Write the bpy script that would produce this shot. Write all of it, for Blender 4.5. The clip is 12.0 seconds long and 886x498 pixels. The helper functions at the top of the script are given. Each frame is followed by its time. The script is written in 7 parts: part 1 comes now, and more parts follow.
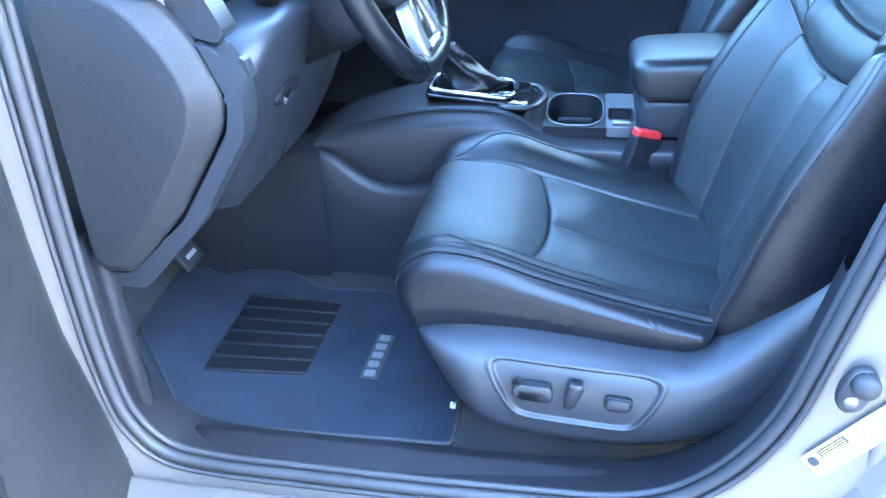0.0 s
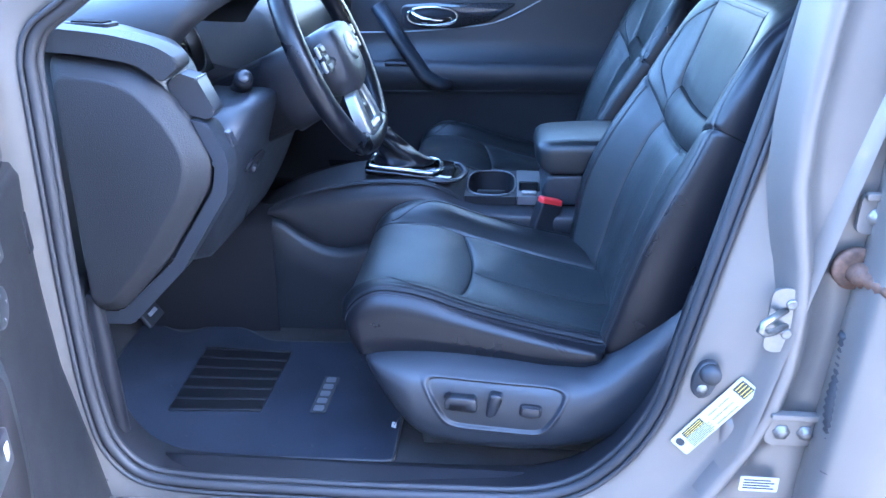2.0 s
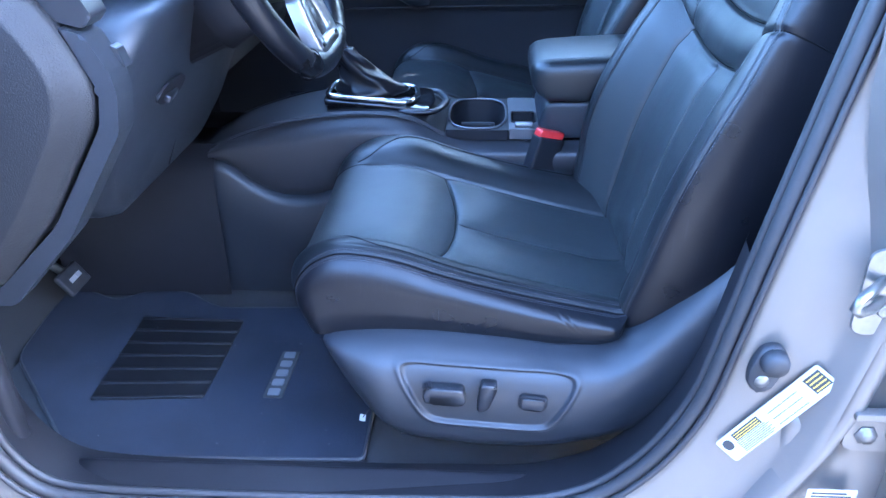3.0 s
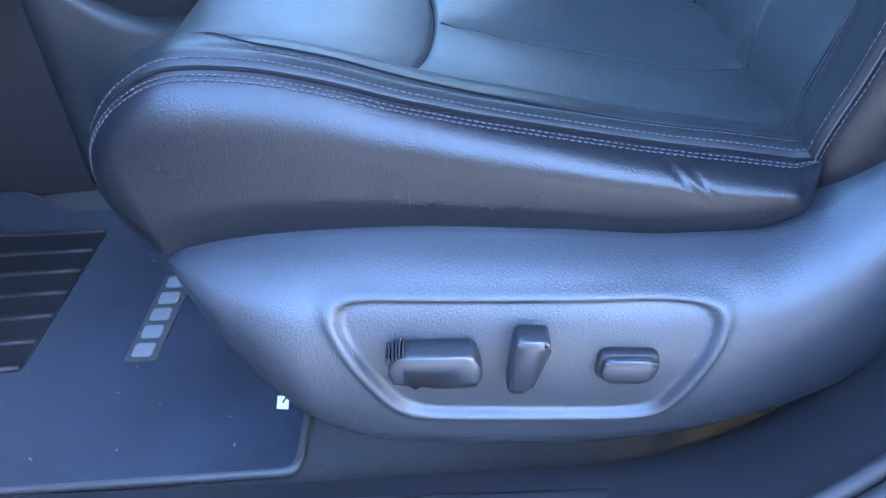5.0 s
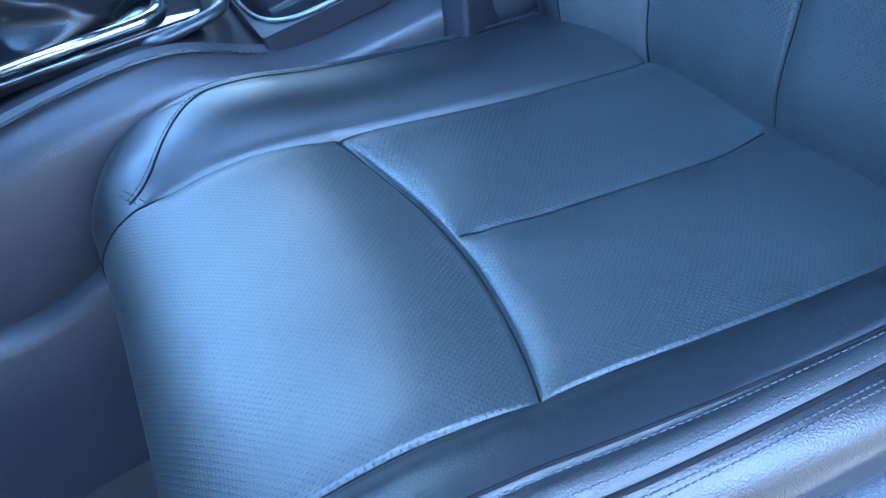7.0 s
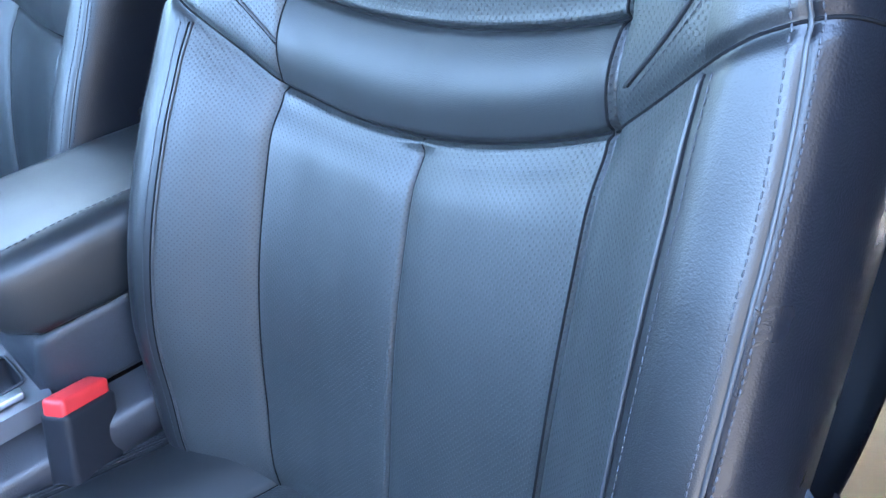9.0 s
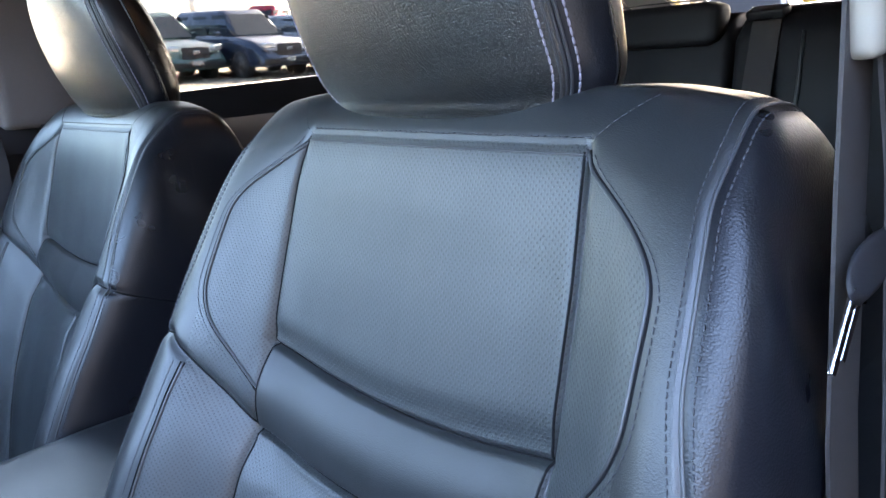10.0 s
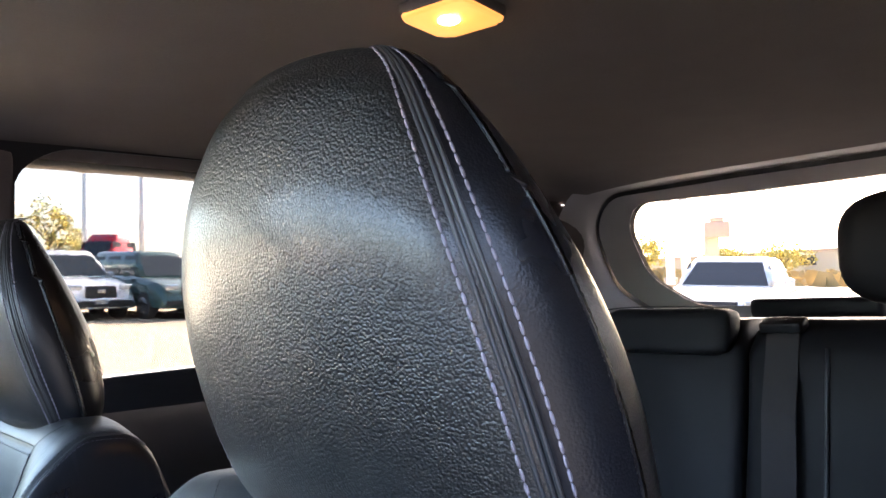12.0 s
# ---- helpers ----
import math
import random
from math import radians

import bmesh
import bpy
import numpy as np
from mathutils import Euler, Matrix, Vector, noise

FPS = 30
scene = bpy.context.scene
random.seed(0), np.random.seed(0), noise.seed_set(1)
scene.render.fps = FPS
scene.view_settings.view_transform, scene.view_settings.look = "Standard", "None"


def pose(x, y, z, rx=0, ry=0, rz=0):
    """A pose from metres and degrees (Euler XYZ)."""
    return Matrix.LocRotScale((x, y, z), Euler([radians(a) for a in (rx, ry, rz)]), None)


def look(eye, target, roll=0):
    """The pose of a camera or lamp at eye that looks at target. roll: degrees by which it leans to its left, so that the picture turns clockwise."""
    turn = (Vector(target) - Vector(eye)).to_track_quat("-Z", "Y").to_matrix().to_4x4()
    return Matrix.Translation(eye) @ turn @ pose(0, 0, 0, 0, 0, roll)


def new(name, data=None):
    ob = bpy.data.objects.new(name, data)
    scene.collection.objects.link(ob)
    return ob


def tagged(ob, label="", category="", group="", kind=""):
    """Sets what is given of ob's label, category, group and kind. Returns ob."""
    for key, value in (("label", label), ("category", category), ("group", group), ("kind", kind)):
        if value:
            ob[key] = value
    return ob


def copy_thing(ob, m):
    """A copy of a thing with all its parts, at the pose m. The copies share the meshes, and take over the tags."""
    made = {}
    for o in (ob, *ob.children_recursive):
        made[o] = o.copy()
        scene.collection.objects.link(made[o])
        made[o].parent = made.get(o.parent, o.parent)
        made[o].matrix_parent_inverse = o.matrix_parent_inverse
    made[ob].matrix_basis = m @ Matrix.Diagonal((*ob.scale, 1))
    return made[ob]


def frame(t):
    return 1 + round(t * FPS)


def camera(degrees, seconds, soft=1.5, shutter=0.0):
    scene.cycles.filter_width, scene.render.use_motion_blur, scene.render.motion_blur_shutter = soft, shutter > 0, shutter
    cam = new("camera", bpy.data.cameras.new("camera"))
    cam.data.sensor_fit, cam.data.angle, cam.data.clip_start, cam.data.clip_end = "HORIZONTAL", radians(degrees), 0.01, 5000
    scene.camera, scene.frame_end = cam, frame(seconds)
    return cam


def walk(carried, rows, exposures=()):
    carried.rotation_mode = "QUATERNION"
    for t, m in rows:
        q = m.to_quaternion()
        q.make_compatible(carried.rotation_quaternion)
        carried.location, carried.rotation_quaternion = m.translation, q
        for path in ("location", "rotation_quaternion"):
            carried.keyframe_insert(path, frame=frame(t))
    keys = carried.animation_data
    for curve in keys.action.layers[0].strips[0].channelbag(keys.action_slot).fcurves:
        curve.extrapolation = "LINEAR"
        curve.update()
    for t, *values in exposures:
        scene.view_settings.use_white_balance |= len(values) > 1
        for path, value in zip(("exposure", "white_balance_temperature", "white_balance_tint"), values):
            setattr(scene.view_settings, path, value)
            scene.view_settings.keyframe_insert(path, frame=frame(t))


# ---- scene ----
cam = camera(60.6, 12.0)
PATH = [
    (0, (0.264, -1.527, 1.34), (-0.072, 0.159, 0.318), -2.2),
    (0.5, (0.281, -1.719, 1.38), (0.032, 0.039, 0.461), -1.1),
    (1, (0.283, -1.778, 1.391), (0.088, 0.018, 0.532), -0.6),
    (1.5, (0.284, -1.781, 1.388), (0.114, 0.034, 0.565), -0.3),
    (2, (0.282, -1.785, 1.383), (0.128, 0.038, 0.574), -0.1),
    (2.5, (0.281, -1.741, 1.378), (0.145, 0.06, 0.519), -0.3),
    (3, (0.274, -1.505, 1.28), (0.16, 0.246, 0.319), -0.8),
    (3.5, (0.262, -1.25, 1.053), (0.17, 0.453, 0.008), -2.0),
    (3.7, (0.259, -1.169, 1.002), (0.166, 0.509, -0.083), -2.6),
    (5.3, (0.245, -1.027, 0.955), (0.166, 0.55, -0.272), -6.5),
    (5.5, (0.222, -1.021, 0.958), (0.162, 0.551, -0.276), -8.1),
    (6, (0.113, -0.928, 0.99), (0.13, 0.636, -0.256), -13.1),
    (6.5, (0.085, -0.825, 1.018), (0.257, 0.726, -0.233), -16.8),
    (7, (0.118, -0.747, 1.055), (0.481, 0.686, -0.291), -19.2),
    (7.2, (0.145, -0.732, 1.069), (0.594, 0.647, -0.309), -18.4),
    (8.8, (0.295, -0.738, 1.144), (1.355, 0.575, 0.07), -10.0),
    (9, (0.303, -0.74, 1.169), (1.421, 0.584, 0.172), -8.8),
    (9.5, (0.328, -0.754, 1.26), (1.525, 0.625, 0.444), -7.7),
    (10, (0.340, -0.771, 1.290), (1.629, 0.684, 0.798), -4.2),
    (10.5, (0.358, -0.773, 1.336), (1.701, 0.673, 1.014), -2.8),
    (11, (0.423, -0.718, 1.357), (1.784, 0.731, 1.139), -1.9),
    (11.5, (0.468, -0.672, 1.362), (1.835, 0.786, 1.285), -1.6),
    (12, (0.474, -0.663, 1.373), (1.836, 0.795, 1.509), -1.8),
]
# ---- exposure ----
EXPOSURES = [(0, 6.55, 4850, 2), (0.5, 6.10, 4780, 8), (1.2, 5.70, 4820, 12), (2.5, 5.78, 4840, 12), (3.5, 6.1, 4900, 12), (5.5, 6.45, 5080, 7), (7.2, 6.65, 4650, 1), (9, 6.7, 5850, 9), (10, 5.88, 6450, 15), (12, 5.72, 6500, 17)]
walk(cam, [(t, look(e, g, r)) for t, e, g, r in PATH], EXPOSURES)

# ---- world and sun ----
SUN_ELEVATION, SUN_AZIMUTH = radians(30), radians(22)  # azimuth from +x towards +y
world = bpy.data.worlds.new("sky")
scene.world = world
world.use_nodes = True
sky = world.node_tree.nodes.new("ShaderNodeTexSky")
sky.sky_type, sky.sun_disc = "NISHITA", False
sky.sun_elevation, sky.sun_rotation = SUN_ELEVATION, radians(90) - SUN_AZIMUTH
sky.dust_density, sky.air_density, sky.ozone_density = 4.0, 1.0, 1.0
background = world.node_tree.nodes["Background"]
background.inputs["Strength"].default_value = 0.125
world.node_tree.links.new(sky.outputs["Color"], background.inputs["Color"])
sun_data = bpy.data.lights.new("sun", "SUN")
sun_data.energy, sun_data.angle, sun_data.color = 5.0, radians(0.53), (1.0, 0.90, 0.78)
sun = new("sun", sun_data)
sun.matrix_world = look((0, 0, 0), (-math.cos(SUN_ELEVATION) * math.cos(SUN_AZIMUTH), -math.cos(SUN_ELEVATION) * math.sin(SUN_AZIMUTH), -math.sin(SUN_ELEVATION)))

# ---- tools ----
def spline(xs, ys):
    """A smooth curve through the given values."""
    xs, ys = np.array(xs, float), np.array(ys, float)
    d = np.diff(ys) / np.diff(xs)
    m = np.concatenate([[d[0]], (d[1:] + d[:-1]) / 2, [d[-1]]])
    for i in range(1, len(m) - 1):
        if d[i - 1] * d[i] <= 0:
            m[i] = 0.0
        else:
            m[i] = np.sign(m[i]) * min(abs(m[i]), 3 * abs(d[i - 1]), 3 * abs(d[i]))

    def f(x):
        x = np.clip(np.asarray(x, float), xs[0], xs[-1])
        i = np.clip(np.searchsorted(xs, x, side="right") - 1, 0, len(xs) - 2)
        h = xs[i + 1] - xs[i]
        t = (x - xs[i]) / h
        return ((2 * t**3 - 3 * t**2 + 1) * ys[i] + (t**3 - 2 * t**2 + t) * h * m[i] + (3 * t**2 - 2 * t**3) * ys[i + 1] + (t**3 - t**2) * h * m[i + 1])
    return f


def profile(points):
    """A smooth plane curve through points, by its own length from 0 to 1."""
    p = np.array(points, float)
    k = np.concatenate([[0], np.cumsum(np.linalg.norm(np.diff(p, axis=0), axis=1))])
    k /= k[-1]
    return spline(k, p[:, 0]), spline(k, p[:, 1])


def steps(a, b, n):
    return np.linspace(a, b, n + 1)


def dense(a, b, n):
    """n steps from a to b, close together towards both ends."""
    return a + (b - a) * (0.5 - 0.5 * np.cos(np.pi * np.linspace(0, 1, n + 1)))


def gauss(d, w):
    return np.exp(-(d / w) ** 2)


def soft(a, b, x):
    t = np.clip((x - a) / (b - a), 0, 1)
    return t * t * (3 - 2 * t)


def thing(name, label, category, group="", kind=""):
    """An empty that carries the parts of one thing."""
    return tagged(new(name), label, category, group, kind)


def link(name, verts, faces, mat, parent=None, label="", smooth=True, uv=None):
    me = bpy.data.meshes.new(name)
    me.from_pydata([tuple(v) for v in verts], [], [tuple(f) for f in faces])
    if uv is not None:
        layer = me.uv_layers.new(name="UVMap")
        idx = np.empty(len(me.loops), np.int32)
        me.loops.foreach_get("vertex_index", idx)
        layer.data.foreach_set("uv", np.asarray(uv, np.float32)[idx].ravel())
    me.polygons.foreach_set("use_smooth", [smooth] * len(me.polygons))
    me.materials.append(mat)
    me.update()
    ob = new(name, me)
    if parent is not None:
        ob.parent = parent
    return tagged(ob, label)


def part(name, bm, mat, parent=None, label="", smooth=False):
    """Links a bmesh as one mesh object under a thing or a part."""
    bmesh.ops.recalc_face_normals(bm, faces=bm.faces)
    me = bpy.data.meshes.new(name)
    for f in bm.faces:
        f.smooth = smooth
    bm.to_mesh(me)
    bm.free()
    me.materials.append(mat)
    ob = new(name, me)
    if parent is not None:
        ob.parent = parent
    return tagged(ob, label)


def grid_faces(n, m, close_n=False, close_m=False):
    f = []
    for i in range(n if close_n else n - 1):
        for j in range(m if close_m else m - 1):
            a, b = i * m + j, i * m + (j + 1) % m
            c, d = ((i + 1) % n) * m + (j + 1) % m, ((i + 1) % n) * m + j
            f.append((a, b, c, d))
    return f


def skin(name, fn, us, vs, mat, parent=None, label="", flip=False):
    """The part of the surface fn(u, v) over the given values of u and v."""
    u, v = np.meshgrid(us, vs, indexing="ij")
    p = fn(u, v)
    du = np.linalg.norm(np.diff(p, axis=0), axis=2)
    dv = np.linalg.norm(np.diff(p, axis=1), axis=2)
    uv = np.zeros(p.shape[:2] + (2,))
    uv[1:, :, 0] = np.cumsum(du, axis=0).mean(axis=1, keepdims=True)
    mid = p.shape[0] // 2
    uv[:, 1:, 1] = np.cumsum(dv[mid], axis=0)[None, :]
    uv[:, :, 1] -= uv[:, -1:, 1] / 2
    faces = grid_faces(len(us), len(vs))
    if flip:
        faces = [f[::-1] for f in faces]
    return link(name, p.reshape(-1, 3), faces, mat, parent, label, True, uv.reshape(-1, 2))


def frames_along(p):
    """Directions across a line of points."""
    p = np.asarray(p, float)
    t = np.gradient(p, axis=0)
    t /= np.linalg.norm(t, axis=1, keepdims=True) + 1e-9
    up = np.where(np.abs(t[:, 2:3]) > 0.9, [[1.0, 0, 0]], [[0, 0, 1.0]])
    a = np.cross(t, up)
    a /= np.linalg.norm(a, axis=1, keepdims=True) + 1e-9
    for i in range(1, len(a)):
        w = a[i - 1] - t[i] * (a[i - 1] @ t[i])
        n = np.linalg.norm(w)
        if n > 1e-6:
            a[i] = w / n
    return t, a, np.cross(t, a)


def tube_data(p, r, sides=8, caps=True, closed=False, flat=1.0):
    p = np.asarray(p, float)
    _, a, b = frames_along(p)
    r = np.broadcast_to(np.asarray(r, float), (len(p),))
    ang = np.arange(sides) * 2 * np.pi / sides
    v = p[:, None] + r[:, None, None] * (np.cos(ang)[None, :, None] * a[:, None] + flat * np.sin(ang)[None, :, None] * b[:, None])
    f = grid_faces(len(p), sides, close_n=closed, close_m=True)
    if caps and not closed:
        f += [tuple(range(sides))[::-1], tuple(len(p) * sides - sides + k for k in range(sides))]
    return v.reshape(-1, 3), f


def tube(name, p, r, mat, parent=None, label="", sides=8, closed=False, flat=1.0):
    v, f = tube_data(p, r, sides, True, closed, flat)
    return link(name, v, f, mat, parent, label)


def joined(name, pieces, mat, parent=None, label="", smooth=True):
    vs, fs, n = [], [], 0
    for v, f in pieces:
        vs.append(np.asarray(v, float))
        fs += [tuple(k + n for k in q) for q in f]
        n += len(v)
    return link(name, np.concatenate(vs), fs, mat, parent, label, smooth)


def on_skin(fn, u, v, lift=0.0):
    """Points on a surface, lifted along its normal."""
    u, v = np.asarray(u, float), np.asarray(v, float)
    e = 2e-3
    p = fn(u, v)
    n = np.cross(fn(u + e, v) - fn(u - e, v), fn(u, v + e) - fn(u, v - e))
    n /= np.linalg.norm(n, axis=-1, keepdims=True) + 1e-12
    return p + n * lift, n


def resample(p, pitch):
    k = np.concatenate([[0], np.cumsum(np.linalg.norm(np.diff(p, axis=0), axis=1))])
    s = np.arange(0, k[-1], pitch)
    return np.stack([np.interp(s, k, p[:, i]) for i in range(3)], 1)


def stitching(name, p, mat, parent, pitch=0.0062, length=0.0042, r=0.00055, label=""):
    """A row of thread stitches along a line."""
    q = resample(np.asarray(p), pitch)
    t = np.gradient(q, axis=0)
    t /= np.linalg.norm(t, axis=1, keepdims=True) + 1e-9
    pieces = []
    for c, d in zip(q, t):
        pts = np.array([c - d * length / 2, c - d * length * 0.25, c + d * length * 0.25, c + d * length / 2])
        pieces.append(tube_data(pts, [r * 0.5, r, r, r * 0.5], 5))
    return tagged(joined(name, pieces, mat, parent, label), kind="stuff")


def rounded_box(size, bevel=0.005, segments=2):
    bm = bmesh.new()
    bmesh.ops.create_cube(bm, size=1.0)
    bmesh.ops.scale(bm, vec=size, verts=bm.verts)
    if bevel > 0:
        bmesh.ops.bevel(bm, geom=list(bm.edges), offset=min(bevel, min(size) * 0.45), segments=segments, affect="EDGES", profile=0.6)
    return bm


def moved(bm, m):
    bmesh.ops.transform(bm, matrix=m, verts=bm.verts)
    return bm


def box(name, centre, size, mat, parent=None, label="", bevel=0.005, turn=(0, 0, 0), segments=2, smooth=True):
    ob = part(name, moved(rounded_box(size, bevel, segments), pose(*centre, *turn)), mat, parent, label, smooth)
    return ob


def rounded_outline(pts, r, n=5):
    """A polygon with rounded corners; r is one radius or one for each corner."""
    pts = [np.array(p, float) for p in pts]
    rs = r if isinstance(r, (list, tuple)) else [r] * len(pts)
    out = []
    for i, p in enumerate(pts):
        a, b = pts[i - 1] - p, pts[(i + 1) % len(pts)] - p
        la, lb = np.linalg.norm(a), np.linalg.norm(b)
        d = min(rs[i], la * 0.48, lb * 0.48)
        if d < 1e-5:
            out.append(p)
            continue
        s, e = p + a / la * d, p + b / lb * d
        for t in np.linspace(0, 1, n + 1):
            out.append((1 - t) ** 2 * s + 2 * t * (1 - t) * p + t * t * e)
    return np.array(out)


def plate_bm(outline, depth, bevel=0.0, segments=2):
    """A prism of a plane outline, from z 0 to depth, with its upper rim bevelled."""
    bm = bmesh.new()
    lo = [bm.verts.new((x, y, 0)) for x, y in outline]
    hi = [bm.verts.new((x, y, depth)) for x, y in outline]
    n = len(lo)
    bm.faces.new(lo[::-1])
    top = bm.faces.new(hi)
    for i in range(n):
        bm.faces.new((lo[i], lo[(i + 1) % n], hi[(i + 1) % n], hi[i]))
    if bevel > 0:
        bmesh.ops.bevel(bm, geom=list(top.edges), offset=bevel, segments=segments, affect="EDGES", profile=0.6)
    return bm


# the plane x-z seen from the driver's side: local x to x, local y to z, local z towards -y
def side_plane(y):
    return Matrix(((1, 0, 0, 0), (0, 0, -1, y), (0, 1, 0, 0), (0, 0, 0, 1)))


def side_plate(name, outline, y, depth, mat, parent=None, label="", bevel=0.003, smooth=False):
    return part(name, moved(plate_bm(outline, depth, bevel), side_plane(y)), mat, parent, label, smooth)


def loft(name, rings, mat, parent=None, label="", smooth=True, close=True, caps=True):
    """A skin over rings of equally many points."""
    r = np.asarray(rings, float)
    n, m = r.shape[:2]
    f = grid_faces(n, m, close_m=close)
    if caps and close:
        f += [tuple(range(m))[::-1], tuple((n - 1) * m + k for k in range(m))]
    return link(name, r.reshape(-1, 3), f, mat, parent, label, smooth)


def disc_ring(centre, axis, r, n=20, ry=None):
    axis = np.array(axis, float) / np.linalg.norm(axis)
    a = np.cross(axis, [0, 0, 1.0] if abs(axis[2]) < 0.9 else [1.0, 0, 0])
    a /= np.linalg.norm(a)
    b = np.cross(axis, a)
    t = np.arange(n) * 2 * np.pi / n
    return np.array(centre) + r * np.cos(t)[:, None] * a + (ry or r) * np.sin(t)[:, None] * b


def turned(name, centre, axis, rows, mat, parent=None, label="", n=20):
    """A turned body: rows of (way along the axis, radius)."""
    axis = np.array(axis, float) / np.linalg.norm(axis)
    return loft(name, [disc_ring(np.array(centre) + axis * h, axis, max(r, 1e-4), n) for h, r in rows], mat, parent, label)


def oval(cx, cy, a, b, n=48, p=2.6):
    t = np.linspace(0, 2 * np.pi, n, endpoint=False) + np.pi / 4
    c, s = np.cos(t), np.sin(t)
    return np.stack([cx + a * np.sign(c) * np.abs(c) ** (2 / p), cy + b * np.sign(s) * np.abs(s) ** (2 / p)], 1)


# ---- materials ----
def material(name, colour, rough=0.5, metal=0.0, grain=0.0, grain_scale=400.0, mottle=0.0, mottle_scale=12.0, spec=0.5, bump=0.0, bump_scale=300.0, rough_vary=0.0, coat=0.0, sheen=0.0, wave=None):
    m = bpy.data.materials.new(name)
    m.use_nodes = True
    nt = m.node_tree
    b = nt.nodes["Principled BSDF"]
    b.inputs["Roughness"].default_value = rough
    b.inputs["Metallic"].default_value = metal
    b.inputs["Specular IOR Level"].default_value = spec
    b.inputs["Coat Weight"].default_value = coat
    b.inputs["Coat Roughness"].default_value = 0.08
    b.inputs["Sheen Weight"].default_value = sheen
    b.inputs["Base Color"].default_value = (*colour, 1)
    co = nt.nodes.new("ShaderNodeTexCoord").outputs["Object"]

    def tex(scale, detail=3.0):
        n = nt.nodes.new("ShaderNodeTexNoise")
        n.inputs["Scale"].default_value, n.inputs["Detail"].default_value = scale, detail
        nt.links.new(co, n.inputs["Vector"])
        return n.outputs["Fac"]

    last = None
    for scale, amount in ((mottle_scale, mottle), (grain_scale, grain)):
        if amount <= 0:
            continue
        ramp = nt.nodes.new("ShaderNodeMapRange")
        ramp.inputs[1].default_value, ramp.inputs[2].default_value = 0.3, 0.7
        ramp.inputs[3].default_value, ramp.inputs[4].default_value = 1 - amount, 1 + amount
        nt.links.new(tex(scale), ramp.inputs[0])
        mix = nt.nodes.new("ShaderNodeMix")
        mix.data_type, mix.blend_type = "RGBA", "MULTIPLY"
        mix.inputs["Factor"].default_value = 1.0
        if last is None:
            mix.inputs["A"].default_value = (*colour, 1)
        else:
            nt.links.new(last, mix.inputs["A"])
        nt.links.new(ramp.outputs[0], mix.inputs["B"])
        last = mix.outputs["Result"]
    if last is not None:
        nt.links.new(last, b.inputs["Base Color"])
    if rough_vary > 0:
        ramp = nt.nodes.new("ShaderNodeMapRange")
        ramp.inputs[3].default_value, ramp.inputs[4].default_value = rough - rough_vary, rough + rough_vary
        nt.links.new(tex(mottle_scale * 1.7), ramp.inputs[0])
        nt.links.new(ramp.outputs[0], b.inputs["Roughness"])
    if bump > 0:
        n = nt.nodes.new("ShaderNodeBump")
        n.inputs["Distance"].default_value, n.inputs["Strength"].default_value = bump, 1.0
        nt.links.new(tex(bump_scale, 4.0), n.inputs["Height"])
        nt.links.new(n.outputs["Normal"], b.inputs["Normal"])
    return m


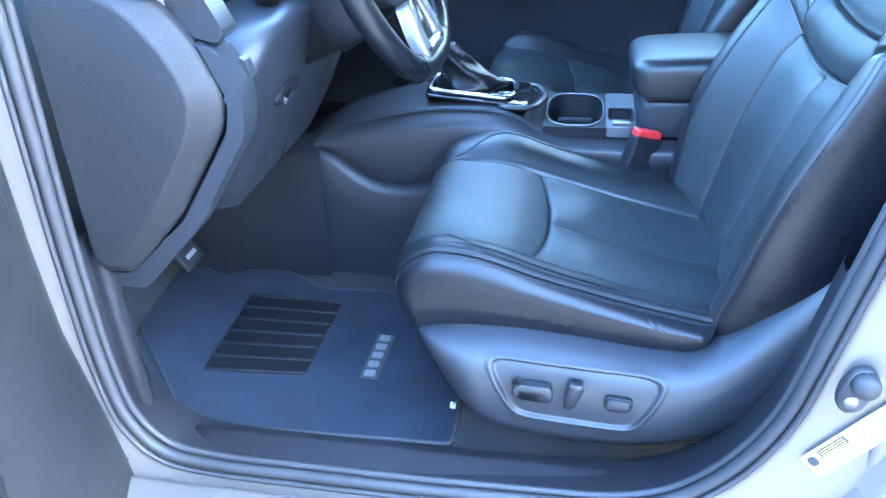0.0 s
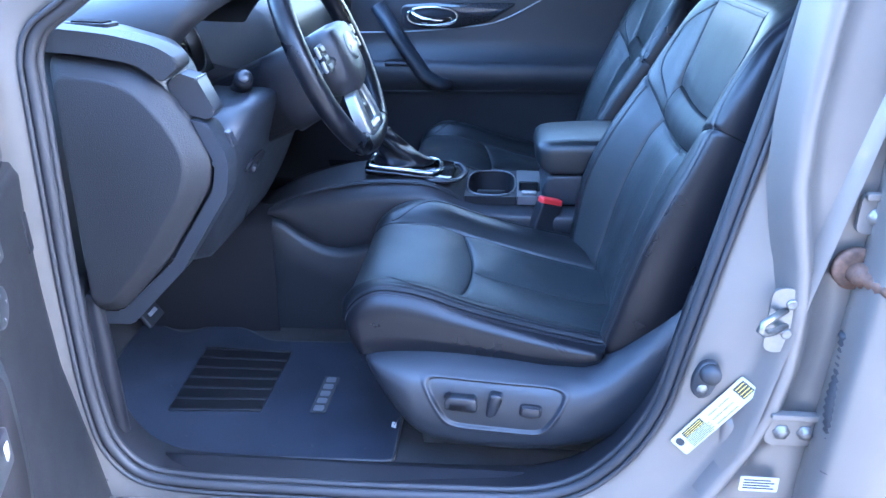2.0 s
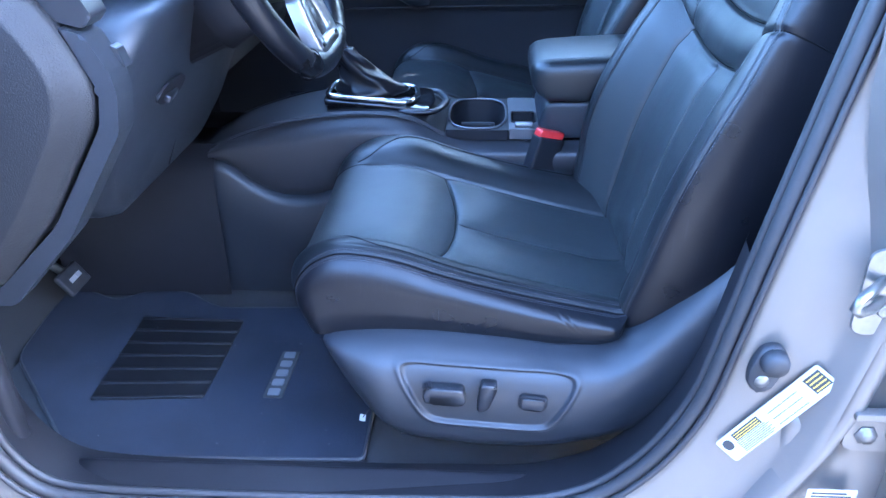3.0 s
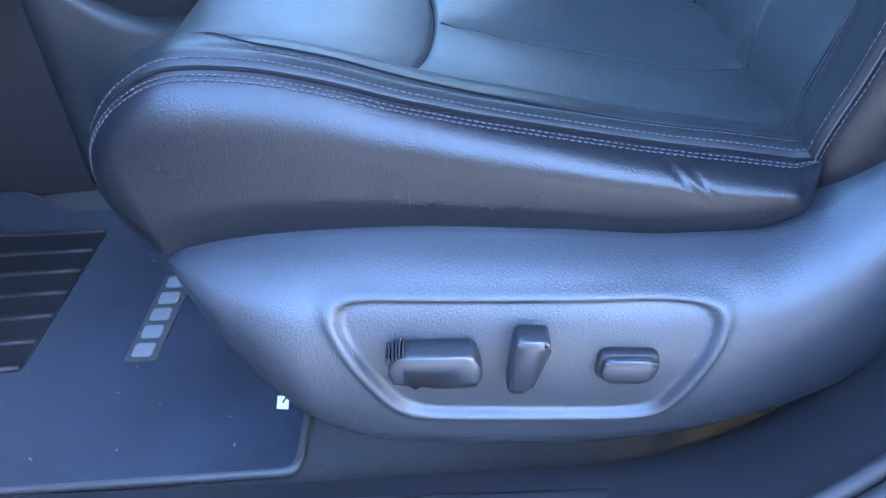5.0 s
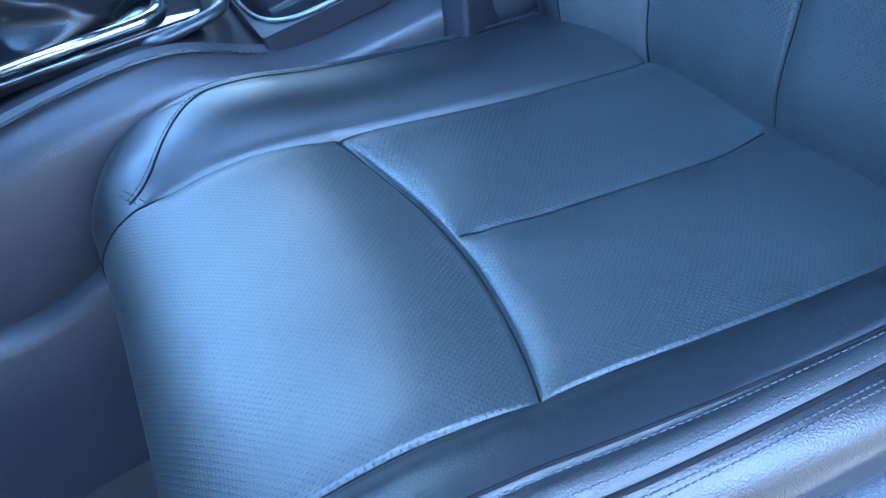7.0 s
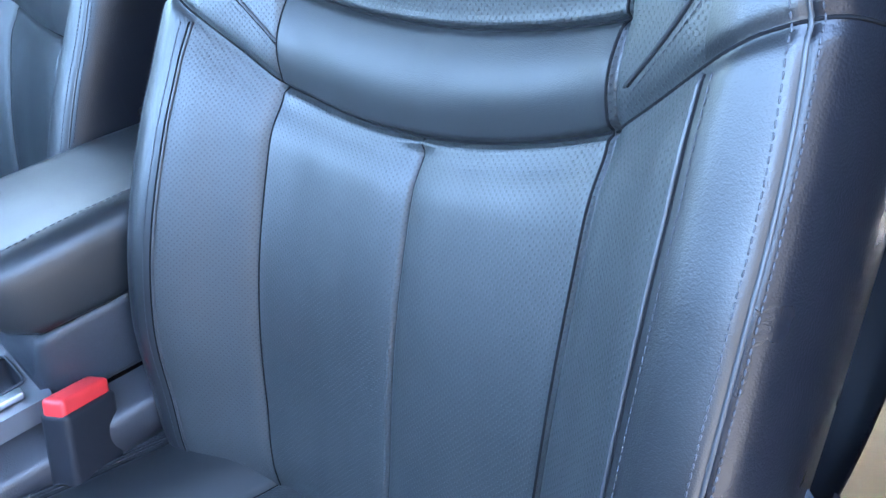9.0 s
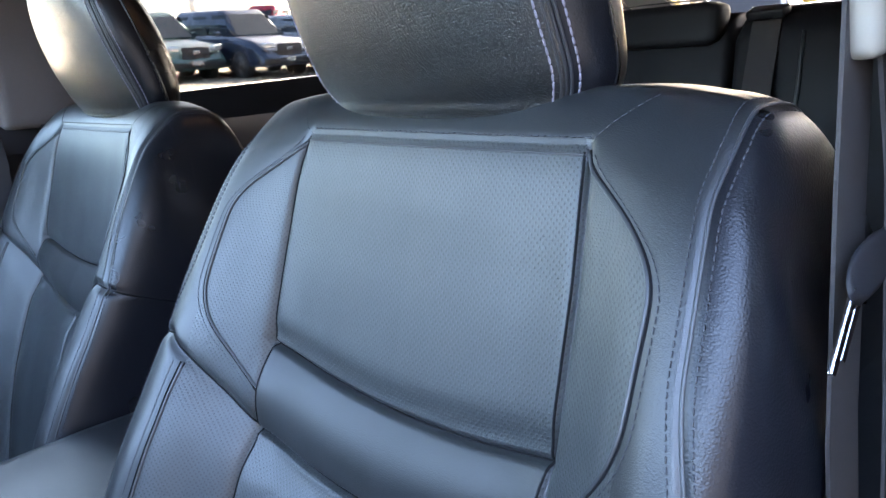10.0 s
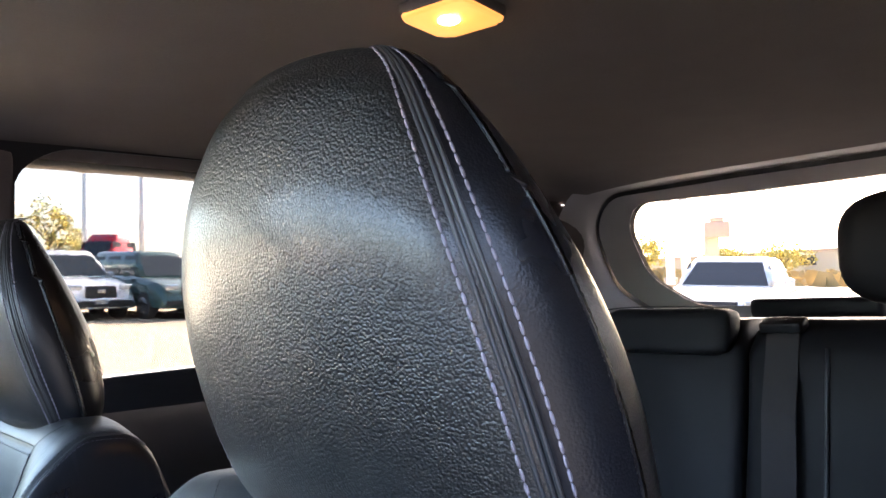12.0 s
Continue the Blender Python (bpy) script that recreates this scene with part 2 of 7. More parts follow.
def leather(name, colour, rough=0.42, perforated=False, pitch=0.0036, pebble=0.00013, wrinkle=0.0, spec=0.6, cells=800.0, coat=0.65, scuff=0.0, coat_rough=0.28):
    """Grained leather, with cells as pebbles, and rows of punched holes where it is perforated."""
    m = bpy.data.materials.new(name)
    m.use_nodes = True
    nt = m.node_tree
    link_ = nt.links.new
    b = nt.nodes["Principled BSDF"]
    b.inputs["Specular IOR Level"].default_value = spec
    b.inputs["Coat Weight"].default_value, b.inputs["Coat Roughness"].default_value = coat, coat_rough
    tc = nt.nodes.new("ShaderNodeTexCoord")

    def math_(op, a, c=None):
        n = nt.nodes.new("ShaderNodeMath")
        n.operation = op
        for k, val in enumerate((a, c)):
            if val is None:
                continue
            if isinstance(val, (int, float)):
                n.inputs[k].default_value = val
            else:
                link_(val, n.inputs[k])
        return n.outputs[0]

    def noise_(scale, detail=3.0, out="Object"):
        n = nt.nodes.new("ShaderNodeTexNoise")
        n.inputs["Scale"].default_value, n.inputs["Detail"].default_value = scale, detail
        link_(tc.outputs[out], n.inputs["Vector"])
        return n.outputs["Fac"]

    vor = nt.nodes.new("ShaderNodeTexVoronoi")
    vor.feature = "SMOOTH_F1"
    vor.inputs["Scale"].default_value = cells
    vor.inputs["Smoothness"].default_value = 0.25
    warp = nt.nodes.new("ShaderNodeTexNoise")
    warp.inputs["Scale"].default_value, warp.inputs["Detail"].default_value = cells * 0.35, 2.0
    link_(tc.outputs["Object"], warp.inputs["Vector"])
    bend = nt.nodes.new("ShaderNodeVectorMath")
    bend.operation = "MULTIPLY_ADD"
    link_(warp.outputs["Color"], bend.inputs[0])
    bend.inputs[1].default_value = (0.7 / cells,) * 3
    link_(tc.outputs["Object"], bend.inputs[2])
    link_(bend.outputs[0], vor.inputs["Vector"])
    height = math_("ADD", math_("MULTIPLY", vor.outputs["Distance"], -1.0), math_("MULTIPLY", noise_(cells * 2.2), 0.25))
    if wrinkle > 0:
        mapping = nt.nodes.new("ShaderNodeMapping")
        mapping.inputs["Scale"].default_value = (35, 160, 60)
        link_(tc.outputs["Object"], mapping.inputs["Vector"])
        w = nt.nodes.new("ShaderNodeTexNoise")
        w.inputs["Scale"].default_value, w.inputs["Detail"].default_value = 1.0, 4.0
        link_(mapping.outputs["Vector"], w.inputs["Vector"])
        height = math_("ADD", height, math_("MULTIPLY", w.outputs["Fac"], wrinkle))
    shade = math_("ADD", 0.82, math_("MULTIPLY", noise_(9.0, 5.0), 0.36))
    if perforated:
        sep = nt.nodes.new("ShaderNodeSeparateXYZ")
        link_(tc.outputs["UV"], sep.inputs["Vector"])
        a = math_("MULTIPLY", math_("ADD", sep.outputs[0], sep.outputs[1]), 0.7071 / pitch)
        c = math_("MULTIPLY", math_("SUBTRACT", sep.outputs[0], sep.outputs[1]), 0.7071 / pitch)
        fa = math_("SUBTRACT", math_("FRACT", a), 0.5)
        fc = math_("SUBTRACT", math_("FRACT", c), 0.5)
        d = math_("SQRT", math_("ADD", math_("MULTIPLY", fa, fa), math_("MULTIPLY", fc, fc)))
        mr = nt.nodes.new("ShaderNodeMapRange")
        mr.interpolation_type = "SMOOTHSTEP"
        mr.inputs[1].default_value, mr.inputs[2].default_value = 0.18, 0.30
        link_(d, mr.inputs[0])
        hole = mr.outputs[0]
        shade = math_("MULTIPLY", shade, math_("ADD", 0.04, math_("MULTIPLY", hole, 0.96)))
        height = math_("ADD", height, math_("MULTIPLY", hole, 2.2))
    if scuff > 0:
        # thin upright rub marks
        stretch = nt.nodes.new("ShaderNodeMapping")
        stretch.inputs["Scale"].default_value = (260, 12, 16)
        link_(tc.outputs["Object"], stretch.inputs["Vector"])
        rub = nt.nodes.new("ShaderNodeTexNoise")
        rub.inputs["Scale"].default_value, rub.inputs["Detail"].default_value = 1.0, 3.0
        link_(stretch.outputs["Vector"], rub.inputs["Vector"])
        cut = nt.nodes.new("ShaderNodeMapRange")
        cut.inputs[1].default_value, cut.inputs[2].default_value = 0.60, 0.74
        link_(rub.outputs["Fac"], cut.inputs[0])
        shade = math_("ADD", shade, math_("MULTIPLY", math_("MULTIPLY", cut.outputs[0], noise_(11.0, 2.0)), scuff))
    mix = nt.nodes.new("ShaderNodeMix")
    mix.data_type, mix.blend_type = "RGBA", "MULTIPLY"
    mix.inputs["Factor"].default_value = 1.0
    mix.inputs["A"].default_value = (*colour, 1)
    link_(shade, mix.inputs["B"])
    link_(mix.outputs["Result"], b.inputs["Base Color"])
    link_(math_("ADD", rough - 0.1, math_("MULTIPLY", noise_(14.0, 4.0), 0.2)), b.inputs["Roughness"])
    bump = nt.nodes.new("ShaderNodeBump")
    bump.inputs["Distance"].default_value, bump.inputs["Strength"].default_value = pebble, 1.0
    link_(height, bump.inputs["Height"])
    link_(bump.outputs["Normal"], b.inputs["Normal"])
    return m


def glass_material(name, tint=(0.9, 0.95, 0.95)):
    m = bpy.data.materials.new(name)
    m.use_nodes = True
    nt = m.node_tree
    out = nt.nodes["Material Output"]
    nt.nodes.remove(nt.nodes["Principled BSDF"])
    clear, shine, mix = nt.nodes.new("ShaderNodeBsdfTransparent"), nt.nodes.new("ShaderNodeBsdfGlossy"), nt.nodes.new("ShaderNodeMixShader")
    clear.inputs["Color"].default_value = (*tint, 1)
    shine.inputs["Roughness"].default_value = 0.02
    fresnel = nt.nodes.new("ShaderNodeFresnel")
    fresnel.inputs["IOR"].default_value = 1.3
    nt.links.new(fresnel.outputs[0], mix.inputs[0])
    nt.links.new(clear.outputs[0], mix.inputs[1])
    nt.links.new(shine.outputs[0], mix.inputs[2])
    nt.links.new(mix.outputs[0], out.inputs["Surface"])
    return m


def lit(name, colour, strength):
    m = bpy.data.materials.new(name)
    m.use_nodes = True
    b = m.node_tree.nodes["Principled BSDF"]
    b.inputs["Base Color"].default_value = (*colour, 1)
    b.inputs["Emission Color"].default_value = (*colour, 1)
    b.inputs["Emission Strength"].default_value = strength
    return m


LEATHER = leather("leather", (0.010, 0.0112, 0.0125), 0.40, coat=0.15, pebble=0.00012, cells=1100.0, spec=0.48)
LEATHER_SIDE = leather("leather_side", (0.0065, 0.0068, 0.009), 0.30, wrinkle=0.4, spec=0.33, coat=0.0, scuff=1.2)
LEATHER_WORN = leather("leather_worn", (0.009, 0.010, 0.0115), 0.40, wrinkle=2.2, coat=0.0, spec=0.34)
LEATHER_HOLES = leather("leather_perforated", (0.014, 0.0172, 0.0185), 0.52, perforated=True, pitch=0.0034, pebble=0.00018, coat=0.3, spec=0.66, coat_rough=0.40)
LEATHER_HEAD = leather("leather_headrest", (0.009, 0.0095, 0.0095), 0.34, pebble=0.0006, wrinkle=0.05, cells=800.0, spec=0.5, coat=0.4, coat_rough=0.22)
LEATHER_BAND = leather("leather_band", (0.013, 0.0145, 0.0155), 0.52, coat=0.1, pebble=0.00012, cells=1100.0, spec=0.5)
LEATHER_REAR = leather("leather_rear_bench", (0.008, 0.008, 0.010), 0.55, coat=0.0, pebble=0.0001, spec=0.22)
VINYL = leather("vinyl", (0.024, 0.024, 0.028), 0.46, pebble=0.00018, coat=0.15, spec=0.45)
THREAD_PALE = material("pale_thread", (0.20, 0.185, 0.225), 0.7)
THREAD = material("thread", (0.035, 0.036, 0.044), 0.7)
# near-black for tubes and plates that paint shade into seams, joints and slots
GAP_SHADE = material("painted_gap_shade", (0.006, 0.006, 0.007), 0.9, spec=0.1)
PIPING = material("piping", (0.028, 0.029, 0.032), 0.45, bump=0.0001, bump_scale=900)
PLASTIC = material("plastic", (0.018, 0.0205, 0.026), 0.42, grain=0.08, mottle=0.06, bump=0.0004, bump_scale=750, rough_vary=0.05)
PLASTIC_DARK = material("plastic_dark", (0.014, 0.014, 0.017), 0.5, mottle=0.08, bump=0.00012, bump_scale=900)
PLASTIC_SMOOTH = material("plastic_smooth", (0.018, 0.019, 0.023), 0.32, mottle=0.05)
DASH = material("dash_plastic", (0.013, 0.013, 0.015), 0.60, mottle=0.06, bump=0.0007, bump_scale=480, rough_vary=0.05)
DASH.node_tree.nodes["Principled BSDF"].inputs["Specular IOR Level"].default_value = 0.38
PLASTIC_DARK.node_tree.nodes["Principled BSDF"].inputs["Specular IOR Level"].default_value = 0.22
# lighter copy of the dash plastic: sky light on the top put into colour
DASH_LIT = material("dash_plastic_lit", (0.020, 0.023, 0.025), 0.52, mottle=0.06, bump=0.0006, bump_scale=480, spec=0.6)
PIANO = material("gloss_black", (0.008, 0.008, 0.009), 0.08, coat=0.5)
CARPET = material("carpet", (0.014, 0.014, 0.016), 0.95, grain=0.35, grain_scale=900, mottle=0.15, bump=0.0012, bump_scale=1100, sheen=0.08)
MAT = material("mat_pile", (0.0125, 0.0165, 0.028), 0.95, grain=0.35, grain_scale=700, mottle=0.28, mottle_scale=9, bump=0.0014, bump_scale=1100, sheen=0.04, spec=0.2)
PAD_RUBBER = material("heel_pad_rubber", (0.007, 0.007, 0.0085), 0.55, mottle=0.1, bump=0.0001, bump_scale=600, spec=0.3)
RUBBER = material("rubber", (0.025, 0.025, 0.028), 0.6, mottle=0.1, bump=0.0001, bump_scale=600)
SILVER = material("silver_paint", (0.165, 0.15, 0.135), 0.40, metal=0.45, mottle=0.03, coat=0.3, grain=0.04, grain_scale=2500)
CHROME = material("chrome", (0.52, 0.53, 0.54), 0.12, metal=1.0)
SATIN = material("satin_silver", (0.36, 0.365, 0.37), 0.34, metal=0.85, mottle=0.03)
DECK = material("deck_grey", (0.16, 0.16, 0.17), 0.34, metal=0.6, mottle=0.04)
STEEL = material("steel", (0.23, 0.23, 0.225), 0.38, metal=0.9, mottle=0.12, mottle_scale=60)
RUST = material("rusty_steel", (0.10, 0.055, 0.035), 0.75, metal=0.2, mottle=0.4, mottle_scale=90, bump=0.0006, bump_scale=400)
RED = material("red_plastic", (0.55, 0.03, 0.03), 0.4)
BADGE = material("badge_grey", (0.13, 0.13, 0.14), 0.5)
GREY_TRIM = material("grey_trim", (0.34, 0.32, 0.31), 0.6, mottle=0.04, bump=0.0001, bump_scale=900)
BEIGE = material("beige_trim", (0.225, 0.20, 0.165), 0.6, mottle=0.04, bump=0.0001, bump_scale=900)
HEADLINER = material("headliner_cloth", (0.104, 0.088, 0.084), 0.95, grain=0.12, grain_scale=700, mottle=0.05, bump=0.0004, bump_scale=900)
WEBBING = material("belt_webbing", (0.024, 0.020, 0.020), 0.75, grain=0.2, grain_scale=1200, bump=0.0003, bump_scale=1200)
PAPER = material("label_paper", (0.40, 0.40, 0.38), 0.6, mottle=0.05, mottle_scale=40)
INK = material("label_ink", (0.03, 0.03, 0.03), 0.7)
INK_YELLOW = material("label_yellow", (0.55, 0.42, 0.06), 0.7)
INK_PINK = material("label_pink", (0.75, 0.35, 0.36), 0.7)
WHITE_PLASTIC = material("white_plastic", (0.55, 0.55, 0.55), 0.5)
ICON = material("icon_white", (0.32, 0.32, 0.32), 0.6)
DOOR_TRIM = material("door_trim_plastic", (0.012, 0.0125, 0.015), 0.46, mottle=0.06, spec=0.3, bump=0.0004, bump_scale=700, rough_vary=0.05)
WEAVE = material("weave_pattern_trim", (0.030, 0.030, 0.034), 0.14, grain=0.5, grain_scale=260, coat=0.6)
CLEAR = glass_material("window_glass", (0.78, 0.82, 0.82))
LIGHT_TINT = glass_material("tinted_glass", (0.62, 0.66, 0.65))
TINTED = glass_material("privacy_glass", (0.22, 0.225, 0.225))
REAR_TINT = glass_material("rear_window_glass", (0.115, 0.115, 0.115))
BULB = lit("lamp_glow", (1.0, 0.62, 0.25), 1.6)
LENS = lit("lamp_lens", (1.0, 0.36, 0.08), 0.03)

# ---- front seats ----
def settle(ob, place):
    """Moves a thing's origin to its base, its parts staying where they are."""
    ob.location = place
    for c in ob.children:
        c.matrix_parent_inverse = Matrix.Translation(place).inverted()
    return ob


SEAT_Y = -0.37
cu_x, cu_z = profile([(0.100, 0.590), (0.042, 0.615), (0.004, 0.650), (-0.012, 0.688), (-0.006, 0.714), (0.012, 0.731), (0.038, 0.740), (0.075, 0.743), (0.12, 0.739), (0.16, 0.729), (0.20, 0.717), (0.235, 0.709), (0.30, 0.693), (0.40, 0.668), (0.48, 0.649), (0.56, 0.640)])
cu_s = spline([0, 0.2, 0.40, 0.50, 0.62, 0.70, 0.80, 0.90, 1.0], [0, 0.085, 0.162, 0.192, 0.228, 0.248, 0.266, 0.272, 0.266])
cu_c = spline([0, 0.2, 0.36, 0.42, 0.50, 0.58, 0.65, 0.70], [0.0, 0.001, 0.008, 0.014, 0.029, 0.033, 0.029, 0.016])
cu_k = spline([-0.02, 0.02, 0.08, 0.16, 0.26, 0.36, 0.46, 0.58], [0.60, 1.00, 1.30, 1.30, 1.12, 1.15, 1.30, 0.9])
cu_low = spline([-0.02, 0.03, 0.06, 0.17, 0.30, 0.38, 0.43, 0.46, 0.60], [0.655, 0.660, 0.664, 0.672, 0.662, 0.654, 0.653, 0.664, 0.676])


def cross_seam(s):
    """Where the seam across the cushion lies, by the way from its middle."""
    return 0.222 - 1.05 * s**2


def cushion(u, v):
    a = np.abs(v)
    x, z = cu_x(u), cu_z(u)
    z = z + soft(0.45, 0.70, a) * np.maximum(0.0, 0.654 - z)
    s = cu_s(a) * np.sign(v) * (1 + soft(0.62, 0.40, a) * np.where(v > 0, -0.085 - 0.06 * soft(0.2, 0.42, x), 0.05 * soft(0.2, 0.45, x)))
    s = s - np.sign(v) * 0.05 * soft(0.45, 0.75, a) * soft(0.652, 0.625, cu_z(u))
    top = z + cu_c(np.minimum(a, 0.70)) * cu_k(x) * np.where(v > 0, 1 - 0.28 * soft(0.16, 0.04, x), 1.0)
    zz = top
    nose = soft(0.10, 0.0, x)
    x2 = x + 0.020 * nose * np.clip((a - 0.35) / 0.65, 0, 1) ** 2 + 0.012 * soft(0.50, 0.66, a) * nose + 0.016 * soft(0.56, 0.68, a) * soft(0.700, 0.652, z) * soft(0.09, 0.05, x)
    # seams pulled into the padding
    on_top = soft(0.72, 0.66, a)
    d = x - cross_seam(s)
    inner = soft(0.42, 0.385, a) * (1 - 0.6 * np.clip(a / 0.40, 0, 1) ** 4)
    zz -= inner * (0.0030 * gauss(d, 0.0022) + np.where(d < 0, 0.0105 * np.exp(np.minimum(d, 0) / 0.024), 0.0105 * np.exp(-np.maximum(d, 0) / 0.010)))
    zz += inner * 0.005 * gauss(d + 0.060, 0.045)
    ds = cu_s(a) - 0.162
    zz -= on_top * (0.0032 * gauss(ds, 0.0022) + 0.004 * gauss(ds, 0.012)) * soft(0.03, 0.07, x)
    mid = soft(0.22, 0.245, x) * soft(0.52, 0.44, x)
    zz -= mid * (0.0018 * gauss(s, 0.0025) + 0.004 * gauss(s, 0.012) + 0.003 * gauss(s, 0.03))
    # seat padding sags a little between the seams
    zz += inner * soft(0.24, 0.30, x) * 0.004 * np.cos(np.clip(np.abs(s) / 0.162, 0, 1) * np.pi * 2 + np.pi)
    # double seam along the crest
    zz -= 0.0020 * gauss(a - 0.60, 0.008) * soft(0.06, 0.12, x)
    return np.stack([x2, SEAT_Y + s, zz], -1)


def side_of_cushion(sgn):
    """The big side panel below the double seam: t along the seam from the nose to the rear, q from the seam down to the shield."""
    def f(t, q):
        u = U_NOSE + t * (u_cushion(0.472) - U_NOSE)
        e = cushion(u, sgn * 0.66 + 0.0 * u)
        lx = spline([0, 0.10, 0.22, 0.45, 0.80, 0.95, 1.0], [0.022, 0.032, 0.060, 0.150, 0.400, 0.455, 0.472])(t)
        lz = np.minimum(cu_low(lx) - 0.004, e[..., 2])
        lz = lz + (e[..., 2] - lz) * np.maximum(soft(0.06, 0.0, t), soft(0.95, 1.0, t) ** 3)
        full = soft(0.0, 0.16, t) * soft(1.0, 0.95, t) ** 0.5
        out = 0.0245 * (1 - (1 - np.clip(q / 0.42, 0, 1)) ** 2.2) - 0.004 * soft(0.7, 1.0, q)
        out = out * (0.25 + 0.75 * full) + 0.006 * full * soft(0.5, 0.9, t) * np.sin(np.pi * q)
        fold = 0.0012 * gauss(t - 0.80 - 0.05 * q, 0.006) + 0.001 * gauss(t - 0.825 - 0.04 * q, 0.005)
        out = out - fold * soft(0.0, 0.12, q) * soft(0.62, 0.3, q)
        x = e[..., 0] + (lx - e[..., 0]) * q
        z = e[..., 2] + (lz - e[..., 2]) * q ** 1.12
        return np.stack([x, e[..., 1] + sgn * out, z], -1)
    return f


# backrest
ba_x, ba_z = profile([(0.505, 0.60), (0.505, 0.665), (0.522, 0.74), (0.555, 0.86), (0.592, 0.955), (0.612, 1.00), (0.636, 1.065), (0.660, 1.15), (0.682, 1.228), (0.695, 1.250), (0.722, 1.266), (0.752, 1.264), (0.782, 1.240), (0.795, 1.19), (0.79, 1.05), (0.74, 0.85), (0.68, 0.66)])
ba_s = spline([0, 0.2, 0.40, 0.52, 0.62, 0.70, 0.78, 0.87, 1.0], [0, 0.080, 0.153, 0.198, 0.234, 0.260, 0.272, 0.277, 0.266])
ba_p = spline([0, 0.2, 0.38, 0.46, 0.54, 0.62, 0.70, 0.78, 0.87, 1.0], [0, 0.002, 0.008, 0.022, 0.040, 0.050, 0.044, 0.022, -0.030, -0.105])
ba_kp = spline([0.58, 0.70, 0.80, 0.95, 1.08, 1.16, 1.22, 1.25, 1.30], [1.2, 1.5, 1.75, 1.55, 1.08, 0.72, 0.36, 0.15, 0.1])
ba_ko = spline([0.58, 0.70, 0.80, 0.95, 1.08, 1.16, 1.22, 1.25, 1.30], [0.8, 0.95, 1.05, 1.08, 1.0, 0.72, 0.36, 0.15, 0.1])
ba_w = spline([0.58, 0.68, 0.80, 0.95, 1.15, 1.21, 1.245, 1.27], [0.86, 0.92, 0.985, 1.0, 0.985, 0.955, 0.92, 0.90])
ba_d = spline([0, 0.42, 0.55, 0.665, 0.78, 0.87, 1.0], [0, 0, 0.004, 0.014, 0.05, 0.09, 0.135])
ba_a = spline([0.58, 0.75, 0.95, 1.06, 1.14, 1.21, 1.25, 1.30], [0.70, 0.70, 0.70, 0.685, 0.64, 0.635, 0.655, 0.66])


def band_low(s):
    """Height of the lower seam across the backrest."""
    a = np.abs(s)
    return 0.975 + 0.90 * np.minimum(a, 0.152) ** 2 + 0.0075 - 0.05 * np.clip(s, -0.152, 0.152) + np.where(s > 0, 0.70, 0.62) * np.clip(a - 0.152, 0, 0.085) + np.where(s > 0, -0.1, 0.5) * np.clip(a - 0.237, 0, 1)


def band_high(s):
    return 1.050 + 0.65 * s**2


def backrest(u, v):
    a = np.abs(v)
    x, z = ba_x(u), ba_z(u)
    front = soft(0.64, 0.52, u)
    w = ba_w(z)
    s = ba_s(a) * np.sign(v) * w
    pr = ba_p(a)
    k = np.where(pr > 0, np.where(v > 0, ba_kp(z), ba_ko(z)), 1.0) * front
    side = np.where(pr < 0, np.minimum(1.0, 0.3 + front) * np.clip((0.80 - x) * 8.0, 0, 1), 1.0)
    px = pr * k * side
    # the bolsters lean forwards across the slope of the backrest
    x2, z2 = x - 0.94 * px, z + 0.30 * px * front
    z2 = z2 - ba_d(a) * soft(1.0, 1.26, z)
    f = front
    low, high = z - band_low(s), z - band_high(s)
    inner = soft(0.42, 0.39, a)
    g = (0.0065 - 0.0030 * soft(0.38, 0.42, a)) * gauss(low, 0.0024 + 0.0026 * soft(0.38, 0.42, a)) * soft(1.05, 0.95, a) + 0.007 * gauss(low + 0.006, 0.018) * soft(0.62, 0.5, a)
    g = g + inner * (0.0060 * gauss(high, 0.0022) + 0.004 * gauss(high - 0.004, 0.013))
    g = g - inner * 0.005 * gauss((low + high) / 2, 0.022)
    ds = np.abs(s) - 0.153 * w
    g = g + (0.0045 * gauss(ds, 0.0020) + 0.0018 * gauss(ds, 0.006)) * soft(0.64, 0.70, z) * soft(1.245, 1.22, z)
    lower = soft(0.0, -0.012, low)
    g = g + lower * (0.0042 * gauss(s, 0.0022) + 0.004 * gauss(s, 0.016))
    g = g + 0.0016 * gauss(a - ba_a(z), 0.007)
    x2 = x2 + f * g
    z2 = z2 - f * g * 0.3
    top = gauss(z - 1.236, 0.003) * inner * f
    x2 = x2 + top * 0.001
    return np.stack([x2, SEAT_Y + s, z2], -1)


UU = np.linspace(0, 1, 3000)
CU_FROM = np.argmax(cu_z(UU) > 0.738)
BA_TO = np.argmax(ba_z(UU))
U_NOSE = float(UU[np.argmax(cu_z(UU) > 0.655)])


def u_cushion(x):
    return np.interp(x, cu_x(UU[CU_FROM:]), UU[CU_FROM:])


def u_back(z):
    return np.interp(z, ba_z(UU[:BA_TO]), UU[:BA_TO])


U_TOP, U_REAR = float(u_back(1.236)), float(UU[BA_TO]) + 0.05


def pipe_v(u, side):
    """Where the piping beside the centre panels lies: drawn in to the corner at the top and towards the seam across."""
    z = ba_z(u)
    s = 0.205 * np.where(np.asarray(side) > 0, 1, -1)
    upper = z > band_low(s) - 0.012
    return 0.565 - 0.172 * soft(U_TOP - 0.06, U_TOP, u) ** 1.6 - 0.20 * soft(1.12, 1.0, z) ** 1.5 * upper


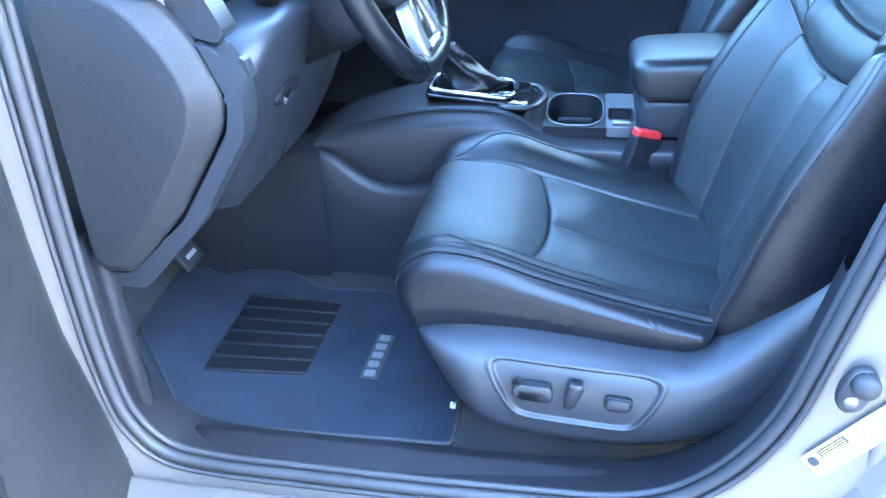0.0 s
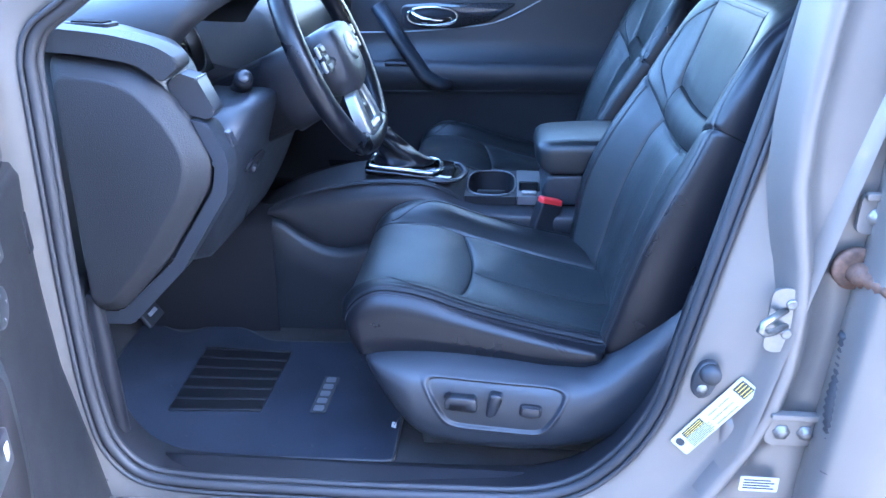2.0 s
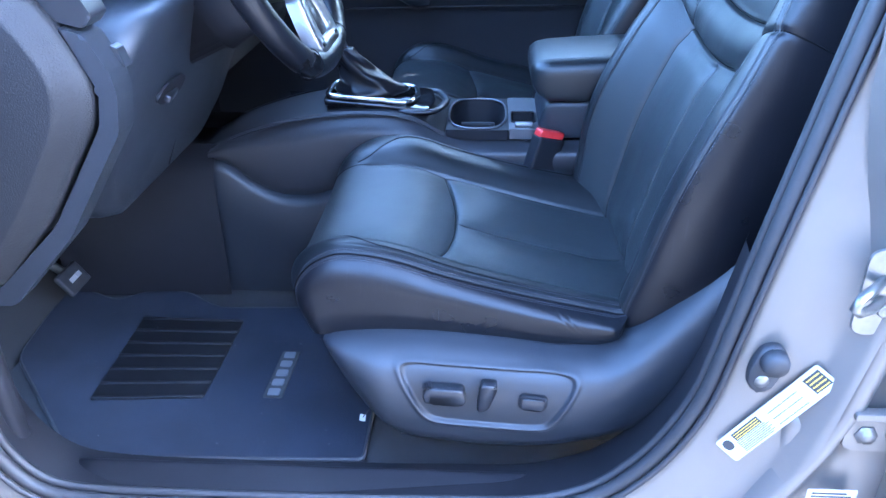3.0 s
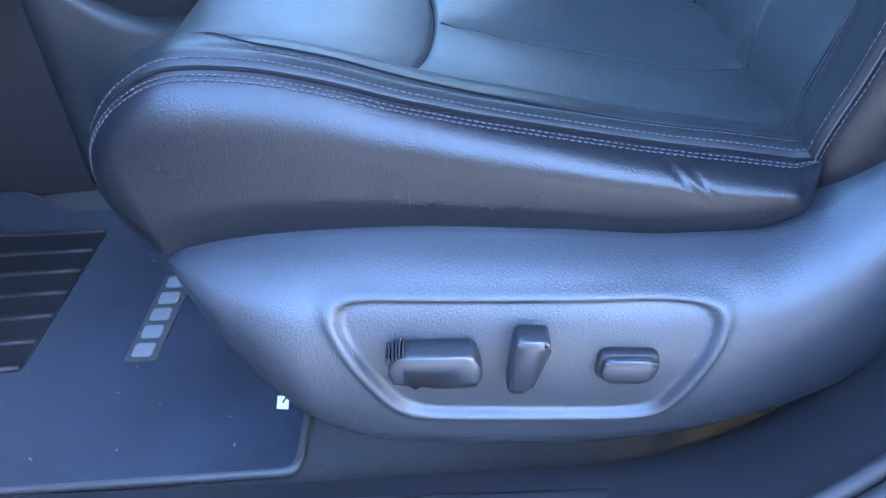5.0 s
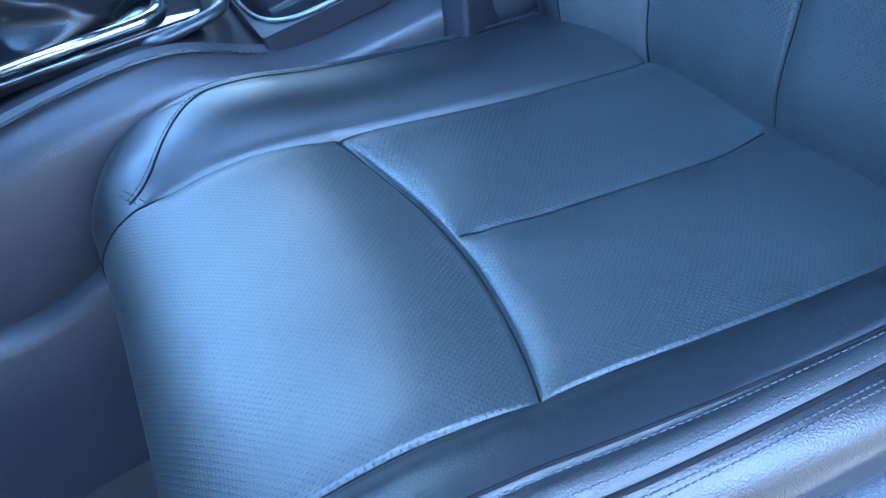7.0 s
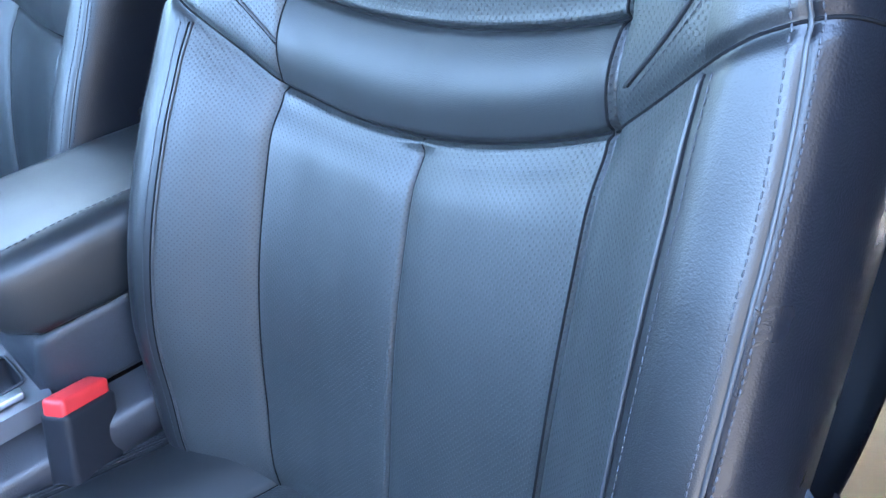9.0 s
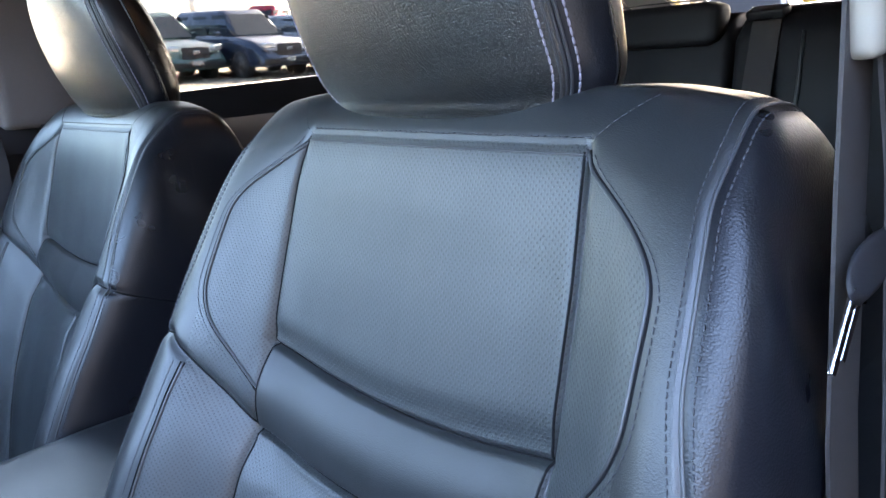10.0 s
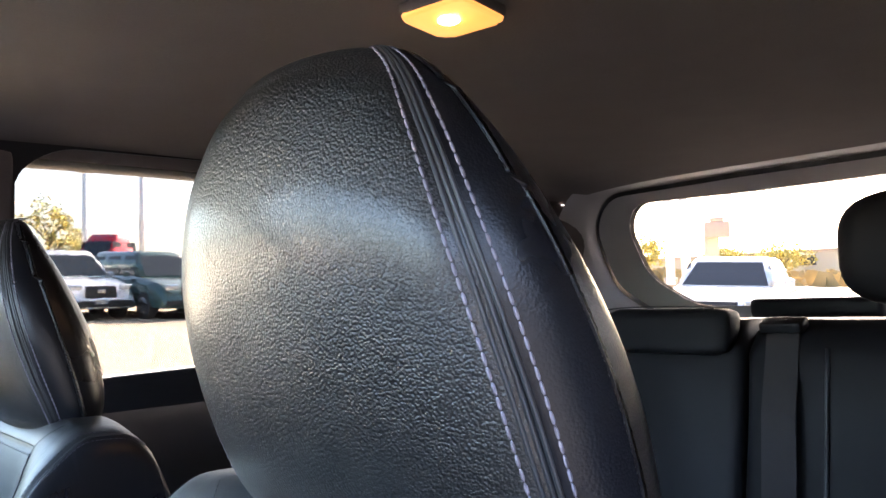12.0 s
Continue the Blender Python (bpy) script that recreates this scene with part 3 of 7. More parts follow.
def between(fn, low, high):
    """The surface fn between two lines that depend on v."""
    return lambda t, v: fn(low(v) + t * (high(v) - low(v)), v)


def seam_u(v):
    return u_cushion(cross_seam(cu_s(np.abs(v))))


def band_low_u(v):
    return u_back(band_low(ba_s(np.abs(v)) * np.sign(v)))


def band_high_u(v):
    return u_back(band_high(ba_s(np.abs(v))))


hr_z = [1.243, 1.247, 1.262, 1.29, 1.325, 1.367, 1.410, 1.447, 1.474, 1.489, 1.495]
HEAD_Y = SEAT_Y + 0.014
hr_w = spline(hr_z, [0.072, 0.119, 0.138, 0.146, 0.145, 0.138, 0.122, 0.100, 0.074, 0.043, 0.010])
hr_f = spline(hr_z, [0.722, 0.702, 0.688, 0.672, 0.657, 0.645, 0.640, 0.644, 0.655, 0.672, 0.700])
hr_b = spline(hr_z, [0.745, 0.765, 0.775, 0.778, 0.774, 0.762, 0.744, 0.726, 0.712, 0.706, 0.702])
hr_t = spline(np.linspace(0, 1, len(hr_z)), hr_z)


def headrest(u, v):
    """u up, v round the pillow from the middle of its back: 0.5 is the middle of its front."""
    z = hr_t(u)
    a = v * 2 * np.pi
    c, s = np.cos(a), np.sin(a)
    n = 2.7
    cx = np.sign(c) * np.abs(c) ** (2 / n)
    sx = np.sign(s) * np.abs(s) ** (2 / n)
    xm, xd = (hr_f(z) + hr_b(z)) / 2, (hr_b(z) - hr_f(z)) / 2
    w = hr_w(z)
    bow = 0.010 * (sx**2) * (cx < 0)
    # seam strips at the two front corners
    d1 = np.abs(np.abs(sx) - 0.88) * w
    g = 0.0016 * gauss(np.abs(d1), 0.0022) * (cx < -0.15)
    return np.stack([xm + xd * cx * (1 - 0.0 * bow) + bow + g - 0.004, HEAD_Y + w * sx * (1 - 0.006 * gauss(d1, 0.003)), z], -1)


def shell_grid(name, mat, parent, label):
    """The outer plastic shield with a recessed field for the switches."""
    xs = np.unique(np.concatenate([steps(0.045, 0.62, 280)]))
    top = spline([0.045, 0.06, 0.17, 0.30, 0.38, 0.43, 0.47, 0.52, 0.57, 0.62], [0.655, 0.662, 0.670, 0.661, 0.652, 0.652, 0.668, 0.712, 0.768, 0.83])
    low = spline([0.045, 0.07, 0.10, 0.13, 0.16, 0.22, 0.31, 0.42, 0.50, 0.62], [0.650, 0.615, 0.572, 0.535, 0.512, 0.500, 0.494, 0.508, 0.530, 0.56])
    bulge = spline([0, 0.04, 0.12, 0.25, 0.45, 0.7, 0.9, 0.97, 1.0], [0.0, 0.022, 0.045, 0.060, 0.066, 0.062, 0.050, 0.036, 0.015])
    fade = spline([0.045, 0.06, 0.09, 0.14, 0.36, 0.46, 0.54, 0.62], [0.05, 0.35, 0.72, 1.0, 1.0, 0.85, 0.62, 0.5])
    qs = np.linspace(0, 1, 150)
    x, q = np.meshgrid(xs, qs, indexing="ij")
    z = top(x) + (low(x) - top(x)) * q
    y = SEAT_Y - 0.262 - bulge(q) * fade(x)
    # recessed field: distance inside its four sides
    sides = [((0.162, 0.651), (0.388, 0.634)), ((0.400, 0.620), (0.366, 0.556)), ((0.358, 0.551), (0.208, 0.561)), ((0.194, 0.567), (0.157, 0.640))]
    d = np.full(x.shape, 1.0)
    for (x0, z0), (x1, z1) in sides:
        l = math.hypot(x1 - x0, z1 - z0)
        e = -((x1 - x0) * (z - z0) - (z1 - z0) * (x - x0)) / l
        d = -np.log(np.exp(-d / 0.008) + np.exp(-e / 0.008)) * 0.008
    y = y + 0.0055 * soft(-0.001, 0.004, d) - 0.0022 * gauss(d + 0.002, 0.003)
    p = np.stack([x, y, z], -1)
    # tuck the rim in under the cushion
    rim = p[:, :1].copy()
    rim[..., 1] += 0.05
    rim[..., 2] -= 0.004
    foot = p[:, -1:].copy()
    foot[..., 1] += 0.06
    foot[..., 2] += 0.01
    p = np.concatenate([rim, p, foot], 1)
    return link(name, p.reshape(-1, 3), grid_faces(*p.shape[:2]), mat, parent, label)


def front_seat():
    seat = thing("front_seat", "black leather front car seat with perforated inserts and grey stitching", "car seat", "front seats")
    zero, one, top_u = (lambda v: 0.0 * v), (lambda v: 0.0 * v + 1.0), (lambda v: 0.0 * v + U_TOP)
    pad = skin("cushion", between(cushion, zero, seam_u), dense(0.0, 1.0, 110), dense(-0.40, 0.40, 140), LEATHER_HOLES, seat, "perforated black leather front of the seat cushion")
    insert = skin("cushion_insert", between(cushion, seam_u, one), dense(0.0, 1.0, 140), np.concatenate([dense(-0.40, 0.0, 80), dense(0.0, 0.40, 80)[1:]]), LEATHER_HOLES, seat, "perforated black leather seat insert")
    ub = steps(0.0, 1.0, 230)
    out_b = skin("outer_bolster", cushion, ub, steps(-0.66, -0.40, 50), LEATHER_WORN, seat, "creased worn black leather bolster")
    side = skin("outer_side_panel", side_of_cushion(-1), steps(0, 1, 240), steps(0, 1, 60), LEATHER_SIDE, seat, "shiny black leather side panel with scuffs", True)
    in_b = skin("inner_bolster", cushion, ub, steps(0.40, 0.66, 40), LEATHER, seat)
    in_s = skin("inner_side_panel", side_of_cushion(1), steps(0, 1, 120), steps(0, 1, 30), LEATHER, seat)
    # piping and thread on the cushion
    uu = U_NOSE + (u_cushion(0.47) - U_NOSE) * steps(0.0, 1.0, 260)
    for sgn, owner in ((-1, side), (1, in_s)):
        line = cushion(uu, np.full(uu.shape, sgn * 0.66))
        tube("piping", line, 0.0016, GAP_SHADE, owner)
        low = side_of_cushion(sgn)
        tt = steps(0.0, 1.0, 260)
        for q, lift in ((0.035, 0.0005), (0.06, 0.0005)):
            line = low(tt, np.full(tt.shape, q))
            stitching("stitching", line + np.array([0, sgn * lift, lift]), THREAD, owner, 0.0044, 0.0032, 0.00055)
        line, _ = on_skin(cushion, uu[30:], np.full(uu[30:].shape, sgn * 0.640), 0)
        stitching("stitching", line + np.array([0, 0, 0.0004]), THREAD, out_b if sgn < 0 else in_b, 0.0044, 0.0032, 0.00055)
    # the bolster's inner strip: a seam that leaves the insert at the front and runs back along the crest
    xx = steps(0.034, 0.50, 160)
    for sgn, owner in ((-1, out_b), (1, in_b)):
        vv = sgn * (0.425 + 0.16 * soft(0.030, 0.130, xx) + 0.015 * soft(0.15, 0.4, xx))
        line, _ = on_skin(cushion, u_cushion(xx), vv, 0)
        tube("seam", line, 0.0010, GAP_SHADE, owner)
        line, _ = on_skin(cushion, u_cushion(xx), vv + sgn * 0.012, 0)
        stitching("stitching", line + np.array([0, 0, 0.0003]), THREAD, owner, 0.0050, 0.0036, 0.00045)
        # stitched tuck where the strip begins
        for k in (0.0, 0.005):
            tk = np.linspace(0, 1, 14)
            line, _ = on_skin(cushion, u_cushion(0.040 + k - 0.012 * tk), sgn * (0.41 + 0.055 * tk), 0)
            stitching("stitching", line + np.array([0, 0, 0.0004]), THREAD, owner, 0.0040, 0.0030, 0.00055)
    # near-black tubes that paint the shade in the seams between the panels
    vs_ = steps(-0.398, 0.398, 120)
    line, _ = on_skin(cushion, seam_u(vs_), vs_, 0)
    tube("seam", line, 0.0009, GAP_SHADE, insert)
    xm = steps(0.228, 0.50, 60)
    tube("seam", on_skin(cushion, u_cushion(xm), 0.0 * xm, 0)[0], 0.0010, GAP_SHADE, insert)
    for sgn in (-1, 1):
        ue = steps(0.10, 0.99, 200)
        tube("seam", on_skin(cushion, ue, np.full(ue.shape, sgn * 0.40), 0)[0], 0.0009, GAP_SHADE, pad)
    back = skin("backrest_lower_panel", between(backrest, zero, band_low_u), dense(0.0, 1.0, 110), np.concatenate([dense(-0.39, 0.0, 80), dense(0.0, 0.39, 80)[1:]]), LEATHER_HOLES, seat, "perforated black leather lower back panel with a middle seam")
    band = skin("backrest_band", between(backrest, band_low_u, band_high_u), dense(0.0, 1.0, 40), dense(-0.39, 0.39, 150), LEATHER_BAND, seat, "smooth black leather band across the backrest")
    upper = skin("backrest_upper_panel", between(backrest, band_high_u, top_u), dense(0.0, 1.0, 80), dense(-0.39, 0.39, 150), LEATHER_HOLES, seat, "perforated black leather upper back panel")
    cap = skin("shoulder_panel", backrest, steps(U_TOP, U_REAR, 50), steps(-0.39, 0.39, 60), LEATHER, seat)
    for sgn, nm in ((-1, "outer_back_bolster"), (1, "inner_back_bolster")):
        edge = lambda u: 0.0 * u + 0.39
        inset = lambda u: 0.565 - 0.172 * soft(U_TOP - 0.06, U_TOP, u) ** 1.6
        crest = lambda u: ba_a(ba_z(u))
        outer = lambda u: 0.0 * u + 1.0

        def strip(lo, hi):
            lo, hi = (lo, hi) if sgn > 0 else (hi, lo)
            return lambda u, t: backrest(u, sgn * (lo(u) + t * (hi(u) - lo(u))))

        skin(nm + "_insert", strip(edge, inset), steps(0.0, U_TOP, 280), dense(0, 1, 40), LEATHER_HOLES, seat, "perforated black leather strip")
        bol = skin(nm, strip(lambda u: np.where(u < U_TOP, inset(u), edge(u)), crest), steps(0.0, U_REAR, 320), steps(0, 1, 36), LEATHER, seat)
        sd = skin(nm.replace("bolster", "side_panel"), strip(crest, outer), steps(0.0, U_REAR, 320), steps(0, 1, 50), LEATHER_SIDE, seat, "shiny black leather side of the backrest")
        ul = steps(0.04, U_REAR - 0.01, 160)
        z = ba_z(ul)
        for off, rr in ((-0.018, 0), (0.0, 1), (0.018, 0)):
            line, _ = on_skin(backrest, ul, sgn * (crest(ul) + off), 0)
            if rr:
                tube("piping", line, 0.0012, PIPING, sd)
            else:
                stitching("stitching", line - np.array([0.0006, 0, 0]), THREAD, sd, 0.0046, 0.0032, 0.0005)
        # piping beside the centre panels, drawn in to the corner at the top
        ul = steps(0.05, U_TOP - 0.002, 140)
        gap = ba_z(ul) - band_low(sgn * ba_s(pipe_v(ul, sgn)) * ba_w(ba_z(ul)))
        for run in (ul[ba_z(ul) < band_low(sgn * 0.216) - 0.003], ul[(gap > 0.003) & (ba_z(ul) > band_low(sgn * 0.205) - 0.012)]):
            vv = pipe_v(run, sgn)
            if run[0] < ul[1]:
                vv = np.full(run.shape, 0.565)
            line, _ = on_skin(backrest, run, sgn * vv, 0)
            tube("piping", line - np.array([0.0004, 0, 0]), 0.0013, PIPING, bol)
            tube("seam", on_skin(backrest, run, sgn * (vv + 0.006), 0)[0], 0.0008, GAP_SHADE, bol)
            stitching("stitching", on_skin(backrest, run, sgn * (vv + 0.020), 0)[0] - np.array([0.0005, 0, 0]), THREAD, bol, 0.0050, 0.0036, 0.00035)
        # seam over the shoulder
        t = np.linspace(0, 1, 40)
        line, _ = on_skin(backrest, U_TOP + (U_REAR - 0.06 - U_TOP) * t, sgn * (0.40 + 0.10 * t), 0)
        stitching("stitching", line - np.array([0.0003, 0, -0.0004]), THREAD, bol, 0.0050, 0.0036, 0.00035)
    vv = steps(-0.395, 0.395, 120)
    for du in (0.0, 0.007):
        line, _ = on_skin(backrest, np.full(vv.shape, U_TOP - 0.004 + du), vv, 0)
        if du:
            stitching("stitching", line - np.array([0.0006, 0, -0.0004]), THREAD, upper, 0.0056, 0.0040, 0.0006)
        else:
            tube("piping", line, 0.0010, PIPING, upper)
    for fu in (band_low_u, band_high_u):
        vs_ = steps(-0.39, 0.39, 120)
        tube("seam", on_skin(backrest, fu(vs_), vs_, 0)[0], 0.0010, GAP_SHADE, band)
    for sgn in (-1, 1):
        vs_ = sgn * steps(0.392, 0.99, 120)
        tube("seam", on_skin(backrest, band_low_u(vs_), vs_, 0)[0], 0.0009, GAP_SHADE, back)
        us_ = steps(0.03, U_TOP - 0.003, 220)
        tube("seam", on_skin(backrest, us_, np.full(us_.shape, sgn * 0.391), 0)[0], 0.0009, GAP_SHADE, back)
    us_ = steps(0.03, float(band_low_u(np.array(0.0))) - 0.001, 90)
    tube("seam", on_skin(backrest, us_, 0.0 * us_, 0)[0], 0.0011, GAP_SHADE, back)
    skin("rear_shell", backrest, steps(U_REAR, 1.0, 40), steps(-1.0, 1.0, 40), PLASTIC_DARK, seat, "dark grey plastic seat back shell")
    # headrest on two posts

    def seam_v(u):
        return (np.pi - np.arcsin(np.clip((0.88 + 0.06 * soft(0.45, 1.0, u)) ** 1.35, 0, 0.999))) / (2 * np.pi)

    head = skin("headrest", lambda u, t: headrest(u, 1 - seam_v(u) + t * (2 * seam_v(u) - 1)), steps(0, 1, 120), steps(0, 1, 90), LEATHER_HEAD, seat, "pebbled black leather headrest with grey double stitching", True)
    skin("headrest_side", lambda u, t: headrest(u, 1 - seam_v(u) + t * 2 * seam_v(u)), steps(0, 1, 120), steps(0, 1, 110), LEATHER_SIDE, head, "smooth black leather side and back")
    for sgn in (-1, 1):
        for k, rr in ((0.835, 0), (0.862, 1), (0.880, 1), (0.898, 1), (0.925, 0)):
            uu = steps(0.09, 0.985, 120)
            c = (k + 0.06 * soft(0.45, 1.0, uu)) ** (2.7 / 2)
            ang = np.pi - sgn * np.arcsin(np.clip(c, 0, 0.999))
            vv = (ang / (2 * np.pi)) % 1.0
            line, n = on_skin(headrest, uu, vv, 0)
            shift = np.array([-0.0005, 0, 0])
            if rr:
                tube("piping", line, 0.0011, PIPING, head)
            else:
                stitching("stitching", line + shift, THREAD_PALE, head, 0.0056, 0.0050, 0.0008, "pale grey thread")
        tube("headrest_post", [(0.742, SEAT_Y + sgn * 0.06, z) for z in np.linspace(1.20, 1.30, 8)], 0.006, CHROME, seat, "chrome headrest post", 12)
    # plastic shield, switches, rails
    shell = shell_grid("side_shield", PLASTIC, seat, "dark grey plastic side shield with seat switches")
    yf = SEAT_Y - 0.262 - 0.060
    slide = rounded_outline([(0, 0.010), (0.006, 0.028), (0.056, 0.026), (0.060, 0.004), (0.052, 0.000), (0.026, 0.001), (0.018, 0.006), (0.008, 0.002)], 0.006, 4)
    side_plate("slide_switch", slide + np.array([0.190, 0.599]), yf + 0.001, 0.017, PLASTIC_SMOOTH, shell, "black plastic seat slide switch", 0.004, True)
    for i in range(6):
        box("grip_rib", (0.1915 + i * 0.0022, yf - 0.008, 0.6262 - abs(i - 3.5) * 0.0006 + i * 0.0006), (0.0011, 0.014, 0.006), PLASTIC_DARK, shell, "", 0.0004)
    lever = rounded_outline([(0, 0), (0.016, 0.001), (0.030, 0.040), (0.028, 0.046), (0.009, 0.048), (0.006, 0.042)], 0.005, 4)
    side_plate("recline_switch", lever * 0.94 + np.array([0.264, 0.590]), yf + 0.001, 0.016, PLASTIC_SMOOTH, shell, "black plastic backrest lever", 0.004, True)
    lumbar = rounded_outline([(0, 0), (0.036, -0.003), (0.038, 0.018), (0.002, 0.021)], 0.007, 4)
    side_plate("lumbar_bezel", lumbar * 1.08 + np.array([0.3205, 0.5880]), yf + 0.003, 0.007, PLASTIC_DARK, shell, "", 0.002, True)
    side_plate("lumbar_switch", lumbar * 0.9 + np.array([0.3235, 0.5900]), yf - 0.001, 0.008, PLASTIC_SMOOTH, shell, "gloss black lumbar rocker switch", 0.003, True)
    box("rocker_edge", (0.3415, yf - 0.0095, 0.6070), (0.033, 0.001, 0.0012), PLASTIC_SMOOTH, shell, "", 0.0004, (0, 4, 0))
    # under-structure
    box("base_frame", (0.33, SEAT_Y, 0.560), (0.42, 0.48, 0.12), PLASTIC_DARK, seat, "", 0.02)
    for sgn in (-1, 1):
        box("seat_rail", (0.34, SEAT_Y + sgn * 0.19, 0.455), (0.40, 0.045, 0.05), STEEL, seat, "steel seat rail", 0.006)
    inn = [(0.05, 0.62), (0.10, 0.53), (0.16, 0.51), (0.40, 0.51), (0.60, 0.55), (0.60, 0.68), (0.45, 0.66), (0.20, 0.665)]
    part("inner_shield", moved(plate_bm(rounded_outline(inn, 0.03), 0.02, 0.004), side_plane(SEAT_Y + 0.275)), PLASTIC_DARK, seat)
    return settle(seat, (0.28, SEAT_Y, 0.425))


driver_seat = front_seat()
driver_seat["label"] = "black leather driver's seat with worn outer bolster, plastic switch shield"
passenger_seat = copy_thing(driver_seat, Matrix.Translation((0.302, -SEAT_Y, 0.418)) @ Matrix.Diagonal((1, -1, 1, 1)))
passenger_seat["label"] = "black perforated leather passenger seat beside the centre console"

# ---- floor, sills, pillars, roof ----
def shape(name, label, category, parent_kind="structure"):
    return thing(name, label, category, "", parent_kind)


def ring_between(name, outer, inner, y, depth, mat, parent=None, label=""):
    """A frame between two outlines of equally many points, in the x-z plane, depth towards -y."""
    o, i = np.asarray(outer), np.asarray(inner)
    n = len(o)
    v = [(x, y, z) for x, z in o] + [(x, y, z) for x, z in i] + [(x, y - depth, z) for x, z in o] + [(x, y - depth, z) for x, z in i]
    f = []
    for k in range(n):
        j = (k + 1) % n
        f += [(k, j, n + j, n + k), (2 * n + k, 3 * n + k, 3 * n + j, 2 * n + j), (k, 2 * n + k, 2 * n + j, j), (n + k, n + j, 3 * n + j, 3 * n + k)]
    return link(name, v, f, mat, parent, label, False)


# cabin floor and tunnel
floor = thing("floor", "dark carpeted car floor under the mat", "floor", "", "structure")
box("carpet", (0.30, 0.0, 0.40), (2.6, 1.47, 0.03), CARPET, floor, "", 0.0)
part("toe_board", moved(rounded_box((0.40, 1.44, 0.03), 0.0), pose(-0.72, 0, 0.50, 0, 42, 0)), CARPET, floor)
part("bulkhead", moved(rounded_box((0.03, 1.5, 0.8), 0.0), pose(-0.90, 0, 0.95)), CARPET, floor)
part("rear_floor", moved(rounded_box((0.9, 1.44, 0.03), 0.0), pose(2.0, 0, 0.75)), CARPET, floor)

# opening of the driver's door, in x and z
OPENING = [(-0.300, 1.270), (-0.355, 1.236), (-0.372, 1.200), (-0.380, 1.042), (-0.390, 0.855), (-0.394, 0.663), (-0.384, 0.545), (-0.340, 0.483), (-0.25, 0.472), (0.042, 0.472), (0.34, 0.481), (0.42, 0.508), (0.485, 0.575), (0.532, 0.667), (0.572, 0.889), (0.611, 1.093), (0.648, 1.281), (0.672, 1.44), (0.655, 1.545), (0.58, 1.585), (0.25, 1.590), (0.08, 1.55)]
OPEN = rounded_outline(OPENING, 0.05, 5)
centre_o = OPEN.mean(0)


def grown(d):
    """The opening's outline grown outwards by d metres."""
    t = np.roll(OPEN, -1, 0) - np.roll(OPEN, 1, 0)
    n = np.stack([t[:, 1], -t[:, 0]], 1)
    n /= np.linalg.norm(n, axis=1, keepdims=True) + 1e-9
    s = np.sign(((OPEN - centre_o) * n).sum(1).mean())
    return OPEN + s * n * d


seal = thing("door_seal", "black rubber weatherstrip round the open front doorway", "door seal", "", "structure")
o = OPEN
p3 = [(x, -0.772, z) for x, z in grown(0.006)]
tube("bulb", p3, 0.009, RUBBER, seal, "", 10, True)
tube("lip", [(x, -0.757, z) for x, z in grown(0.001)], 0.006, RUBBER, seal, "", 8, True)
tube("outer_bead", [(x, -0.784, z) for x, z in grown(0.013)], 0.004, RUBBER, seal, "", 8, True)

# painted body side round the opening: a stepped skin that runs outwards from the seal
side = thing("body_side", "silver painted body side with sill, pillar and door jamb", "car body", "", "structure")
rings = []
for d, y in ((0.010, -0.768), (0.016, -0.778), (0.026, -0.785), (0.05, -0.793), (0.09, -0.804), (0.105, -0.813), (0.115, -0.832), (0.125, -0.838)):
    rings.append([(x, y, z) for x, z in grown(d)])
low_part = [i for i in range(len(OPEN)) if OPEN[i][1] < 0.86]
inner = [[(grown(d)[i][0], y, grown(d)[i][1]) for i in low_part] for d, y in ((0.03, -0.66), (0.012, -0.70), (0.002, -0.755))]
loft("inner_trim", inner, PLASTIC_DARK, side, "dark plastic trim inside the doorway", True, False, False)
loft("jamb", rings, SILVER, side, "", True, True, False)

# the pillar behind the doorway, with a flange towards the rear door
FLANGE = np.array([(0.52, 0.46), (0.60, 0.535), (0.655, 0.65), (0.676, 0.71), (0.689, 0.79), (0.690, 0.85), (0.688, 0.90), (0.680, 0.95), (0.667, 1.00), (0.654, 1.06), (0.650, 1.15), (0.655, 1.25), (0.668, 1.40), (0.68, 1.56)])
rows = []
for k, (dx, y) in enumerate(((-0.026, -0.797), (-0.016, -0.815), (-0.006, -0.832), (0.002, -0.838), (0.010, -0.838), (0.018, -0.831), (0.026, -0.818), (0.05, -0.819), (0.09, -0.824), (0.20, -0.828))):
    rows.append([(x + dx, y, z) for x, z in FLANGE])
loft("pillar_flange", rows, SILVER, side, "", True, False, False)
box("sill_skin", (0.10, -0.868, 0.36), (1.6, 0.06, 0.20), SILVER, side, "", 0.03, (0, 0, 0), 4)
box("sill_step", (0.10, -0.838, 0.438), (1.6, 0.07, 0.05), SILVER, side, "", 0.012, (0, 0, 0), 3)
box("lower_pillar", (0.80, -0.785, 0.56), (0.36, 0.06, 0.26), SILVER, side, "", 0.02)

# inner sill plate, kick panel and pillar trim
sill = thing("sill_plate", "dark grey grained plastic sill plate beside the mat", "sill trim", "", "structure")
prof = rounded_outline([(-0.690, 0.425), (-0.690, 0.466), (-0.700, 0.472), (-0.748, 0.468), (-0.756, 0.46), (-0.756, 0.425)], 0.006, 3)
loft("plate", [[(x, y, z) for y, z in prof] for x in np.linspace(-0.335, 0.374, 14)], PLASTIC_DARK, sill)
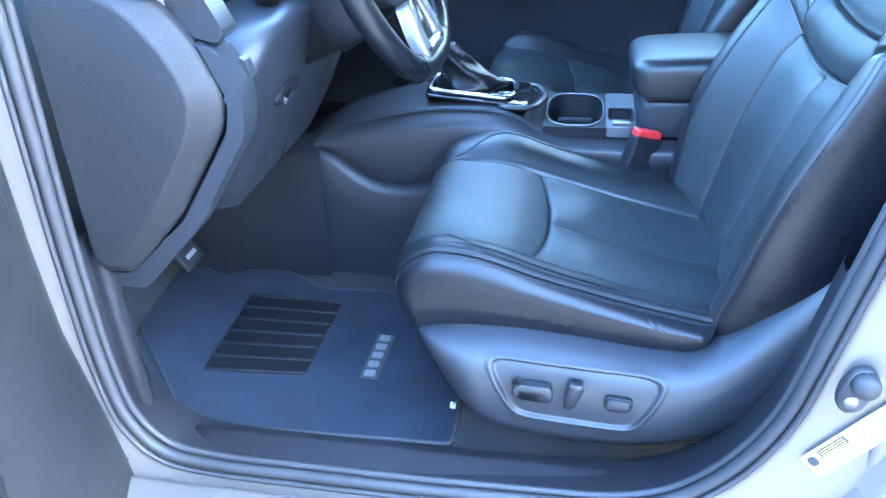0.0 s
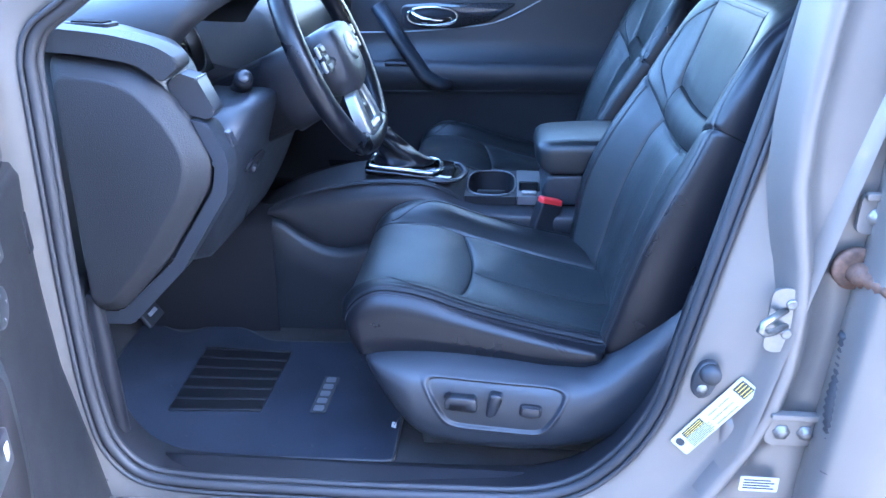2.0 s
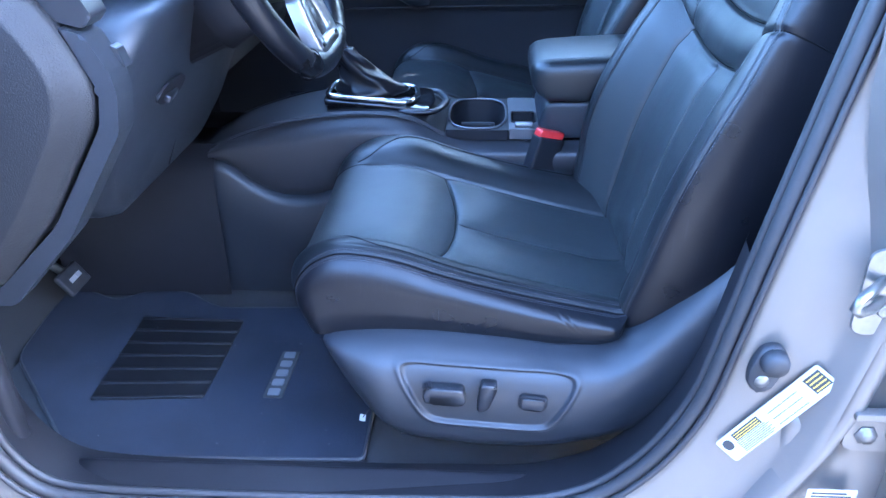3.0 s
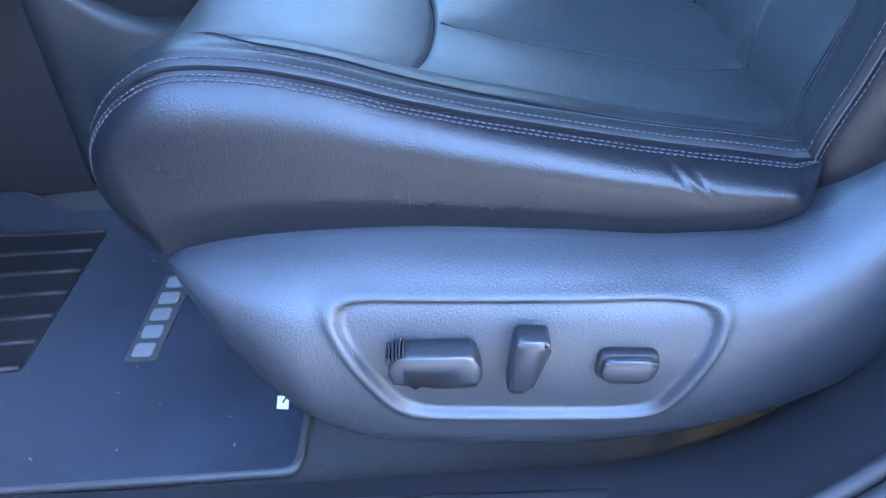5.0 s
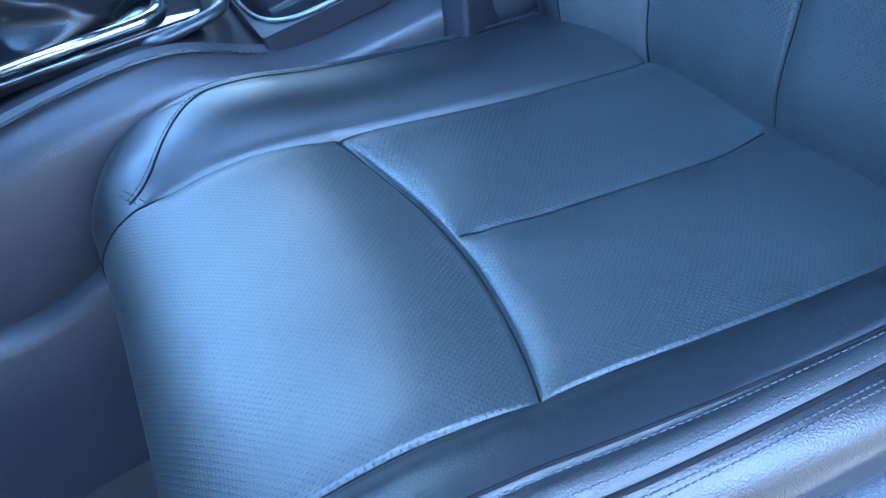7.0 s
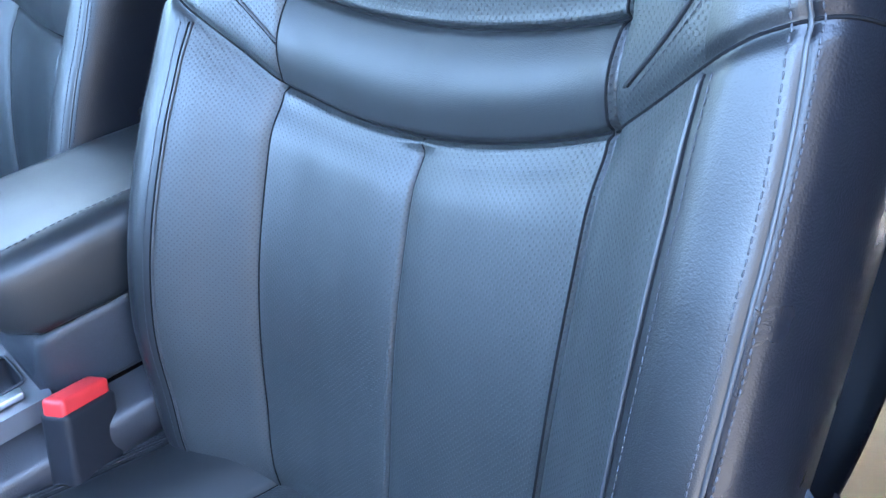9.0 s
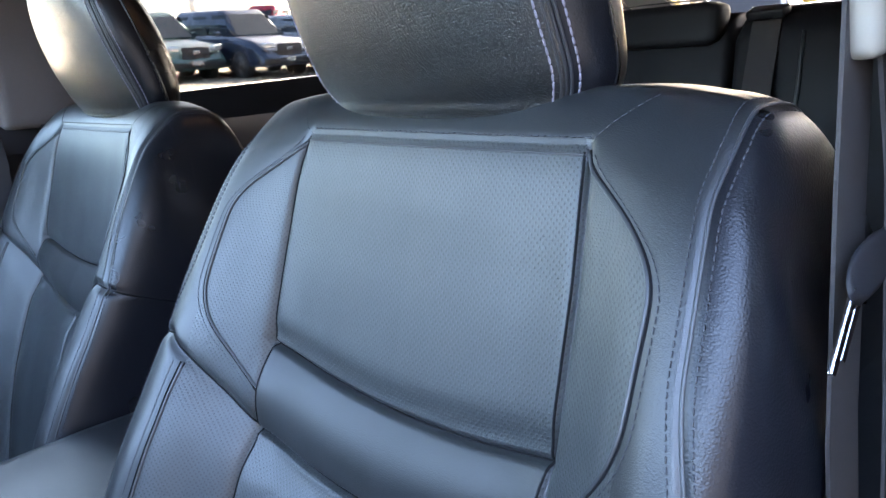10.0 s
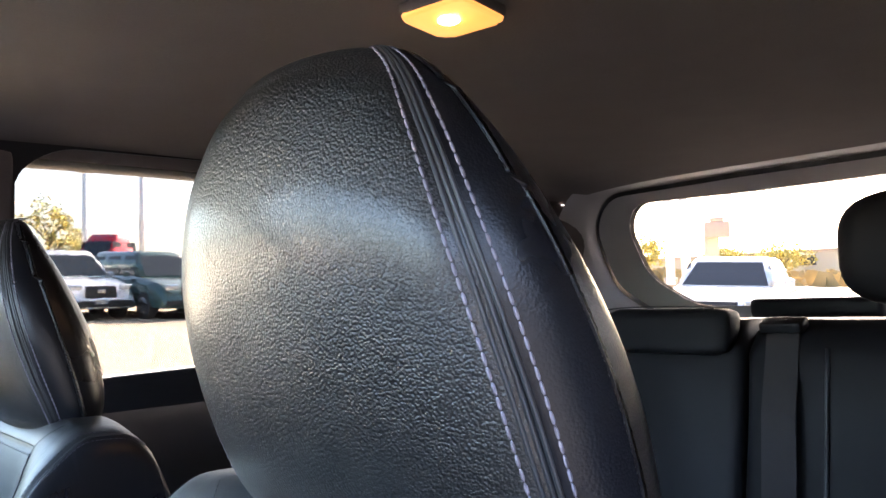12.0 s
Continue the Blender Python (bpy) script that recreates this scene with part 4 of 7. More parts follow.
loft("rear_plate", [[(x, y, z + dz) for y, z in prof] for x, dz in ((0.378, -0.002), (0.44, 0.01), (0.50, 0.055), (0.55, 0.14), (0.60, 0.30))], PLASTIC, sill)
loft("kick_panel", [[(x, y, z + dz) for y, z in prof] for x, dz in ((-0.339, 0.001), (-0.38, 0.035), (-0.405, 0.10), (-0.42, 0.25), (-0.425, 0.40))], PLASTIC_DARK, sill)
box("kick_board", (-0.43, -0.715, 0.60), (0.10, 0.03, 0.42), PLASTIC_DARK, sill, "", 0.01)
box("side_closing", (0.15, -0.735, 0.44), (1.1, 0.03, 0.05), PLASTIC_DARK, sill, "", 0.0)

# inner trim of the near centre pillar, seen at its front edge
pillar = thing("pillar_trim", "beige plastic centre pillar trim with belt guide", "pillar trim", "", "structure")
rows = []
for z, x, deep in ((1.165, 0.656, 0.065), (1.20, 0.660, 0.068), (1.24, 0.664, 0.07), (1.285, 0.670, 0.07), (1.30, 0.673, 0.18), (1.36, 0.682, 0.18), (1.48, 0.700, 0.18), (1.60, 0.715, 0.18)):
    yi = -0.672 + (z - 1.17) * 0.14
    ring = rounded_outline([(x, -0.757), (0.695 - 0.5 * (0.70 - x), (yi - 0.757) / 2), (0.700 - 0.28 * min(max(z - 1.27, 0), 0.12), yi - 0.012), (0.718 - 0.28 * min(max(z - 1.27, 0), 0.12), yi), (x + deep, yi), (x + deep + 0.02, -0.72), (x + deep + 0.02, -0.757)], [0.01, 0.03, 0.012, 0.012, 0.01, 0.02, 0.01], 5)
    rows.append([(a, b, z) for a, b in ring])
loft("upper_trim", rows, BEIGE, pillar)
rows = []
for z, x in ((0.46, 0.56), (0.60, 0.575), (0.80, 0.60), (0.95, 0.625), (1.10, 0.648), (1.162, 0.656)):
    ring = rounded_outline([(x, -0.758), (x + 0.004, -0.735), (x + 0.045, -0.694), (x + 0.10, -0.690), (x + 0.13, -0.72), (x + 0.13, -0.758)], 0.02, 5)
    rows.append([(a, b, z) for a, b in ring])
loft("lower_trim", rows, PLASTIC_DARK, pillar, "dark grey lower pillar trim")
loft("back_closing", [[(a, b, z) for a, b in rounded_outline([(0.735, -0.758), (0.735, -0.735), (0.86, -0.735), (0.86, -0.758)], 0.004, 2)] for z in (0.46, 1.30)], PLASTIC_DARK, pillar, "dark inner pillar behind the belt")

# front pillar and roof side on the near side, roof, far side
roof = thing("roof", "silver car roof over the cabin", "car roof", "", "structure")
xs = np.linspace(0.02, 2.22, 46)
ztop = spline([-0.75, -0.5, 0.0, 0.5, 1.2, 1.9, 2.3, 2.6], [1.32, 1.44, 1.60, 1.665, 1.682, 1.676, 1.672, 1.65])
ys = np.linspace(-0.70, 0.70, 25)
X, Y = np.meshgrid(xs, ys, indexing="ij")
drop = 0.03 * (np.abs(Y) / 0.70) ** 4
Z = ztop(X) - drop
outer = np.stack([X * 1.13, Y * 1.02, Z + 0.035 - 0.10 * np.clip(X - 2.0, 0, 1)], -1)
link("roof_skin", outer.reshape(-1, 3), grid_faces(46, 25), SILVER, roof)
ceiling = link("headliner", np.stack([X, Y, Z], -1).reshape(-1, 3), [f[::-1] for f in grid_faces(46, 25)], HEADLINER)
tagged(ceiling, "grey-brown cloth headliner under the roof", "headliner", "", "structure")
for sgn in (-1, 1):
    rail = [(x, sgn * 0.715, float(ztop(x)) - 0.024) for x in np.linspace(0.05, 2.2, 30)]
    tube("roof_rail_trim", rail, 0.024, HEADLINER, roof, "cloth-covered roof rail", 12)
    body = [(x, sgn * 0.765, float(ztop(x)) - 0.012) for x in np.linspace(0.05, 2.45, 30)]
    tube("roof_rail_body", body, 0.045, SILVER, roof, "", 12)
    rail = [(-0.95, sgn * 0.78, 1.10), (-0.62, sgn * 0.76, 1.33), (-0.3, sgn * 0.74, 1.48), (0.05, sgn * 0.72, 1.58)]
    tube("front_pillar", rail, 0.045, SILVER, roof, "silver front pillar", 10)

# far side of the cabin
far = thing("far_side", "far side of the cabin with door trims and windows", "car body", "", "structure")
box("lower_wall", (0.85, 0.775, 0.86), (3.4, 0.06, 0.76), PLASTIC_DARK, far, "", 0.01)
for x0, x1, w, nm in ((0.66, 0.80, 0.0, "centre_pillar"), (1.92, 2.36, 0.0, "rear_pillar")):
    box(nm, ((x0 + x1) / 2, 0.715, 1.43), (x1 - x0, 0.07, 0.42), HEADLINER, far, "grey trimmed pillar", 0.02, (0, 0, 0), 3)
win = [(0.79, 1.255), (1.92, 1.285), (1.86, 1.52), (1.60, 1.632), (1.20, 1.654), (0.86, 1.648), (0.795, 1.60)]
wout = [(0.72, 1.20), (2.02, 1.20), (2.02, 1.57), (1.66, 1.70), (1.20, 1.72), (0.78, 1.72), (0.72, 1.66)]
rr = [0.02, 0.05, 0.08, 0.10, 0.10, 0.06, 0.06]
ring_between("rear_door_frame", rounded_outline(wout, 0.02, 6), rounded_outline(win, rr, 6), 0.72, 0.035, PLASTIC_DARK, far, "dark rear door window frame")
part("rear_door_glass", moved(plate_bm(rounded_outline(win, rr, 6) * 1.0, 0.004), side_plane(0.735)), TINTED, far, "tinted window glass")
win = [(-0.42, 1.20), (0.66, 1.25), (0.68, 1.60), (0.25, 1.60), (-0.05, 1.52)]
ring_between("front_door_frame", rounded_outline([(-0.62, 1.14), (0.73, 1.18), (0.73, 1.68), (0.20, 1.68), (-0.15, 1.60)], 0.02, 6), rounded_outline(win, 0.05, 6), 0.74, 0.03, PLASTIC_DARK, far, "dark front door window frame")
part("front_door_glass", moved(plate_bm(rounded_outline(win, 0.05, 6), 0.004), side_plane(0.745)), LIGHT_TINT, far, "lightly tinted window glass")

quarter = thing("rear_quarter", "silver rear quarter panel on the near side", "car body", "", "structure")
box("quarter_wall", (2.12, -0.775, 1.03), (0.72, 0.06, 1.20), SILVER, quarter, "", 0.02)
box("quarter_trim", (2.12, -0.735, 1.10), (0.72, 0.02, 1.06), PLASTIC_DARK, quarter, "dark inner quarter trim", 0.01)
# windscreen between the front pillars
X, Y = np.meshgrid(np.linspace(-1.02, 0.13, 12), np.linspace(-0.72, 0.72, 9), indexing="ij")
Z = 1.09 + (X + 1.02) / 1.15 * 0.545 + 0.05 * np.sin((X + 1.02) / 1.15 * np.pi) - 0.03 * (Y / 0.72) ** 2
X = X - 0.10 * (1 - (Y / 0.72) ** 2) * (0.13 - X) / 1.15
screen = link("windscreen", np.stack([X, Y, Z], -1).reshape(-1, 3), grid_faces(12, 9), CLEAR)
tagged(screen, "clear windscreen above the dashboard", "windscreen", "", "structure")
cowl = box("cowl", (-1.25, 0, 1.03), (0.75, 1.5, 0.10), SILVER, None, "", 0.03, (0, -5, 0))
tagged(cowl, "silver bonnet in front of the windscreen", "bonnet", "", "structure")

# ---- dashboard ----
dash = thing("dashboard", "dark grey soft-grained dashboard with instrument hood", "dashboard")


def dash_run(name, pts, y0, y1, mat_, label=""):
    """A stretch of the dashboard with one profile, given in x and z."""
    prof = rounded_outline(pts, 0.02, 4)
    return loft(name, [[(x, y, z) for x, z in prof] for y in np.linspace(y0, y1, 5)], mat_, dash, label)


FULL = [(-0.88, 1.10), (-0.80, 1.19), (-0.50, 1.228), (-0.34, 1.226), (-0.245, 1.200), (-0.215, 1.155), (-0.222, 1.10), (-0.230, 0.96), (-0.33, 0.80), (-0.60, 0.74), (-0.88, 0.80)]
WELL = [(-0.88, 1.10), (-0.80, 1.19), (-0.50, 1.226), (-0.44, 1.224), (-0.40, 1.19), (-0.375, 1.09), (-0.26, 1.06), (-0.225, 0.98), (-0.33, 0.80), (-0.60, 0.74), (-0.88, 0.80)]
dash_run("dash_end_block", FULL, -0.705, -0.585, DASH_LIT)
dash_run("instrument_well", WELL, -0.584, -0.156, PLASTIC_DARK)
dash_run("dash_body", FULL, -0.155, 0.705, DASH_LIT)
# end cover: a slanted border round a flat field
END = [(-0.385, 1.200), (-0.262, 1.182), (-0.222, 1.153), (-0.186, 1.102), (-0.161, 1.040), (-0.170, 0.997), (-0.255, 0.870), (-0.345, 0.775), (-0.395, 0.775)]
INN = [(-0.372, 1.172), (-0.290, 1.166), (-0.250, 1.146), (-0.210, 1.092), (-0.192, 1.045), (-0.206, 0.995), (-0.282, 0.880), (-0.352, 0.800), (-0.382, 0.800)]
end_o, end_i = rounded_outline(END, 0.022, 5), rounded_outline(INN, 0.030, 5)
c_o, c_i = end_o.mean(0), end_i.mean(0)
rows = [[(x, -0.690, z) for x, z in end_o], [(x, -0.712, z) for x, z in end_o], [(x, -0.716, z) for x, z in c_o + (end_o - c_o) * 0.985]]
for q in (0.25, 0.5, 0.75, 0.9):
    rows.append([(x, -0.716 - 0.022 * q, z) for x, z in end_o * (1 - q) + end_i * q])
for q, dy in ((1.0, 0.0228), (0.96, 0.0232), (0.5, 0.0232), (0.02, 0.0232)):
    rows.append([(x, -0.716 - dy, z) for x, z in c_i + (end_i - c_i) * q])
loft("end_cap", rows, DASH, dash, "matt grey dashboard end cover with slanted border")
side_plate("top_rim", rounded_outline([(-0.42, 1.207), (-0.314, 1.200), (-0.242, 1.188), (-0.211, 1.163), (-0.183, 1.184), (-0.184, 1.197), (-0.212, 1.214), (-0.275, 1.229), (-0.42, 1.243)], [0.004, 0.02, 0.02, 0.005, 0.005, 0.008, 0.02, 0.02, 0.004], 4), -0.690, 0.046, DASH, dash, "", 0.004)
side_plate("lower_rim", rounded_outline([(-0.190, 1.104), (-0.161, 1.096), (-0.140, 1.055), (-0.137, 1.030), (-0.145, 0.985), (-0.235, 0.850), (-0.335, 0.748), (-0.400, 0.745), (-0.400, 0.772), (-0.350, 0.772), (-0.250, 0.866), (-0.166, 0.992), (-0.157, 1.035)], 0.006, 3), -0.668, 0.042, PLASTIC, dash, "", 0.004)
vent = side_plate("side_vent", rounded_outline([(-0.222, 1.152), (-0.198, 1.170), (-0.172, 1.162), (-0.150, 1.114), (-0.161, 1.101), (-0.193, 1.109)], 0.004, 3), -0.664, 0.038, PLASTIC_SMOOTH, dash, "closed dark side vent", 0.004)
for k in range(4):
    part("vent_slat", moved(rounded_box((0.008, 0.026, 0.003), 0.001), pose(-0.160 - k * 0.005, -0.682, 1.124 + k * 0.011, 0, -10, 0)), PLASTIC_DARK, vent)
tube("vent_edge", [(-0.171, y, 1.1635) for y in np.linspace(-0.700, -0.668, 6)], 0.0012, SATIN, vent, "", 6)
part("defroster_frame", moved(plate_bm(rounded_outline([(-0.385, -0.668), (-0.310, -0.672), (-0.305, -0.640), (-0.375, -0.632)], 0.008, 3), 0.006, 0.002), pose(0, 0, 1.2235, 0, 1, 0)), DASH, dash, "side defroster outlet frame")
# no opening here: a black plate paints the shade inside the outlet
part("defroster_shade", moved(plate_bm(rounded_outline([(-0.372, -0.664), (-0.318, -0.667), (-0.314, -0.645), (-0.366, -0.640)], 0.005, 3), 0.002, 0.0), pose(0, 0, 1.2295, 0, 1, 0)), GAP_SHADE, dash, "black plate painted as the shade in the outlet's mouth")
for k in range(4):
    part("defroster_slat", moved(rounded_box((0.046, 0.0022, 0.003), 0.0006), pose(-0.343, -0.661 + k * 0.0058, 1.2320, 0, 1, -2)), DASH, dash)
# instrument hood: overhanging lip that rises towards its middle
arc = np.linspace(0.0, math.pi, 25)


def hood_row(x, dx, w, z, h):
    return [(x + dx * math.sin(a), SEAT_Y - w * math.cos(a), z + h * math.sin(a) ** 0.8) for a in arc]


rows = [hood_row(-0.50, 0.0, 0.190, 1.190, 0.040), hood_row(-0.42, 0.0, 0.196, 1.190, 0.072), hood_row(-0.34, 0.02, 0.198, 1.190, 0.092), hood_row(-0.282, 0.075, 0.197, 1.190, 0.102), hood_row(-0.274, 0.084, 0.194, 1.188, 0.100), hood_row(-0.262, 0.086, 0.174, 1.180, 0.080), hood_row(-0.268, 0.078, 0.168, 1.178, 0.074), hood_row(-0.37, 0.0, 0.170, 1.18, 0.07)]
loft("instrument_hood", rows, DASH, dash, "grained hood over the instruments", True, False, False)
part("instrument_panel", moved(rounded_box((0.01, 0.36, 0.15), 0.003), pose(-0.372, SEAT_Y, 1.150, 0, -20, 0)), PIANO, dash, "gloss black instrument panel")
for s in (-1, 1):
    tube("dial_ring", disc_ring((-0.362, SEAT_Y + s * 0.095, 1.151), (1, 0, 0.36), 0.066, 48), 0.0022, SATIN, dash, "silver dial ring", 8, True)
    loft("dial_well", [disc_ring((-0.362, SEAT_Y + s * 0.095, 1.151), (1, 0, 0.36), 0.065, 40), disc_ring((-0.368, SEAT_Y + s * 0.095, 1.149), (1, 0, 0.36), 0.060, 40)], PIANO, dash, "dark dial well", True, True, True)
    for k in range(9):
        a = radians(210 - k * 30)
        part("dial_mark", moved(rounded_box((0.001, 0.002, 0.007), 0.0), pose(-0.364 - 0.36 * 0.052 * math.sin(a), SEAT_Y + s * 0.095 + 0.052 * math.cos(a), 1.152 + 0.052 * math.sin(a), math.degrees(a) - 90, 0, 0)), ICON, dash)
# knee panel below the column, with a grip recess
knee = rounded_outline([(-0.675, 1.05), (-0.655, 0.90), (-0.57, 0.80), (-0.22, 0.80), (-0.14, 0.86), (-0.10, 1.06), (-0.20, 1.10), (-0.62, 1.10)], 0.03, 4)
rows = []
for dx, sc in ((-0.26, 1.0), (-0.17, 1.0), (-0.145, 0.97), (-0.138, 0.90), (-0.134, 0.5), (-0.133, 0.02)):
    c = knee.mean(0)
    rows.append([(dx + (1.06 - z) * -0.42, y, z) for y, z in (knee - c) * sc + c])
loft("knee_panel", rows, PLASTIC, dash, "grey lower knee panel")
recess = part("pull_recess", moved(plate_bm(oval(0, 0, 0.050, 0.017, 40, 2.0), 0.004, 0.001), Matrix.Translation((-0.170, -0.495, 0.974)) @ Matrix(((0, 0.39, 0.92), (1, 0, 0), (0, 0.92, -0.39))).to_4x4()), PLASTIC_DARK, dash, "oval grip recess")
part("release_pull", moved(rounded_box((0.010, 0.046, 0.012), 0.004, 3), pose(-0.168, -0.500, 0.966, 0, 24, 8)), PLASTIC_SMOOTH, recess, "release pull", True)
side_plate("dimmer_switch", rounded_outline([(-0.150, 1.078), (-0.142, 1.074), (-0.136, 1.052), (-0.144, 1.056)], 0.002, 2), -0.660, 0.018, PLASTIC_SMOOTH, dash, "small thumb wheel", 0.001)
tube("panel_gap", [(-0.136 - 0.42 * (1.06 - z), -0.40, z) for z in np.linspace(0.82, 1.02, 8)], 0.0012, RUBBER, dash, "", 6)

# ---- steering wheel and column ----
wheel = thing("steering_wheel", "black leather steering wheel with satin silver spoke trim", "steering wheel")
WC = np.array([-0.045, SEAT_Y, 1.150])
tilt = radians(24)
AX = np.array([math.cos(tilt), 0, math.sin(tilt)])   # towards the driver
UPW = np.array([-math.sin(tilt), 0, math.cos(tilt)])
SIDE = np.array([0, 1.0, 0])


def wpt(a, b, c=0.0):
    """a across, b up in the wheel's plane, c towards the driver."""
    return WC + SIDE * a + UPW * b + AX * c


R = 0.190
ang = np.linspace(0, 2 * np.pi, 73)[:-1]
rim = np.array([wpt(R * math.sin(a), (R * math.cos(a) if math.cos(a) > -0.86 else -R * (0.86 + 0.5 * (-math.cos(a) - 0.86)))) for a in ang])
tube("rim", rim, 0.0192, LEATHER_SIDE, wheel, "smooth dark leather rim", 16, True, 1.12)
hub = rounded_outline([(-0.085, 0.045), (0.085, 0.045), (0.075, -0.055), (0.035, -0.085), (-0.035, -0.085), (-0.075, -0.055)], 0.035, 5)
rows = []
for c, sc in ((-0.03, 0.9), (0.0, 1.0), (0.022, 0.96), (0.034, 0.82), (0.038, 0.5), (0.039, 0.05)):
    rows.append([wpt(a * sc, b * sc, c) for a, b in hub])
loft("airbag_cover", rows, VINYL, wheel, "black airbag cover with round badge")
loft("badge", [disc_ring(wpt(0, -0.005, 0.036), AX, 0.026, 24), disc_ring(wpt(0, -0.005, 0.0415), AX, 0.026, 24), disc_ring(wpt(0, -0.005, 0.043), AX, 0.022, 24)], SATIN, wheel, "plain round chrome badge")
part("badge_bar", moved(rounded_box((0.044, 0.007, 0.002), 0.0005), Matrix.Translation(wpt(0, -0.005, 0.044)) @ Matrix((SIDE, UPW, AX)).transposed().to_4x4()), SATIN, wheel)
for s in (-1, 1):
    arm = [wpt(s * t, -0.005 - 0.01 * (t - 0.07) * 10, 0.002) for t in (0.07, 0.10, 0.13, 0.17)]
    tube("spoke", arm, [0.022, 0.020, 0.018, 0.014], VINYL, wheel, "", 12, False, 0.5)
    M = Matrix.Translation(wpt(s * 0.118, 0.0, 0.014)) @ Matrix((SIDE, UPW, AX)).transposed().to_4x4()
    pad_ = part("button_pad", moved(rounded_box((0.040, 0.050, 0.010), 0.006, 3), M), PLASTIC_DARK, wheel, "black button pad", True)
    for i in range(3):
        part("button", moved(rounded_box((0.026, 0.010, 0.006), 0.002), Matrix.Translation(wpt(s * 0.120, 0.016 - i * 0.016, 0.019)) @ Matrix((SIDE, UPW, AX)).transposed().to_4x4()), PLASTIC_SMOOTH, pad_)
    # two satin keys beside each pad
    for i in range(2):
        part("spoke_key", moved(rounded_box((0.009, 0.020, 0.006), 0.002), Matrix.Translation(wpt(s * 0.148, 0.014 - i * 0.026, 0.018)) @ Matrix((SIDE, UPW, AX)).transposed().to_4x4()), SATIN, pad_, "satin silver key")
frame_o = rounded_outline([(-0.046, -0.078), (0.046, -0.078), (0.064, -0.130), (0.060, -0.168), (-0.060, -0.168), (-0.064, -0.130)], [0.012, 0.012, 0.02, 0.014, 0.014, 0.02], 5)
frame_i = rounded_outline([(-0.022, -0.084), (0.022, -0.084), (0.032, -0.128), (0.030, -0.148), (-0.030, -0.148), (-0.032, -0.128)], [0.008, 0.008, 0.01, 0.008, 0.008, 0.01], 5)
rows = [[wpt(a, b, c) for a, b in o_] for o_, c in ((frame_o, -0.004), (frame_o, 0.014), (frame_o * 0.97 + np.array([0, -0.0035]), 0.0185), (frame_i * 1.06 + np.array([0, 0.007]), 0.0185), (frame_i, 0.012))]
spoke_ = loft("lower_spoke", rows, SATIN, wheel, "broad satin silver lower spoke", True, True, False)
loft("spoke_inset", [[wpt(a, b, c) for a, b in frame_i] for c in (0.002, 0.012)], VINYL, spoke_, "black inset of the spoke")
for s in (-1, 1):
    part("spoke_slot", moved(rounded_box((0.014, 0.006, 0.002), 0.0008), Matrix.Translation(wpt(s * 0.044, -0.156, 0.019)) @ Matrix((SIDE, UPW, AX)).transposed().to_4x4()), PLASTIC_DARK, spoke_)
# laced seam along the inner edge of both grips
lace = []
for s in (-1, 1):
    for k, a in enumerate(np.linspace(radians(35), radians(145), 46)):
        p0 = wpt(s * (R - 0.016) * math.sin(a), (R - 0.016) * math.cos(a), 0.010)
        p1 = wpt(s * (R - 0.0185) * math.sin(a + 0.025), (R - 0.0185) * math.cos(a + 0.025), -0.001)
        lace.append(tube_data([p0, (p0 + p1) / 2, p1], [0.0007, 0.0009, 0.0007], 5))
tagged(joined("laced_seam", lace, THREAD, wheel, "grey laced seam on the grips"), kind="stuff")
for s in (-1, 1):
    for a in (radians(40), radians(150)):
        c = wpt(s * R * math.sin(a), R * math.cos(a))
        tang = SIDE * (s * math.cos(a)) - UPW * math.sin(a)
        tube("rim_joint", disc_ring(c, tang, 0.0196, 20, 0.0218), 0.0008, GAP_SHADE, wheel, "", 6, True)
stitching("stitching", [wpt((R - 0.0165) * math.sin(a), (R - 0.0165) * math.cos(a), 0.003) for a in np.linspace(-2.0, 2.0, 120)], THREAD, wheel, 0.008, 0.005, 0.0007)

column = thing("steering_column", "dark plastic column shroud with stalks", "steering column")
rows = []
for k, (c, w, h) in enumerate(((-0.03, 0.078, 0.088), (-0.04, 0.086, 0.098), (-0.105, 0.094, 0.108), (-0.108, 0.088, 0.102), (-0.26, 0.088, 0.102))):
    ring = rounded_outline([(-w, h * 0.4), (w, h * 0.4), (w, -h * 0.5), (w * 0.7, -h), (-w * 0.7, -h), (-w, -h * 0.5)], 0.03, 4)
    rows.append([wpt(a, b, c) for a, b in ring])
loft("shroud", rows, PLASTIC_DARK, column)
for sg in (-1, 1):
    foot, tip = np.array((-0.205, SEAT_Y + sg * 0.070, 1.072)), np.array((-0.163, SEAT_Y + sg * 0.155, 1.131))
    st = turned("stalk", foot, tip - foot, [(0.0, 0.026), (0.025, 0.024), (0.045, 0.019), (0.062, 0.016), (0.078, 0.015), (0.080, 0.0165), (0.104, 0.0165), (0.110, 0.014), (0.113, 0.008), (0.1135, 0.001)], PLASTIC_DARK, column, "black control stalk", 24)
    turned("stalk_cap", tip, tip - foot, [(-0.002, 0.0125), (0.0015, 0.012), (0.004, 0.008), (0.0045, 0.001)], PLASTIC_SMOOTH, st, "", 24)

# ---- pedals ----
pedal = thing("brake_pedal", "black rubber brake pedal with pale lettering worn off", "pedal")
part("pad", moved(rounded_box((0.012, 0.075, 0.05), 0.006, 3), pose(-0.56, -0.235, 0.50, 0, -35, 0)), RUBBER, pedal, "", True)
tube("arm", [(-0.57, -0.235, 0.51), (-0.66, -0.235, 0.58), (-0.70, -0.235, 0.80)], 0.009, STEEL, pedal)
